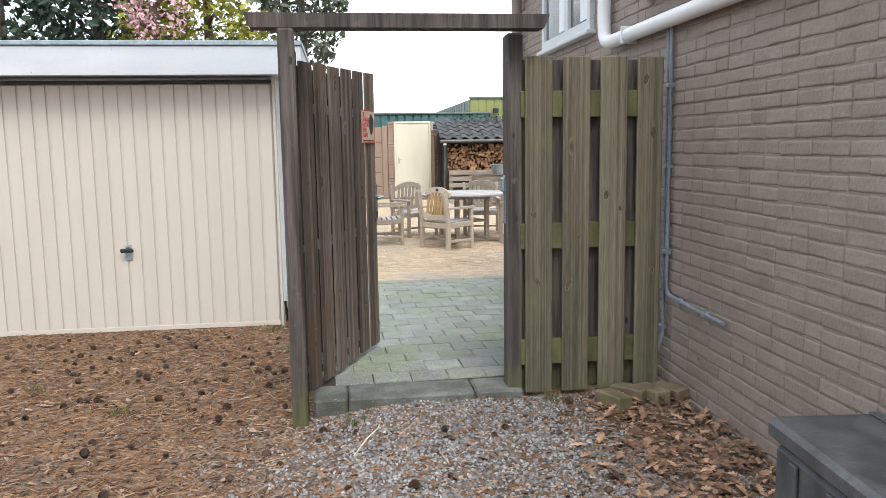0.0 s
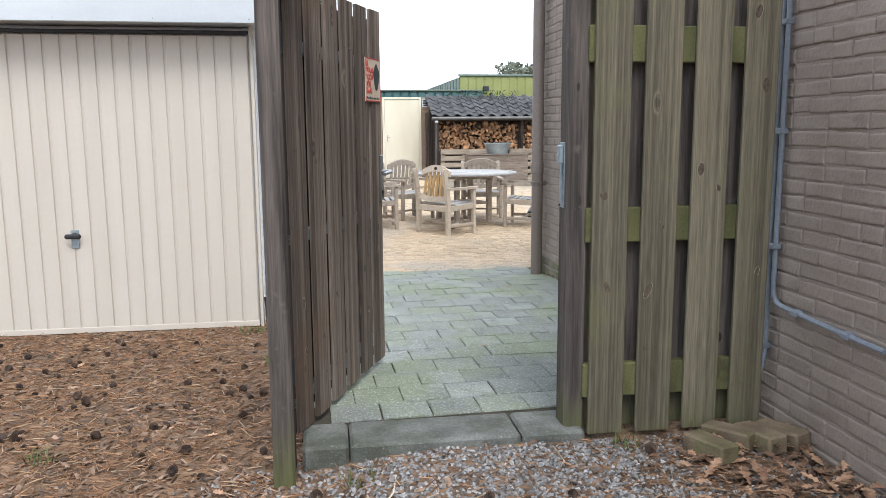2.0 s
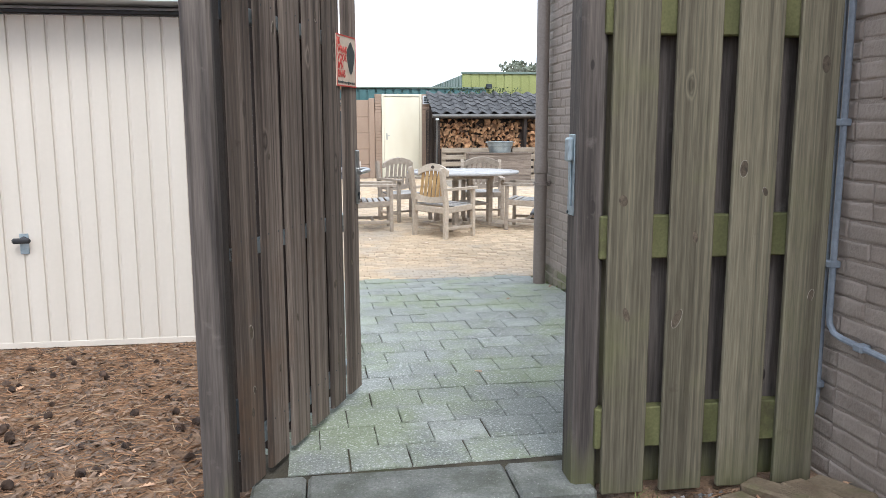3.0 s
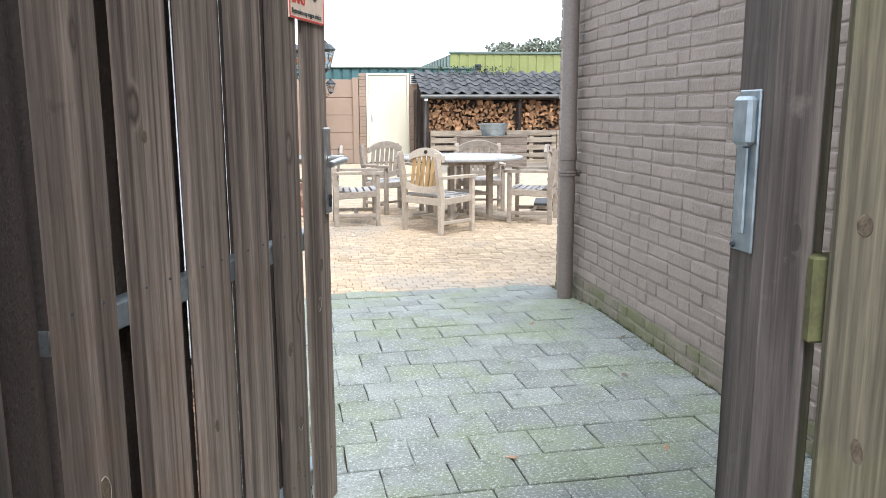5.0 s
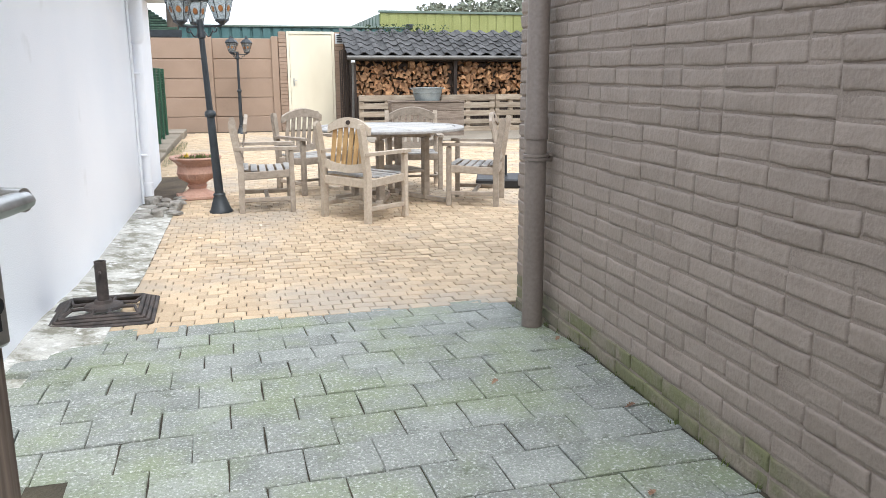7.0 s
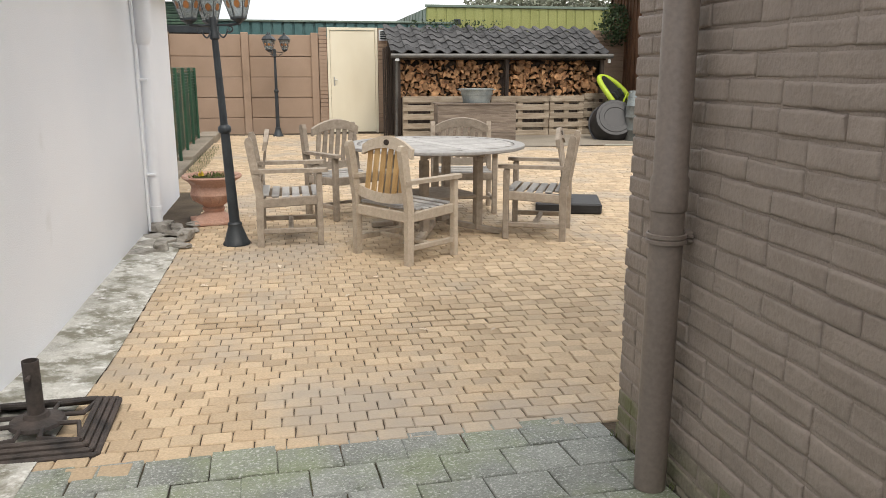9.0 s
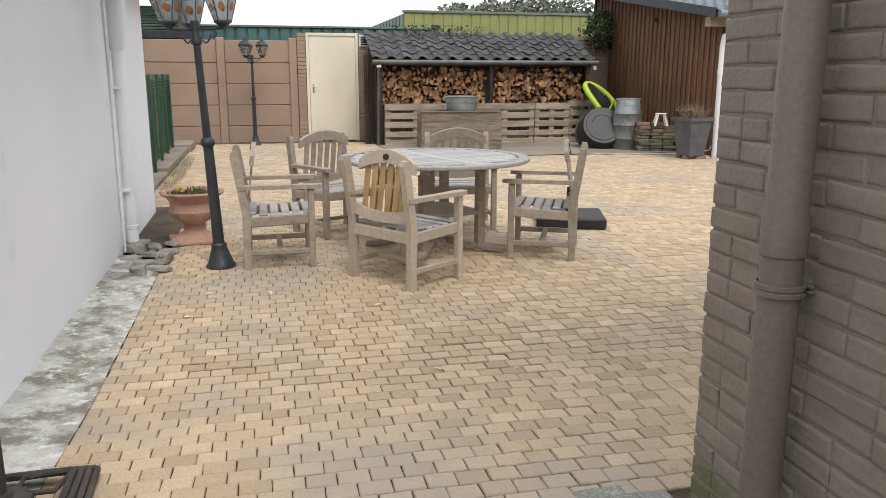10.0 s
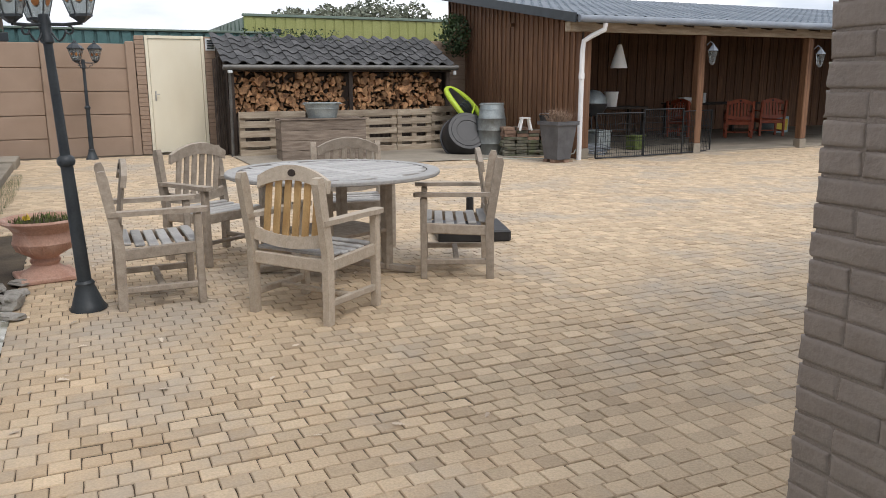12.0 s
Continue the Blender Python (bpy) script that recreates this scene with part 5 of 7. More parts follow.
part("deck", Shape().lathe([(0.001, 0.02), (0.2, 0.03), (0.27, 0.01), (0.27, -0.04), (0.001, -0.03)], 32, Matrix.Diagonal((1.0, 2.25, 1, 1)), close=False), BLACK, toy, smooth=True)
part("strap", Shape().tube([(-0.25, -0.1, 0.1), (0, -0.05, 0.075), (0.26, 0.05, 0.1)], 0.018, 8), LIME, toy, smooth=True)
for k in range(3):
    part("grip", Shape().tube([(-0.12 + 0.12 * k, 0.05, 0.03), (-0.12 + 0.12 * k, 0.08, 0.09), (-0.12 + 0.12 * k, 0.2, 0.09), (-0.12 + 0.12 * k, 0.23, 0.03)], 0.016, 6), IRON, toy, smooth=True)
barrel = thing("zinc_barrel", "old galvanised barrel with a zinc tub on its top", "barrel", pose(7.12, 19.35, fz))
part("body", Shape().lathe([(0.26, 0), (0.265, 0.02), (0.262, 0.2), (0.27, 0.21), (0.262, 0.22), (0.262, 0.44), (0.27, 0.45), (0.262, 0.46), (0.262, 0.64), (0.268, 0.66), (0.25, 0.66)], 24), mat("stained_zinc", (0.14, 0.15, 0.14), (0.26, 0.27, 0.26), 0.55, 0.5, scale=(4, 4, 2), bump=0.1, blotch=[((0.10, 0.09, 0.07), 3.0, 0.55, 0.6)]), barrel, smooth=True)
tub(pose(7.12, 19.35, fz + 0.661), 0.25, 0.205, 0.27, "upturned zinc tub on the barrel", zinc)
OLDBRICK = mat("old_red_brick", (0.14, 0.085, 0.06), (0.27, 0.18, 0.13), 0.9, scale=(9, 9, 9), fine=90, bump=0.4, rand=0.3, blotch=[((0.20, 0.22, 0.12), 3.0, 0.55, 0.6), ((0.45, 0.42, 0.38), 5.0, 0.64, 0.5)])
pile = thing("brick_stack", "untidy stack of old mossy bricks by the barn", "brick stack", pose(7.5, 18.75, fz, 0, 0, -14))
rng = random.Random(3)
MOSSBRICK = mat("mossy_grey_brick", (0.07, 0.068, 0.05), (0.19, 0.18, 0.14), 0.9, scale=(9, 9, 9), fine=90, bump=0.5, rand=0.4, blotch=[((0.10, 0.125, 0.05), 4.0, 0.5, 0.6)])
brick_mesh = Shape().box(0, 0.21, 0, 0.1, 0, 0.055, 0.006).mesh("brick", OLDBRICK)
mossy_mesh = Shape().box(0, 0.215, 0, 0.105, 0, 0.056, 0.012).mesh("brick", MOSSBRICK)
for r in range(9):
    for c in range(5 if r < 6 else 4 if r < 8 else 2):
        for d in range(3):
            ob = part("brick", mossy_mesh if r < 5 or rng.random() < 0.3 else brick_mesh, OLDBRICK, pile)
            ob.matrix_basis = pose(-0.42 + 0.225 * c + rng.uniform(-0.02, 0.02), -0.05 + 0.12 * d + rng.uniform(-0.015, 0.015), 0.058 * r, 0, 0, rng.uniform(-9, 9))
WHITEPL = mat("white_plastic", (0.72, 0.72, 0.70), (0.8, 0.8, 0.78), 0.5, bump=0.02, grain=0.03)
stool = thing("step_stool", "small white plastic step on the brick stack", "stool", pose(7.42, 18.66, fz + 0.466, 0, 0, -15))
for sg in (-1, 1):
    part("leg", bar((sg * 0.11, -0.06, 0), (sg * 0.06, -0.03, 0.21), 0.04, 0.03), WHITEPL, stool)
    part("leg", bar((sg * 0.11, 0.1, 0), (sg * 0.06, 0.05, 0.21), 0.04, 0.03), WHITEPL, stool)
part("top", Shape().box(-0.09, 0.09, -0.06, 0.08, 0.205, 0.225, 0.008), WHITEPL, stool)
bucket = thing("bucket", "black plastic bucket on the brick stack", "bucket", pose(7.85, 18.62, fz + 0.466))
part("body", Shape().lathe([(0.11, 0), (0.145, 0.26), (0.152, 0.26), (0.152, 0.245), (0.146, 0.24)], 20), BLACK, bucket, smooth=True)
part("bail", Shape().tube([(-0.15, 0, 0.24), (-0.1, 0.1, 0.28), (0, 0.15, 0.29), (0.1, 0.1, 0.28), (0.15, 0, 0.24)], 0.004, 6), GALV, bucket)
planter = thing("tall_planter", "tall grey square planter with dry stalks on bricks", "planter", pose(7.42, 17.6, fz + 0.056, 0, 0, 12))
GREYPL = mat("grey_planter", (0.075, 0.075, 0.08), (0.12, 0.12, 0.125), 0.55, scale=(6, 6, 6), fine=60, bump=0.1)
vs = [(sx * w, sy * w, z) for w, z in ((0.15, 0), (0.215, 0.56), (0.245, 0.565), (0.245, 0.62), (0.2, 0.62), (0.19, 0.55)) for sx, sy in ((-1, -1), (1, -1), (1, 1), (-1, 1))]
part("pot", Shape().add(vs, [(4 * j + i, 4 * j + (i + 1) % 4, 4 * j + 4 + (i + 1) % 4, 4 * j + 4 + i) for j in range(5) for i in range(4)] + [(3, 2, 1, 0)]), GREYPL, planter)
part("soil", Shape().box(-0.185, 0.185, -0.185, 0.185, 0.5, 0.57), SOIL, planter)
DRY = mat("dry_stalks", (0.20, 0.13, 0.09), (0.34, 0.25, 0.18), 0.9, bump=0, rand=0.3)
part("dry_plant", blades(420, 0.18, 0.30, 0.004, 17, 1.3, (0, 0, 0.56)), DRY, planter)
for k in range(4):
    ob = tagged(part("brick", brick_mesh, OLDBRICK), "red brick under the grey planter", "brick", "bricks under the planter")
    ob.matrix_basis = pose(7.27 + 0.2 * (k % 2), 17.47 + 0.2 * (k // 2), fz, 0, 0, 12)
HOSE = mat("pale_hose", (0.35, 0.36, 0.30), (0.45, 0.46, 0.40), 0.5, bump=0)
hose = [(8.2, 18.2, fz + 0.5), (8.12, 18.0, fz + 0.3), (7.95, 17.9, fz + 0.1), (7.6, 18.05, fz + 0.014), (7.1, 18.3, fz + 0.014), (6.6, 18.45, fz + 0.014), (6.1, 18.5, fz + 0.016)]
tagged(part("garden_hose", Shape().tube(hose, 0.012, 8), HOSE, smooth=True), "pale garden hose lying along the slab", "hose")

# ---- barn ----
barn = thing("barn", "open barn of red-brown boards with a blue-grey roof", "barn", pose(0, 0, floor_z(20)))
BX1, EZ, BRY, BRZ, FY = 27.0, 2.31, 24.0, 3.32, 17.6
side_z = lambda y: EZ - 0.06 + (y - FY) * (BRZ - EZ) / (BRY - FY)
k = 0
y = BARN_Y + 0.02
while y < 22.9:
    part("wall_board", Shape().box(BARN_X, BARN_X + 0.022, y, y + 0.168, 0.02, side_z(y) - 0.02, 0.003), BARNWOOD, barn)
    part("batten", Shape().box(BARN_X - 0.024, BARN_X - 0.002, y + 0.145, y + 0.195, 0.02, side_z(y) - 0.02, 0.004), BARNWOOD, barn)
    y += 0.172
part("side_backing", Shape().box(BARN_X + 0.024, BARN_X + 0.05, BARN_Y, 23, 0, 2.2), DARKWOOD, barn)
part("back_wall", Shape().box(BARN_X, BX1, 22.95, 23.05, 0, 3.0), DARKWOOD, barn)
for k in range(62):
    part("back_board", Shape().box(BARN_X + 0.1 + 0.3 * k, BARN_X + 0.38 + 0.3 * k, 22.92, 22.945, 0, 3.0, 0.004), BARNWOOD, barn)
part("end_wall", Shape().box(BX1, BX1 + 0.1, BARN_Y, 23, 0, 2.6), DARKWOOD, barn)
part("floor_slab", Shape().box(BARN_X + 0.06, BX1, BARN_Y + 0.1, 22.9, -0.08, 0.035, 0.01), YARD, barn)
for x in (8.06, 10.57, 13.3, 16.0, 18.8):
    part("post", Shape().box(x, x + 0.15, BARN_Y, BARN_Y + 0.15, 0.182, EZ - 0.18, 0.012), BARNWOOD, barn)
    part("post_foot", Shape().box(x - 0.01, x + 0.16, BARN_Y - 0.01, BARN_Y + 0.16, -0.02, 0.18, 0.01), YARD, barn, "concrete foot of the post")
part("eave_beam", Shape().box(BARN_X - 0.25, BX1, BARN_Y - 0.02, BARN_Y + 0.14, EZ - 0.18, EZ - 0.02, 0.01), PALLET, barn)
for k in range(28):
    x = BARN_X + 0.3 + 0.62 * k
    part("rafter", bar((x, FY, EZ - 0.02), (x, BRY, BRZ - 0.03), 0.06, 0.12), DARKWOOD, barn)
# corrugated sheet roof in tile-like steps
cols_, rows_ = 380, 18
vs, fs = [], []
for j in range(rows_ * 2 + 2):
    r, top = divmod(j, 2)
    d = (r + top) / (rows_ + 1) if j < rows_ * 2 + 1 else 1
    yy = FY - 0.06 + (BRY - FY + 0.06) * (r + (0.97 if top else 0)) / (rows_ + 1)
    lift = 0.0 if top else 0.022
    for i in range(cols_):
        x = BARN_X - 0.32 + (BX1 - BARN_X + 0.4) * i / (cols_ - 1)
        vs.append((x, yy, EZ + 0.05 + (yy - FY) * (BRZ - EZ) / (BRY - FY) + lift + 0.016 * math.sin(2 * math.pi * x / 0.2)))
for j in range(rows_ * 2 + 1):
    for i in range(cols_ - 1):
        fs.append((j * cols_ + i, j * cols_ + i + 1, (j + 1) * cols_ + i + 1, (j + 1) * cols_ + i))
me = bpy.data.meshes.new("roof_sheet")
me.from_pydata(vs, [], fs)
me.materials.append(BARNROOF)
part("roof_sheet", me, BARNROOF, barn)
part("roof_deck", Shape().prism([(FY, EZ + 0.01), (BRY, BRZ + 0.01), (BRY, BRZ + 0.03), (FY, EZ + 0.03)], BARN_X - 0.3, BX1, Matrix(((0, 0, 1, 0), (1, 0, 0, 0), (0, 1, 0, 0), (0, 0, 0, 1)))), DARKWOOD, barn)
part("verge_board", Shape().prism([(FY - 0.06, EZ - 0.06), (BRY, BRZ - 0.08), (BRY, BRZ + 0.10), (FY - 0.06, EZ + 0.09)], BARN_X - 0.36, BARN_X - 0.325, Matrix(((0, 0, 1, 0), (1, 0, 0, 0), (0, 1, 0, 0), (0, 0, 0, 1)))), IRON, barn)
part("gutter", Shape().tube([(BARN_X - 0.3, FY - 0.1, EZ - 0.0), (BX1, FY - 0.1, EZ + 0.03)], 0.06, 10), GREYPIPE, barn, smooth=True)
dp = [(BARN_X + 0.22, FY - 0.1, EZ - 0.06), (BARN_X + 0.22, FY - 0.08, EZ - 0.16), (BARN_X + 0.06, FY + 0.05, EZ - 0.26), (BARN_X - 0.03, FY + 0.14, EZ - 0.34), (BARN_X - 0.04, FY + 0.16, EZ - 0.5), (BARN_X - 0.04, FY + 0.16, 0.0)]
part("downpipe", Shape().tube(dp, 0.042, 12), PVC, barn, smooth=True)
part("pipe_socket", Shape().lathe([(0.05, 1.35), (0.05, 1.45)], 12, pose(BARN_X - 0.04, FY + 0.16, 0)), PVC, barn, smooth=True)
part("roof_outlet", Shape().tube([(BARN_X - 0.02, 20.1, 2.38), (BARN_X - 0.14, 20.05, 2.36)], 0.035, 8), BARNWOOD, barn)

WIRE = mat("black_wire", (0.02, 0.022, 0.024), (0.05, 0.052, 0.055), 0.4, 0.5, bump=0)


def mesh_panel(m, w, h, label):
    ob = thing("kennel_fence", label, "fence", m, "wire kennel panels")
    part("frame", Shape().tube([(0, 0, 0.03), (0, 0, h), (w, 0, h), (w, 0, 0.03), (0, 0, 0.03)], 0.016, 6), WIRE, ob)
    s = Shape()
    for k in range(1, int(w / 0.05)):
        s.tube([(0.05 * k, 0, 0.03), (0.05 * k, 0, h)], 0.0045, 4)
    for k in range(1, int(h / 0.1)):
        s.tube([(0, 0.004, 0.1 * k), (w, 0.004, 0.1 * k)], 0.0045, 4)
    part("mesh", s, WIRE, ob)
    return ob


mesh_panel(pose(8.2, 17.62, fz, 0, 0, 2), 1.02, 0.78, "black wire kennel panel before the barn")
mesh_panel(pose(9.25, 17.66, fz, 0, 0, 6), 0.95, 0.83, "black wire kennel panel before the barn")
mesh_panel(pose(10.22, 17.78, fz, 0, 0, 14), 0.9, 0.78, "black wire kennel panel before the barn")
coil = thing("cable_coil", "loose coil of grey cable behind the wire panels", "cable", pose(8.55, 18.2, fz + 0.05))
for k in range(7):
    loop = [((0.26 + 0.012 * k) * math.cos(a), (0.2 + 0.01 * k) * math.sin(a), 0.02 * k + 0.03 * math.sin(2 * a + k)) for a in [2 * math.pi * q / 24 for q in range(25)]]
    part("loop", Shape().tube(loop, 0.009, 5), GREYPIPE, coil)
hang = thing("hanging_lamp", "white conical hanging lamp in the barn", "lamp", pose(9.35, 18.6, fz + 1.55))
part("shade", Shape().lathe([(0.16, 0), (0.045, 0.40), (0.035, 0.42)], 20), WHITEPL, hang, smooth=True)
part("cord", Shape().tube([(0, 0, 0.42), (0, 0, 0.95)], 0.006, 6), WIRE, hang)
bbq = thing("kettle_grill", "black grill standing in the barn", "grill", pose(9.2, 19.2, fz + 0.035))
part("bowl", Shape().lathe([(0.02, 0.62), (0.2, 0.66), (0.29, 0.78), (0.3, 0.86)], 20), BLACK, bbq, smooth=True)
part("lid", Shape().lathe([(0.3, 0.87), (0.27, 1.0), (0.15, 1.1), (0.02, 1.12)], 20), zinc, bbq, smooth=True)
for k in range(3):
    a = 2.1 * k
    part("leg", bar((0.1 * math.cos(a), 0.1 * math.sin(a), 0.66), (0.28 * math.cos(a), 0.28 * math.sin(a), 0), 0.025, 0.025), IRON, bbq)
bench = thing("work_bench", "cluttered dark bench in the barn", "bench", pose(8.6, 19.6, fz + 0.035))
part("top", Shape().box(0, 2.3, 0, 0.6, 0.72, 0.77, 0.006), DARKWOOD, bench)
for x in (0.03, 2.2):
    for y in (0.03, 0.5):
        part("leg", Shape().box(x, x + 0.07, y, y + 0.07, 0, 0.718, 0.005), DARKWOOD, bench)
pail = thing("bucket", "white plastic bucket on the barn bench", "bucket", pose(10.1, 19.8, fz + 0.806))
part("body", Shape().lathe([(0.12, 0), (0.145, 0.3), (0.15, 0.3), (0.15, 0.28)], 18), WHITEPL, pail, smooth=True)
for k, (x, z, w, h, d, ma, lab) in enumerate(((8.7, 0.806, 0.4, 0.28, 0.3, BLACK, "black plastic crate on the barn bench"), (9.5, 0.806, 0.3, 0.16, 0.25, GREYPL, "grey box on the barn bench"), (9.75, 0.04, 0.3, 0.24, 0.25, MOSS, "green plastic container behind the wire panels"), (8.9, 0.04, 0.45, 0.35, 0.4, zinc, "grey metal box under the barn bench"))):
    box = thing("storage_crate", lab, "crate", pose(x, 19.66 if z > 0.5 else 18.5, fz + z, 0, 0, 8 * k))
    part("body", Shape().box(0, w, 0, d, 0, h, 0.02), ma, box)
    part("lid", Shape().box(-0.012, w + 0.012, -0.012, d + 0.012, h + 0.001, h + 0.03, 0.008), ma, box)


def wall_lantern(m):
    ob = thing("wall_lantern", "grey wall lantern on a barn post", "lamp", m, "wall lanterns of the barn")
    part("arm", Shape().tube([(0, 0, 0.1), (0, -0.08, 0.16), (0, -0.16, 0.12)], 0.012, 6), GREYPIPE, ob)
    part("cap", Shape().lathe([(0.1, 0.0), (0.02, 0.1), (0.012, 0.13)], 6, pose(0, -0.16, 0)), GREYPIPE, ob)
    part("glass", Shape().lathe([(0.05, -0.2), (0.085, -0.002)], 6, pose(0, -0.16, 0)), LAMPGLASS, ob)
    part("foot", Shape().lathe([(0.02, -0.25), (0.055, -0.202)], 6, pose(0, -0.16, 0)), GREYPIPE, ob)
    return ob


wl_ = wall_lantern(pose(10.72, BARN_Y - 0.004, fz + 1.85))
copy_thing(wl_, pose(13.45, BARN_Y - 0.004, fz + 1.82))
red = armchair(pose(14.0, 20.2, fz + 0.035, 0, 0, -40), RED, RED, RED, "red-stained wooden armchair at the table in the barn", "red barn chairs")
copy_thing(red, pose(15.15, 20.4, fz + 0.035, 0, 0, -25))
copy_thing(red, pose(13.0, 20.9, fz + 0.035, 0, 0, -75))
bt = thing("dining_table", "dark wooden dining table in the open barn", "table", pose(13.4, 21.3, fz + 0.035))
part("tabletop", Shape().box(0, 2.4, 0, 0.9, 0.71, 0.75, 0.008), DARKWOOD, bt)
for x in (0.05, 2.26):
    for y in (0.05, 0.76):
        part("leg", Shape().box(x, x + 0.09, y, y + 0.09, 0, 0.708, 0.006), DARKWOOD, bt)
BLUEBOX = mat("pale_box", (0.30, 0.42, 0.46), (0.40, 0.50, 0.52), 0.6, bump=0)
for x, w, h, ma, lab in ((13.5, 0.28, 0.12, WHITEPL, "white box on the barn table"), (14.1, 0.1, 0.22, WHITEPL, "white holder on the barn table")):
    b = thing("table_box", lab, "box", pose(x, 21.5, fz + 0.786))
    part("body", Shape().box(0, w, 0, 0.2, 0, h, 0.01), ma, b)
    part("lid", Shape().box(-0.005, w + 0.005, -0.005, 0.205, h + 0.001, h + 0.02, 0.005), ma, b)
fb = thing("toy_box", "pale blue and yellow box on the barn floor", "box", pose(16.0, 21.0, fz + 0.036))
part("body", Shape().box(0, 0.5, 0, 0.4, 0, 0.4, 0.015), BLUEBOX, fb)
part("front_panel", Shape().box(0.05, 0.45, -0.012, -0.001, 0.06, 0.34, 0.004), YELLOW, fb)

ivy = leaf_cloud(1500, (7.35, 8.15, 21.5, 22.7, 1.55, 2.75), 0.085, 5, lambda p, r: (p - Vector((7.75, 22.1, 2.15))).length < 0.42 + 0.25 * noise.noise(p * 3))
tagged(part("ivy", ivy, LEAFDARK), "dark ivy clump between the shed and the barn", "ivy", kind="stuff")

# ---- beyond the wall ----
hall = thing("industrial_hall", "industrial hall with yellow-green ribbed cladding", "building", pose(0, 0, 0))
HX0, HX1, HY, HZ = 5.75, 26.0, 35.0, 3.42
part("wall", Shape().box(HX0, HX1, HY + 0.05, 60, -0.3, HZ - 0.03), HALLGREY, hall)
for k in range(56):
    x = HX0 + 0.36 * k
    part("cladding_rib", Shape().box(x + 0.03, x + 0.31, HY, HY + 0.045, 2.5, HZ, 0.012), HALL, hall)
part("cladding_sheet", Shape().box(HX0, HX1, HY + 0.03, HY + 0.049, 2.5, HZ), HALL, hall)
part("roof_edge", Shape().box(HX0 - 0.05, HX1, HY - 0.05, HY + 0.1, HZ + 0.001, HZ + 0.09, 0.01), HALLGREY, hall)
part("white_band", Shape().box(HX0, HX1, HY - 0.02, HY + 0.028, 2.36, 2.49, 0.005), TRIM, hall)
for k in range(7):
    part("window", Shape().box(HX0 + 0.5 + 2.6 * k, HX0 + 2.7 + 2.6 * k, HY + 0.0, HY + 0.045, 1.5, 2.34, 0.01), GLASS, hall)
for k in range(30):
    y = HY + 0.05 + 0.8 * k
    part("side_rib", Shape().box(HX0 - 0.04, HX0, y, y + 0.55, -0.3, HZ - 0.04, 0.012), HALLGREY, hall)
part("flood_light", Shape().box(HX0 + 1.0, HX0 + 1.25, HY - 0.2, HY - 0.06, 2.8, 3.0, 0.02), IRON, hall)
low = thing("long_low_hall", "long low hall with a teal ribbed roof edge", "building")
for k in range(64):
    x = -14 + 0.31 * k
    part("fascia_rib", Shape().box(x, x + 0.24, 29.95, 30.0, 1.9, 2.55, 0.012), TEAL, low)
part("fascia_sheet", Shape().box(-14, 5.7, 30.001, 30.05, 1.9, 2.55), TEAL, low)
part("wall", Shape().box(-14, 5.7, 30.06, 38, -0.3, 2.5), HALLGREY, low)
part("roof_edge", Shape().box(-14, 5.72, 29.9, 30.1, 2.551, 2.61, 0.01), HALLGREY, low)
hut = thing("garden_hut", "dark hut with a green ribbed roof behind the wall", "hut", pose(-3.6, 24.2, 0))
part("wall", Shape().box(-3, 2.55, 0.3, 4, -0.3, 2.1), DARKWOOD, hut)
for k in range(10):
    part("roof_course", Shape().box(-3.2, 2.75 - 0.1 * k, 0.2 * k - 0.05, 0.2 * k + 0.2, 2.1 + 0.07 * k, 2.15 + 0.07 * k, 0.008), SLATE, hut)
part("fascia", Shape().box(-3.2, 2.76, -0.08, -0.052, 1.98, 2.14, 0.006), IRON, hut)
# Leaf colour is lightened and greyed to carry the haze of distance.
FARLEAF = mat("hazed_far_foliage", (0.12, 0.14, 0.10), (0.22, 0.235, 0.18), 0.9, scale=(0.6, 0.6, 0.6), fine=4, bump=0, rand=0.3)
woods = leaf_cloud(26000, (19, 75, 78, 90, 5.5, 11), 0.5, 31, lambda p, r: p.z < 7.9 + 1.6 * noise.noise(Vector((p.x * 0.16, 2, 0))) + 1.3 * noise.noise(Vector((p.x * 0.6, p.y * 0.06, 0))))
tagged(part("woods", woods, FARLEAF), "grey-green line of far woods", "woods", kind="stuff")

# ---- before the gate: gravel, litter, leaves ----
def strewn(count, spread, seed, pick):
    """Places on the bare ground for small litter, with a random stream of their own."""
    rng = random.Random(seed)
    out = []
    tries = 0
    while len(out) < count and tries < count * 20:
        tries += 1
        x, y = rng.uniform(spread[0], spread[1]), rng.uniform(spread[2], spread[3])
        if pick(x, y, rng):
            out.append((x, y, lie(x, y), rng))
    return out


def free(x, y):
    """Bare ground that is not paved, walled or posted."""
    return x < WALL_X - 0.02 and not (y > GATE_Y - 0.02 and x > -0.16) and not (y > GARAGE_Y - 0.02)


def gravel_part(x, y):
    return ease(-0.75, 0.15, x + 0.25 * noise.noise((x * 2, y * 2, 4))) * (1 - 0.75 * ease(0.95, 1.45, x))


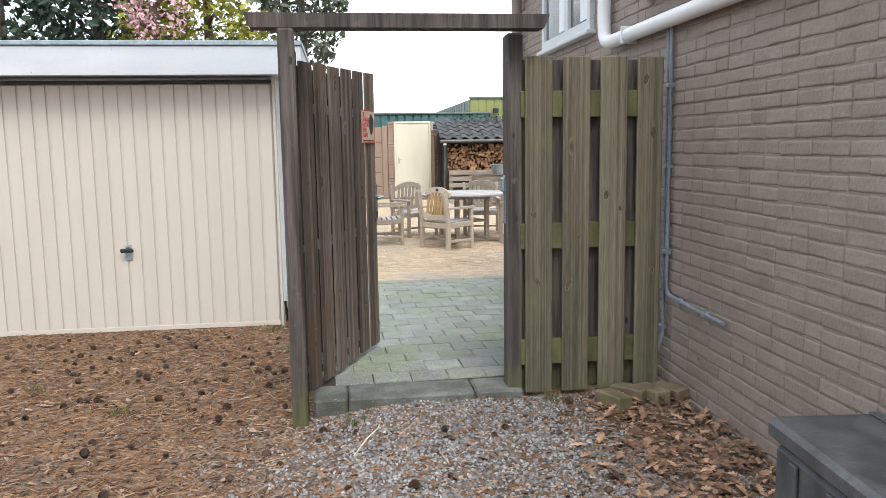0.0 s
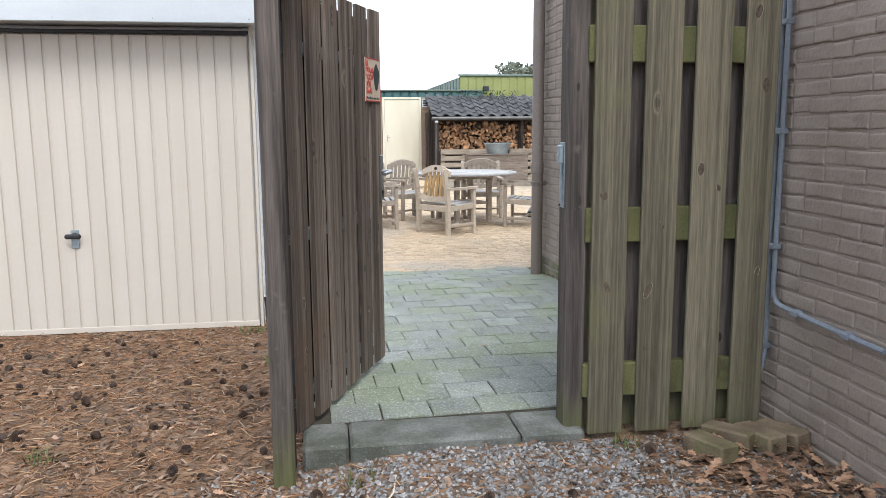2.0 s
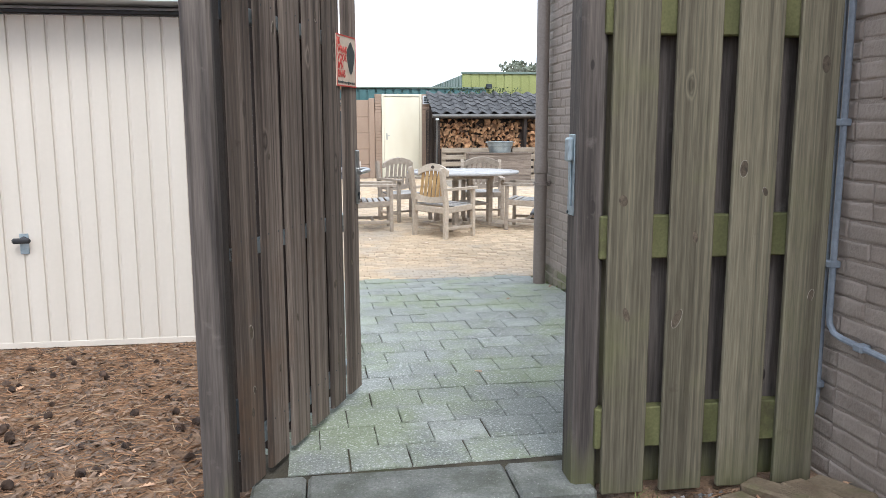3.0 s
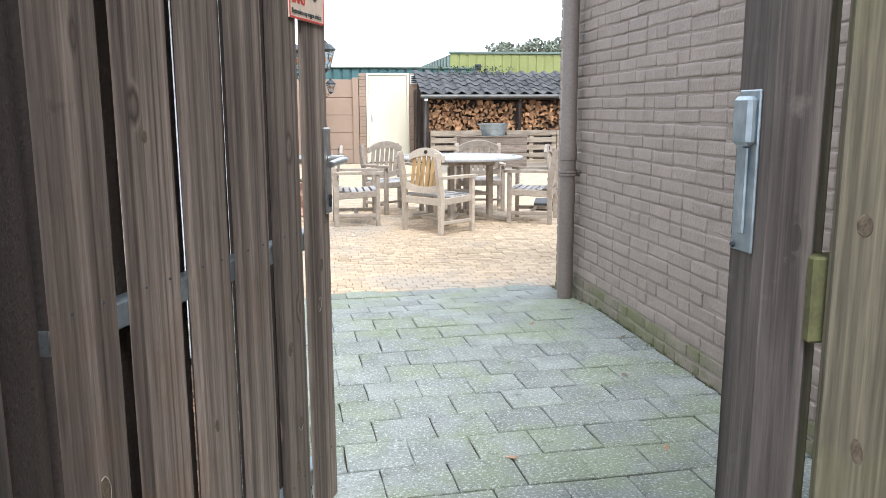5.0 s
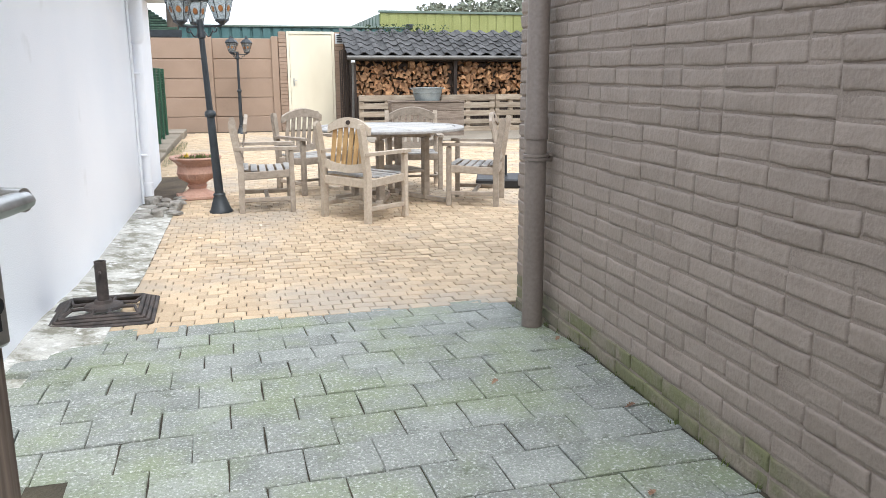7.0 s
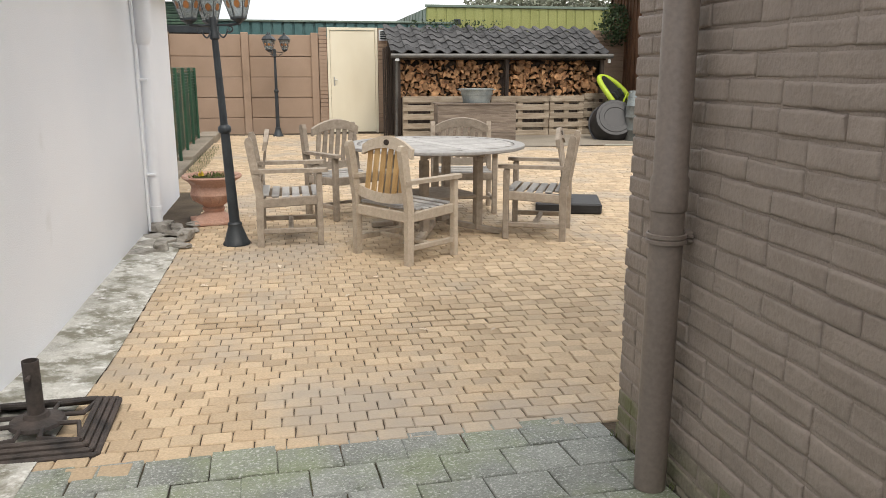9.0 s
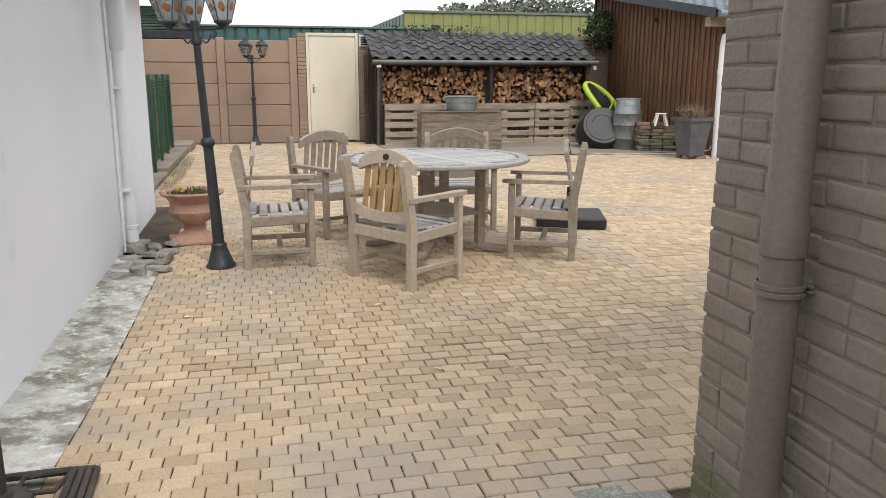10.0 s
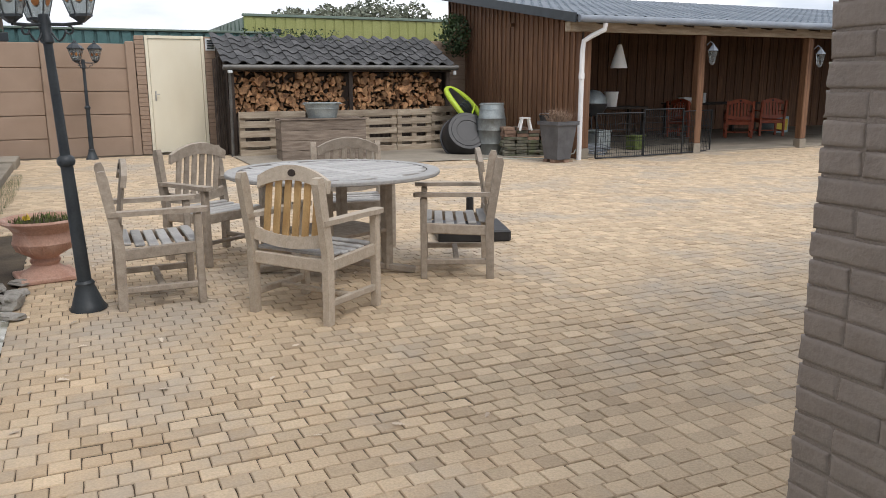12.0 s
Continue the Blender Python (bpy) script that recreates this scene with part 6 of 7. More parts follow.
PEBBLE = mat("gravel_pebble", (0.10, 0.096, 0.092), (0.38, 0.365, 0.35), 0.85, scale=(30, 30, 30), fine=150, bump=0.2, rand=0.45)
s = Shape()
for x, y, z, rng in strewn(16000, (-1.3, 1.72, 1.6, 4.0), 41, lambda x, y, r: free(x, y) and r.random() < gravel_part(x, y)):
    a, b, c = (rng.uniform(0.004, 0.0105) for _ in range(3))
    m = pose(x, y, z + 0.3 * c, rng.uniform(-25, 25), rng.uniform(-25, 25), rng.uniform(0, 360))
    s.add([(-a, -b * 0.8, 0), (a, -b, 0.1 * c), (a * 0.8, b, 0), (-a, b * 0.9, 0.1 * c), (0.2 * a, 0, c), (-0.4 * a, 0.2 * b, 0.9 * c), (0, 0, -c)], [(0, 1, 4), (1, 2, 4), (2, 5, 4), (2, 3, 5), (3, 0, 5), (0, 4, 5), (1, 0, 6), (2, 1, 6), (3, 2, 6), (0, 3, 6)], m)
tagged(part("gravel", s, PEBBLE), "grey gravel before the gate", "gravel", kind="stuff")

NEEDLE = mat("pine_needles", (0.11, 0.055, 0.028), (0.38, 0.22, 0.12), 0.85, scale=(20, 20, 20), bump=0, rand=0.45)
s = Shape()
for x, y, z, rng in strewn(26000, (-4.4, 1.5, 2.2, 6.84), 43, lambda x, y, r: free(x, y) and r.random() < 1.05 - 0.85 * gravel_part(x, y)):
    l, w = rng.uniform(0.02, 0.055), rng.uniform(0.0008, 0.0022)
    m = pose(x, y, z + rng.uniform(0.002, 0.01), 0, rng.uniform(-14, 14), rng.uniform(0, 360))
    s.add([(-l, -w, 0), (l, -w * 0.4, 0.002), (l, w * 0.4, 0.002), (-l, w, 0), (0, 0, 0.006)], [(0, 1, 4), (1, 2, 4), (2, 3, 4), (3, 0, 4)], m)
tagged(part("pine_needles", s, NEEDLE), "brown pine needles over the soil", "needles", kind="stuff")

STRAW = mat("pale_straw", (0.26, 0.17, 0.10), (0.46, 0.34, 0.22), 0.85, scale=(20, 20, 20), bump=0, rand=0.3)
s = Shape()
for x, y, z, rng in strewn(1700, (-4.4, 1.5, 2.2, 6.84), 44, lambda x, y, r: free(x, y) and r.random() < 1.05 - 0.7 * gravel_part(x, y) + 0.5 * noise.noise((x * 3, y * 3, 2))):
    l, w = rng.uniform(0.015, 0.06), rng.uniform(0.001, 0.0025)
    m = pose(x, y, z + rng.uniform(0.006, 0.014), 0, rng.uniform(-12, 12), rng.uniform(0, 360))
    s.add([(-l, -w, 0), (l, -w * 0.4, 0.002), (l, w * 0.4, 0.002), (-l, w, 0), (0, 0, 0.006)], [(0, 1, 4), (1, 2, 4), (2, 3, 4), (3, 0, 4)], m)
tagged(part("dry_straw", s, STRAW), "pale dry straw strewn over the litter", "straw", kind="stuff")
CHIP = mat("bark_litter", (0.05, 0.034, 0.025), (0.30, 0.20, 0.135), 0.9, scale=(15, 15, 15), bump=0.2, rand=0.45)
s = Shape()
for x, y, z, rng in strewn(11000, (-4.4, 1.7, 2.2, 6.84), 47, lambda x, y, r: free(x, y) and r.random() < 1.0 - 0.75 * gravel_part(x, y)):
    a, b = rng.uniform(0.006, 0.03), rng.uniform(0.004, 0.014)
    m = pose(x, y, z + 0.006, rng.uniform(-30, 30), rng.uniform(-30, 30), rng.uniform(0, 360))
    s.add([(-a, -b, 0), (a, -b * 0.6, 0.002), (a * 0.9, b, 0), (-a * 0.7, b * 0.8, 0.003), (0, 0, 0.006)], [(0, 1, 4), (1, 2, 4), (2, 3, 4), (3, 0, 4)], m)
tagged(part("bark_litter", s, CHIP), "dark bark chips and crumbs in the litter", "litter", kind="stuff")

LEAFBROWN = mat("fallen_oak_leaf", (0.15, 0.075, 0.045), (0.43, 0.27, 0.165), 0.75, scale=(14, 14, 14), fine=90, bump=0.2, rand=0.5)
def oak_leaf(s, m, l, rng):
    """A lobed leaf with a raised midrib and curled rim."""
    lobes = [(0, 0.02), (0.12, 0.10), (0.2, 0.05), (0.34, 0.22), (0.44, 0.11), (0.6, 0.28), (0.68, 0.13), (0.82, 0.2), (0.9, 0.09), (1.0, 0.0)]
    curl = rng.uniform(0.1, 0.5)
    vs = [(l * u, 0, l * 0.12 * math.sin(math.pi * u) * curl) for u, w in lobes]
    n = len(vs)
    for sg in (-1, 1):
        vs += [(l * u, sg * l * w, l * (curl * (w * 1.2) ** 1.2 + rng.uniform(-0.02, 0.03))) for u, w in lobes]
    fs = []
    for i in range(n - 1):
        fs += [(i, i + 1, n + i + 1, n + i), (i + 1, i, 2 * n + i, 2 * n + i + 1)]
    s.add(vs, fs, m)


s = Shape()
for x, y, z, rng in strewn(520, (0.85, 1.71, 2.3, 3.86), 53, lambda x, y, r: free(x, y) and r.random() < ease(0.9, 1.5, x + 0.25 * (y - 3.2) * -1)):
    oak_leaf(s, pose(x, y, z + rng.uniform(0.006, 0.04), rng.uniform(-25, 25), rng.uniform(-20, 20), rng.uniform(0, 360)), rng.uniform(0.04, 0.09), rng)
for x, y, z, rng in strewn(150, (-4.2, 1.0, 2.4, 6.6), 59, lambda x, y, r: free(x, y)):
    oak_leaf(s, pose(x, y, z + 0.01, rng.uniform(-25, 25), rng.uniform(-20, 20), rng.uniform(0, 360)), rng.uniform(0.035, 0.075), rng)
tagged(part("fallen_leaves", s, LEAFBROWN), "brown curled oak leaves drifted against the wall", "leaves", kind="stuff")
PALELEAF = mat("pale_dry_leaf", (0.45, 0.36, 0.27), (0.62, 0.55, 0.45), 0.8, bump=0.1, rand=0.3)
s = Shape()
rng = random.Random(61)
for _ in range(90):
    x, y = rng.gauss(0.75, 0.75), rng.gauss(11.5, 1.1)
    if x > -0.2:
        oak_leaf(s, pose(x, y, floor_z(y) + 0.006, rng.uniform(-10, 10), rng.uniform(-10, 10), rng.uniform(0, 360)), rng.uniform(0.025, 0.06), rng)
for _ in range(60):
    x, y = rng.uniform(-0.6, 3), rng.uniform(14, 21.5)
    oak_leaf(s, pose(x, y, floor_z(y) + 0.006, rng.uniform(-10, 10), rng.uniform(-10, 10), rng.uniform(0, 360)), rng.uniform(0.03, 0.07), rng)
tagged(part("dry_leaves", s, PALELEAF), "pale dry leaves on the yard pavers", "leaves", kind="stuff")
s = Shape()
for x, y in ((1.28, 5.15), (1.45, 5.9), (0.75, 5.2), (1.62, 6.4), (1.25, 6.7), (1.66, 7.1)):
    oak_leaf(s, pose(x, y, floor_z(y) + 0.005, 5, -6, x * 900), 0.045, rng)
tagged(part("strewn_leaves", s, LEAFBROWN), "a few reddish leaves on the passage tiles", "leaves", kind="stuff")

CONE = mat("pine_cone_scales", (0.035, 0.022, 0.016), (0.11, 0.07, 0.048), 0.8, scale=(40, 40, 40), bump=0.2, rand=0.25)
vs, fs = [], []
for j in range(11):
    u = j / 10
    r = 0.019 * math.sin(math.pi * (0.12 + 0.84 * u)) ** 0.8
    for i in range(12):
        a = 2 * math.pi * i / 12
        k = r * (1.28 if (i + j) % 2 else 0.72)
        vs.append((k * math.cos(a), k * math.sin(a), 0.048 * u + (0.003 if (i + j) % 2 else 0)))
for j in range(10):
    for i in range(12):
        fs.append((j * 12 + i, j * 12 + (i + 1) % 12, (j + 1) * 12 + (i + 1) % 12, (j + 1) * 12 + i))
cone_mesh = Shape().add(vs, fs + [tuple(range(12))[::-1], tuple(range(120, 132))]).mesh("pine_cone", CONE)
for x, y, z, rng in strewn(300, (-3.6, 1.3, 2.3, 6.5), 67, lambda x, y, r: free(x, y) and r.random() < (0.75 if x < -0.2 else 0.3) + 0.6 * noise.noise((x * 2.4, y * 2.4, 9))):
    ob = new("pine_cone", cone_mesh)
    sc = rng.uniform(0.45, 0.98)
    ob.matrix_basis = pose(x, y, z + 0.016 * sc, rng.uniform(60, 110), 0, rng.uniform(0, 360)) @ Matrix.Diagonal((sc, sc, sc, 1))
    tagged(ob, "dark open pine cone lying in the litter", "pine cone", "pine cones before the gate")
TWIG = mat("dry_twig", (0.22, 0.15, 0.10), (0.42, 0.33, 0.24), 0.85, scale=(20, 20, 20), bump=0.2, rand=0.3)
for x, y, z, rng in strewn(22, (-3.2, 0.9, 2.6, 6.0), 71, lambda x, y, r: free(x, y) and free(x + 0.25, y + 0.25)):
    a, l, c = rng.uniform(0, 6.28), rng.uniform(0.1, 0.3), rng.uniform(-0.05, 0.05)
    pts = [(x + math.cos(a) * l * q / 5 + c * math.sin(q), y + math.sin(a) * l * q / 5, lie(x + math.cos(a) * l * q / 5, y + math.sin(a) * l * q / 5) + 0.008) for q in range(6)]
    if all(free(p[0], p[1]) for p in pts):
        tagged(part("twig", Shape().tube(pts, [0.003, 0.003, 0.0028, 0.0025, 0.002, 0.0015], 5), TWIG), "thin dry twig on the ground", "twig", "twigs before the gate")
tagged(part("twig", Shape().tube([(0.01, 3.32, lie(0.01, 3.32) + 0.008), (0.07, 3.5, lie(0.07, 3.5) + 0.012), (0.13, 3.62, lie(0.13, 3.62) + 0.01), (0.15, 3.75, lie(0.15, 3.75) + 0.008)], [0.004, 0.004, 0.003, 0.002], 6), PALELEAF), "pale dry stick on the gravel", "twig", "twigs before the gate")
s = Shape()
for cx_, cy_, n, r in ((-2.75, 5.9, 90, 0.12), (-1.9, 4.9, 30, 0.07), (-2.4, 4.1, 40, 0.08), (-1.25, 4.3, 30, 0.07), (-0.35, 5.6, 70, 0.1), (0.02, 3.75, 20, 0.05), (-0.62, 6.6, 60, 0.1), (1.05, 3.85, 26, 0.06)):
    q = blades(n, r, 0.07, 0.003, int(n * 7 + r * 100), 1.3, (cx_, cy_, lie(cx_, cy_)))
    s.add(q.v, q.f)
tagged(part("grass_tufts", s, GRASS), "small green grass tufts in the litter", "grass", kind="stuff")
s = Shape()
for k in range(26):
    y = 4.3 + 0.14 * k
    q = blades(9, 0.02, 0.022, 0.002, k, 1.2, (WALL_X - 0.012, y, floor_z(y)))
    s.add(q.v, q.f)
tagged(part("joint_moss", s, MOSS), "moss along the foot of the brick wall", "moss", kind="stuff")

PAVBRICK = mat("mossy_paving_brick", (0.15, 0.11, 0.07), (0.27, 0.21, 0.14), 0.9, scale=(9, 9, 9), fine=90, bump=0.5, rand=0.2, blotch=[((0.13, 0.14, 0.05), 4.0, 0.52, 0.6)])
for k, (x, y, a) in enumerate(((1.33, 3.70, 108), (1.455, 3.79, 124), (1.555, 3.745, 103), (1.66, 3.77, 114))):
    ob = part("paving_brick", Shape().box(-0.1, 0.1, -0.046, 0.046, 0, 0.075, 0.008), PAVBRICK)
    ob.matrix_basis = pose(x, y, lie(x, y) - 0.004, 2 - k, 3, a)
    tagged(ob, "loose mossy paving brick by the fence panel", "brick", "loose bricks by the fence")

# Grey tone and broad blotches paint in the wet sheen; fine specks are wear.
CHEST = mat("weathered_sheen_plastic", (0.035, 0.037, 0.038), (0.085, 0.088, 0.09), 0.42, scale=(9, 9, 9), fine=120, bump=0.3, dist=0.003, detail=7, blotch=[((0.20, 0.205, 0.205), 3.0, 0.56, 0.6), ((0.32, 0.32, 0.31), 40.0, 0.66, 0.6)])
chest = thing("storage_chest", "black weathered plastic storage chest by the house wall", "chest", pose(1.03, 1.12, 0.0, 0, 0, -5))
part("body", Shape().box(0.015, 0.56, 0.015, 0.74, -0.02, 0.54, 0.02), CHEST, chest)
part("lid", Shape().box(0, 0.575, 0, 0.755, 0.541, 0.60, 0.014), CHEST, chest)
for k in range(4):
    part("side_rib", Shape().box(0.004, 0.0145, 0.06 + 0.18 * k, 0.10 + 0.18 * k, 0.0, 0.52, 0.003), CHEST, chest)
part("lid_seam", Shape().box(0.27, 0.30, 0.01, 0.745, 0.6005, 0.606, 0.002), CHEST, chest)

# ---- trees behind the garage ----
BARK = mat("tree_bark", (0.06, 0.045, 0.035), (0.14, 0.11, 0.085), 0.9, scale=(12, 12, 3), bump=0.6)


def spray_tree(x, y, z0, h, r, material, label, seed, count, size, droop, name="conifer_tree", blossom=None):
    """A tapered trunk with limbs and a crown of many small sprays."""
    rng = random.Random(seed)
    ob = thing(name, label, "tree", pose(x, y, -0.3))
    part("trunk", Shape().tube([(0, 0, 0), (0.05, 0.02, h * 0.4), (0, 0.03, h * 0.75), (0.02, 0, h)], [0.16, 0.12, 0.07, 0.015], 10), BARK, ob, smooth=True)
    for k in range(9):
        a, z = rng.uniform(0, 6.28), z0 + (h - z0) * k / 10
        reach = r * (1 - 0.6 * k / 9)
        part("limb", Shape().tube([(0, 0, z), (0.5 * reach * math.cos(a), 0.5 * reach * math.sin(a), z + 0.12), (0.95 * reach * math.cos(a), 0.95 * reach * math.sin(a), z - 0.1 * droop)], [0.05, 0.03, 0.01], 6), BARK, ob)

    def inside(p, q):
        u = (p.z - z0) / (h - z0)
        d = math.hypot(p.x, p.y)
        lim = r * (min(1.0, 0.55 + 1.6 * u) if u < 0.3 else (1.05 - 0.75 * (u - 0.3) / 0.7)) * (0.8 + 0.5 * noise.noise(p * 1.7 + Vector((seed, 0, 0))))
        return d < lim and d > lim * 0.35 and noise.noise(p * 2.6) > -0.32
    part("crown", leaf_cloud(count, (-r * 1.3, r * 1.3, -r * 1.3, r * 1.3, z0, h), size, seed, inside, droop), material, ob)
    if blossom:
        part("blossom", leaf_cloud(1700, (-r, r, -r, r, z0, h), 0.09, seed + 1, lambda p, q: inside(p, q) and noise.noise(p * 2.2) > 0.02), blossom, ob)
    return ob


DARKCON = mat("dark_conifer_sprays", (0.018, 0.035, 0.022), (0.05, 0.08, 0.05), 0.7, scale=(3, 3, 3), bump=0, rand=0.4)
BLUECON = mat("blue_green_sprays", (0.07, 0.10, 0.065), (0.16, 0.19, 0.12), 0.7, scale=(3, 3, 3), bump=0, rand=0.4)
GOLDCON = mat("golden_sprays", (0.14, 0.17, 0.02), (0.34, 0.33, 0.05), 0.7, scale=(3, 3, 3), bump=0, rand=0.4)
PINK = mat("pink_blossom", (0.62, 0.34, 0.40), (0.78, 0.55, 0.60), 0.7, bump=0, rand=0.25)
spray_tree(-1.1, 24.6, 4.0, 10.5, 1.75, BLUECON, "tall drooping blue-green spruce behind the garden wall", 81, 5200, 0.26, 0.9)
spray_tree(-2.55, 16.2, 2.6, 6.2, 1.5, GOLDCON, "golden-green conifer behind the garage", 82, 6500, 0.15, 0.5)
spray_tree(-3.55, 16.0, 2.6, 5.4, 0.9, GOLDCON, "low golden conifer behind the garage", 86, 2600, 0.15, 0.4)
spray_tree(-4.75, 16.6, 2.4, 7.5, 1.3, DARKCON, "dark conifer behind the garage", 83, 4600, 0.2, 0.6)
spray_tree(-6.3, 16.0, 2.2, 6.0, 1.3, DARKCON, "dark evergreen behind the garage", 84, 3800, 0.18, 0.2)
spray_tree(-3.3, 15.0, 3.6, 5.6, 0.8, PINK, "pink flowering magnolia behind the garage", 85, 500, 0.09, 0.0, "magnolia_tree", PINK)

# ---- bricks, tiles, pavers ----
random.seed(11)


def piece_data(w, d, h, rim, rough_edge, fx, fy):
    """Corners and faces of a piece w by d with its top at z = 0: a slightly uneven top, a worn rim, sides down to -h. fx, fy: where the top is divided."""
    nx, ny = len(fx) - 1, len(fy) - 1
    vs = []
    for j in range(ny + 1):
        for i in range(nx + 1):
            x = w * fx[i] + (rim if i == 0 else -rim if i == nx else 0) + random.uniform(-1, 1) * rough_edge
            y = d * fy[j] + (rim if j == 0 else -rim if j == ny else 0) + random.uniform(-1, 1) * rough_edge
            vs.append((x, y, random.uniform(-1, 1) * rough_edge * 0.5))
    fs = [(j * (nx + 1) + i, j * (nx + 1) + i + 1, (j + 1) * (nx + 1) + i + 1, (j + 1) * (nx + 1) + i) for j in range(ny) for i in range(nx)]
    ring = [i for i in range(nx + 1)] + [(j + 1) * (nx + 1) - 1 for j in range(1, ny + 1)] + [ny * (nx + 1) + i for i in range(nx - 1, -1, -1)] + [j * (nx + 1) for j in range(ny - 1, 0, -1)]
    n, k = len(ring), len(vs)
    for q in ring:
        x, y, z = vs[q]
        vs.append((x + (x - w / 2) / (w / 2) * rim, y + (y - d / 2) / (d / 2) * rim, -rim))
    m = len(vs)
    vs += [(vs[k + i][0], vs[k + i][1], -h) for i in range(n)]
    for lo, hi in ((ring, range(k, k + n)), (range(k, k + n), range(m, m + n))):
        fs += [(lo[(i + 1) % n], lo[i], hi[i], hi[(i + 1) % n]) for i in range(n)]
    return vs, fs


def piece_mesh(name, w, d, h, material, rim, rough_edge, fx=(0, 0.25, 0.5, 0.75, 1), fy=(0, 0.5, 1), rounded=False):
    me = Shape().add(*piece_data(w, d, h, rim, rough_edge, fx, fy)).mesh(name, material)
    if rounded:
        me.polygons.foreach_set("use_smooth", [True] * len(me.polygons))
    return me


# house wall: stretchers with headers strewn in, one course 62.5 mm, thickly painted so that the joints are shallow
ON_WALL = Matrix(((0, 0, -1, 0), (1, 0, 0, 0), (0, 1, 0, 0), (0, 0, 0, 1)))   # length along y, height along z, face towards -x
LONG, SHORT, HIGH = 0.2165, 0.106, 0.0565
BX, BXS, BY = (0, 0.05, 0.35, 0.65, 0.95, 1), (0, 0.1, 0.9, 1), (0, 0.2, 0.8, 1)
CLAY = dict(rim=0.0045, rough_edge=0.0022)
long_bricks = [piece_mesh("brick", LONG, HIGH, 0.02, TAUPE, fx=BX, fy=BY, rounded=True, **CLAY) for _ in range(9)]
short_bricks = [piece_mesh("brick", SHORT, HIGH, 0.02, TAUPE, fx=BXS, fy=BY, rounded=True, **CLAY) for _ in range(5)]
long_data = [piece_data(LONG, HIGH, 0.02, fx=BX, fy=BY, **CLAY) for _ in range(12)]
short_data = [piece_data(SHORT, HIGH, 0.02, fx=BXS, fy=BY, **CLAY) for _ in range(6)]
count = 0
courses = {"brick_courses": ([], []), "algae_courses": ([], [])}
for r in range(60):
    z = -0.17 + 0.0625 * r
    y = CORNER_Y
    if r % 2:
        y -= 0.11
        row = [(CORNER_Y - 0.106, CORNER_Y)]
    else:
        row = []
    while y > -1.2:
        w = SHORT if random.random() < 0.2 else LONG
        row.append((y - w, y))
        y -= w + 0.0045
    for a, b in row:
        is_long = b - a > 0.15
        m = Matrix.Translation((WALL_X + random.uniform(-0.003, 0.002), a + random.uniform(-0.002, 0.002), z + random.uniform(-0.0025, 0.0025))) @ ON_WALL @ pose(0, 0, 0, random.uniform(-2.2, 2.2), random.uniform(-0.6, 0.6), random.uniform(-0.6, 0.6))
        if b > CORNER_Y - 2.05 and 0.1 < z < 1.5 and count < 300:
            ob = new("brick", random.choice(long_bricks if is_long else short_bricks))
            ob.parent = house
            ob.matrix_basis = m
            count += 1
        else:
            vs, fs = random.choice(long_data if is_long else short_data)
            v, f = courses["algae_courses" if z < 0.1 and a > GATE_Y + 0.2 else "brick_courses"]
            k = len(v)
            v += [tuple(m @ Vector(p)) for p in vs]
            f += [tuple(i + k for i in q) for q in fs]
for name, material, label in (("brick_courses", TAUPE, "further courses of taupe painted brick"), ("algae_courses", ALGAEBRICK, "lowest courses, green with algae")):
    ob = joined(name, np.array(courses[name][0]), np.array(courses[name][1]), material, house, label)
    ob.data.polygons.foreach_set("use_smooth", [True] * len(ob.data.polygons))

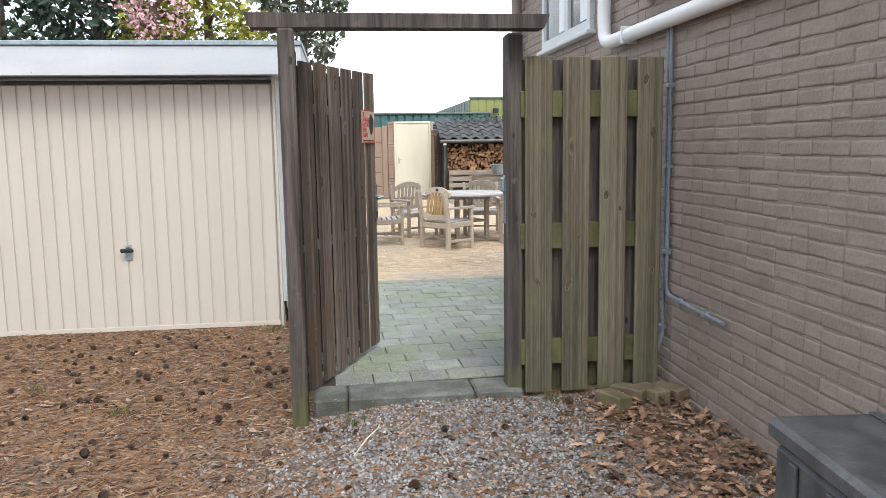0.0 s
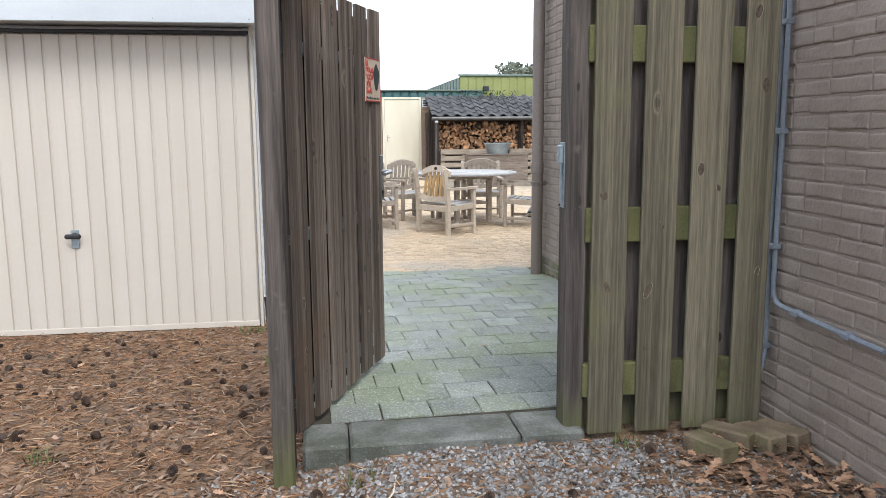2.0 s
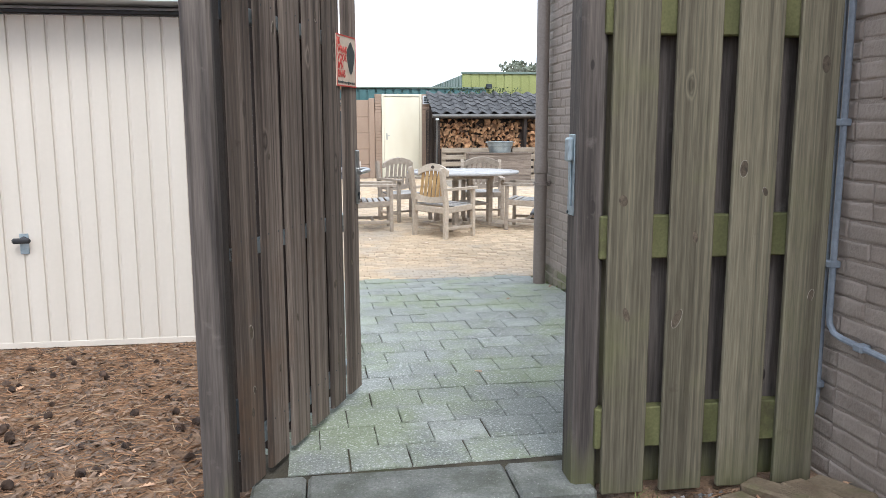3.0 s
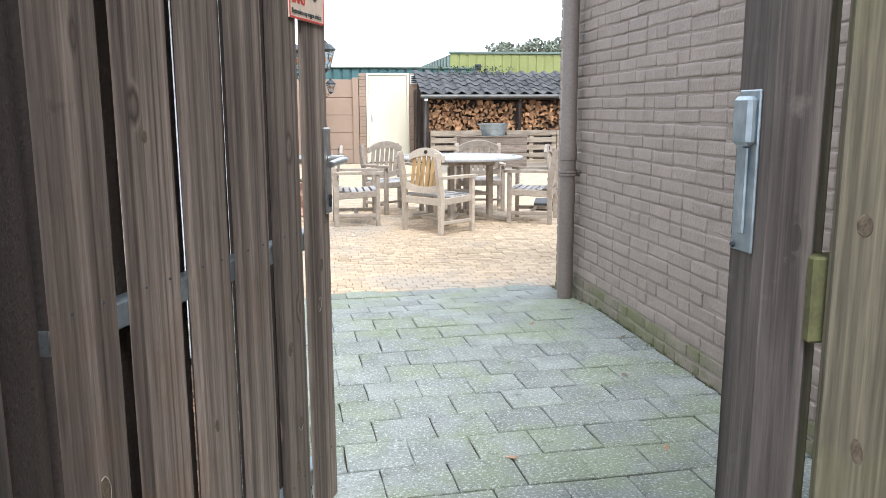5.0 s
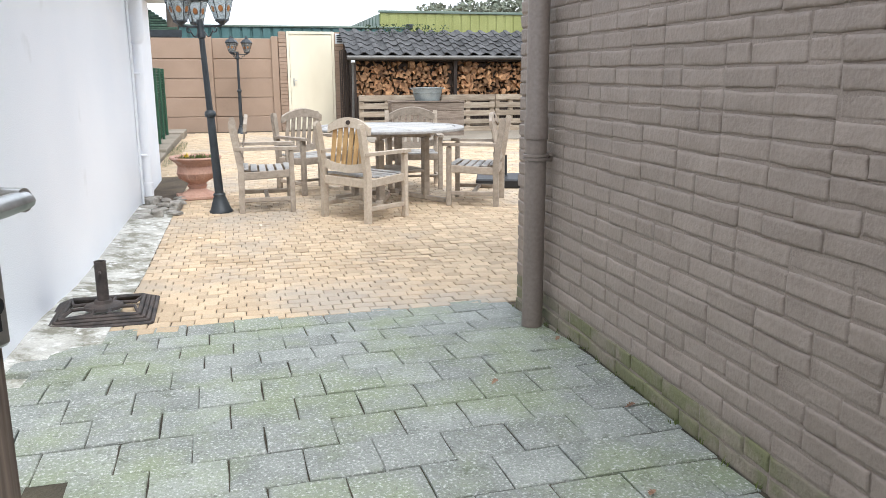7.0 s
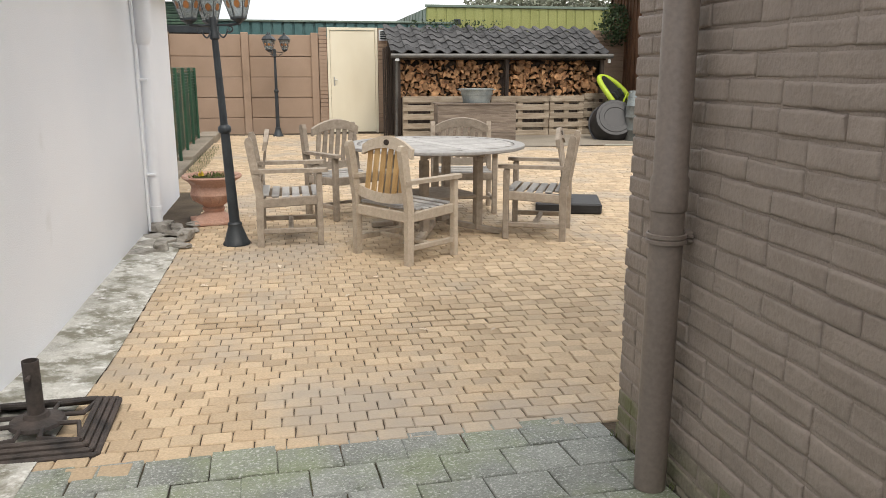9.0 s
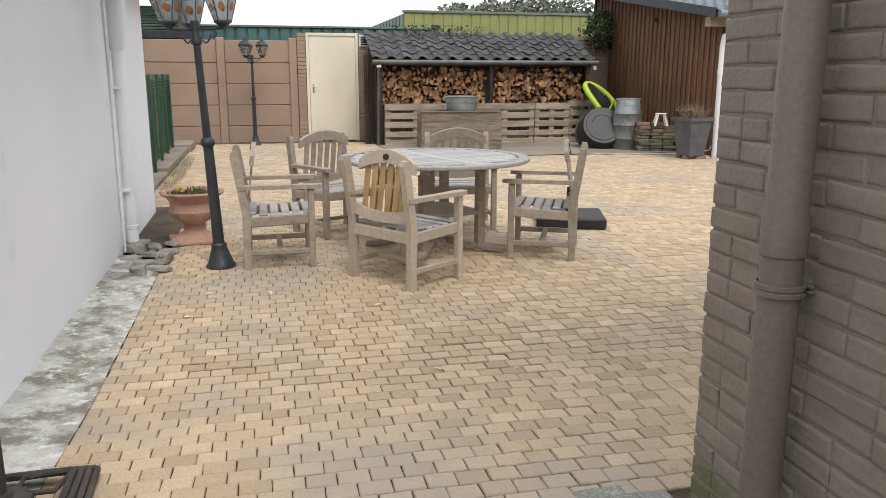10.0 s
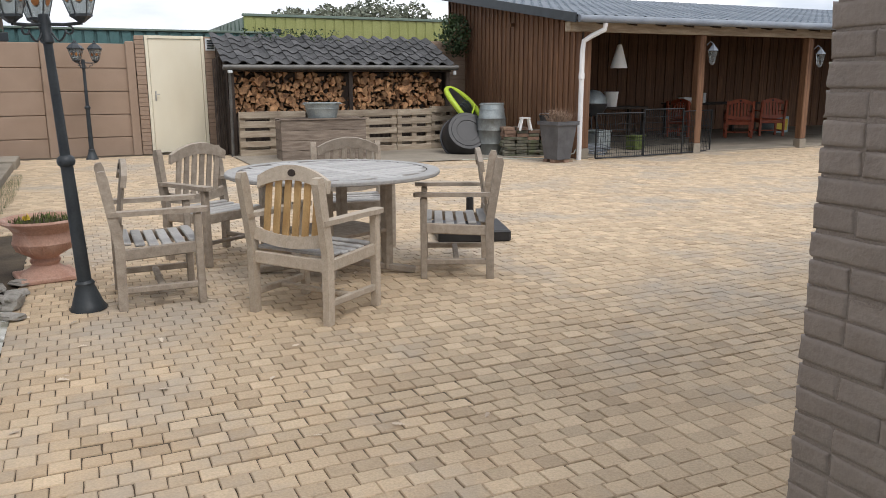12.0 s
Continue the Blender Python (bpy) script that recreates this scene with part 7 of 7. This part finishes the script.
# passage tiles
TW, TD = 0.213, 0.197
tile_meshes = [piece_mesh("tile", TW - 0.004, TD - 0.0065, 0.03, TILE, 0.0032, 0.0022, (0, 0.04, 0.5, 0.96, 1), (0, 0.04, 0.5, 0.96, 1)) for _ in range(9)]
turn = pose(0, 0, 0, 0, 0, 2.2)
row = 0
y = GATE_Y + 0.245
while row < 19:
    x = -0.50 - (TW / 2 if row % 2 else 0)
    while x < WALL_X - 0.01:
        w = min(TW, WALL_X - 0.004 - x)
        if w > 0.03 and x > (-0.19 if y < 6.3 else -0.6):
            yy = y + (x + 0.5) * 0.038
            slope = math.degrees(math.atan2(floor_z(yy + TD) - floor_z(yy), TD))
            ob = new("tile", random.choice(tile_meshes))
            ob.parent = passage
            ob.matrix_basis = pose(x, yy, floor_z(yy) + random.uniform(-0.003, 0.003), slope + random.uniform(-0.5, 0.5), random.uniform(-0.5, 0.5), 2.2 + random.uniform(-0.6, 0.6)) @ Matrix.Diagonal((w / TW, 1, 1, 1))
        x += TW
    row += 1
    y += TD

# yard pavers
PW, PD = 0.106, 0.0935
pav_meshes = [piece_mesh("paver", PW - 0.0038, PD - 0.007, 0.03, KLINKER, 0.004, 0.0014, (0, 0.5, 1), (0, 0.5, 1)) for _ in range(8)]
near, rest, count = [], [], 0
for r in range(150):
    y = EDGE_Y + 0.0 + PD * r
    left = -0.74 if y > 14.3 else -0.22
    x = left + 0.01 - random.uniform(0, 0.01) - (PW / 2 if r % 2 else 0)
    lim = min(25.0, 2.4 + 1.25 * (y - 6.6)) if y < 18.7 else 2.75
    bow = 0.02 * math.sin(r * 0.35)
    while x < lim:
        edge = EDGE_Y + (x + 0.5) * 0.038
        w = PW * random.uniform(0.93, 1.05)
        if y > edge - 0.02 and x + w > left:
            yy = y + 0.012 * noise.noise((x * 0.5, y * 0.5, 7))
            if 0.05 < x < 1.75 and y < 9.9 and count < 300:
                ob = new("paver", random.choice(pav_meshes))
                ob.parent = yard
                ob.matrix_basis = pose(x, yy, floor_z(yy) + random.uniform(-0.002, 0.0025), random.uniform(-0.9, 0.9) - 2.2, random.uniform(-0.9, 0.9), random.uniform(-0.8, 0.8)) @ Matrix.Diagonal((w / PW, 1, 1, 1))
                count += 1
            else:
                rest.append((max(x, left), x + w - 0.0038, yy, yy + PD - 0.007 + random.uniform(-0.002, 0.0005), floor_z(yy) + random.uniform(-0.002, 0.0025)))
        x += w
v, f = frusta(rest, 0.02, 0.004)
v[:, :2] += np.random.uniform(-0.001, 0.001, (len(v), 2))
v[:, 2] += np.random.uniform(-0.0012, 0.0012, len(v))
joined("paver_field", v, f, KLINKER, yard, "further rows of yellow tumbled pavers")
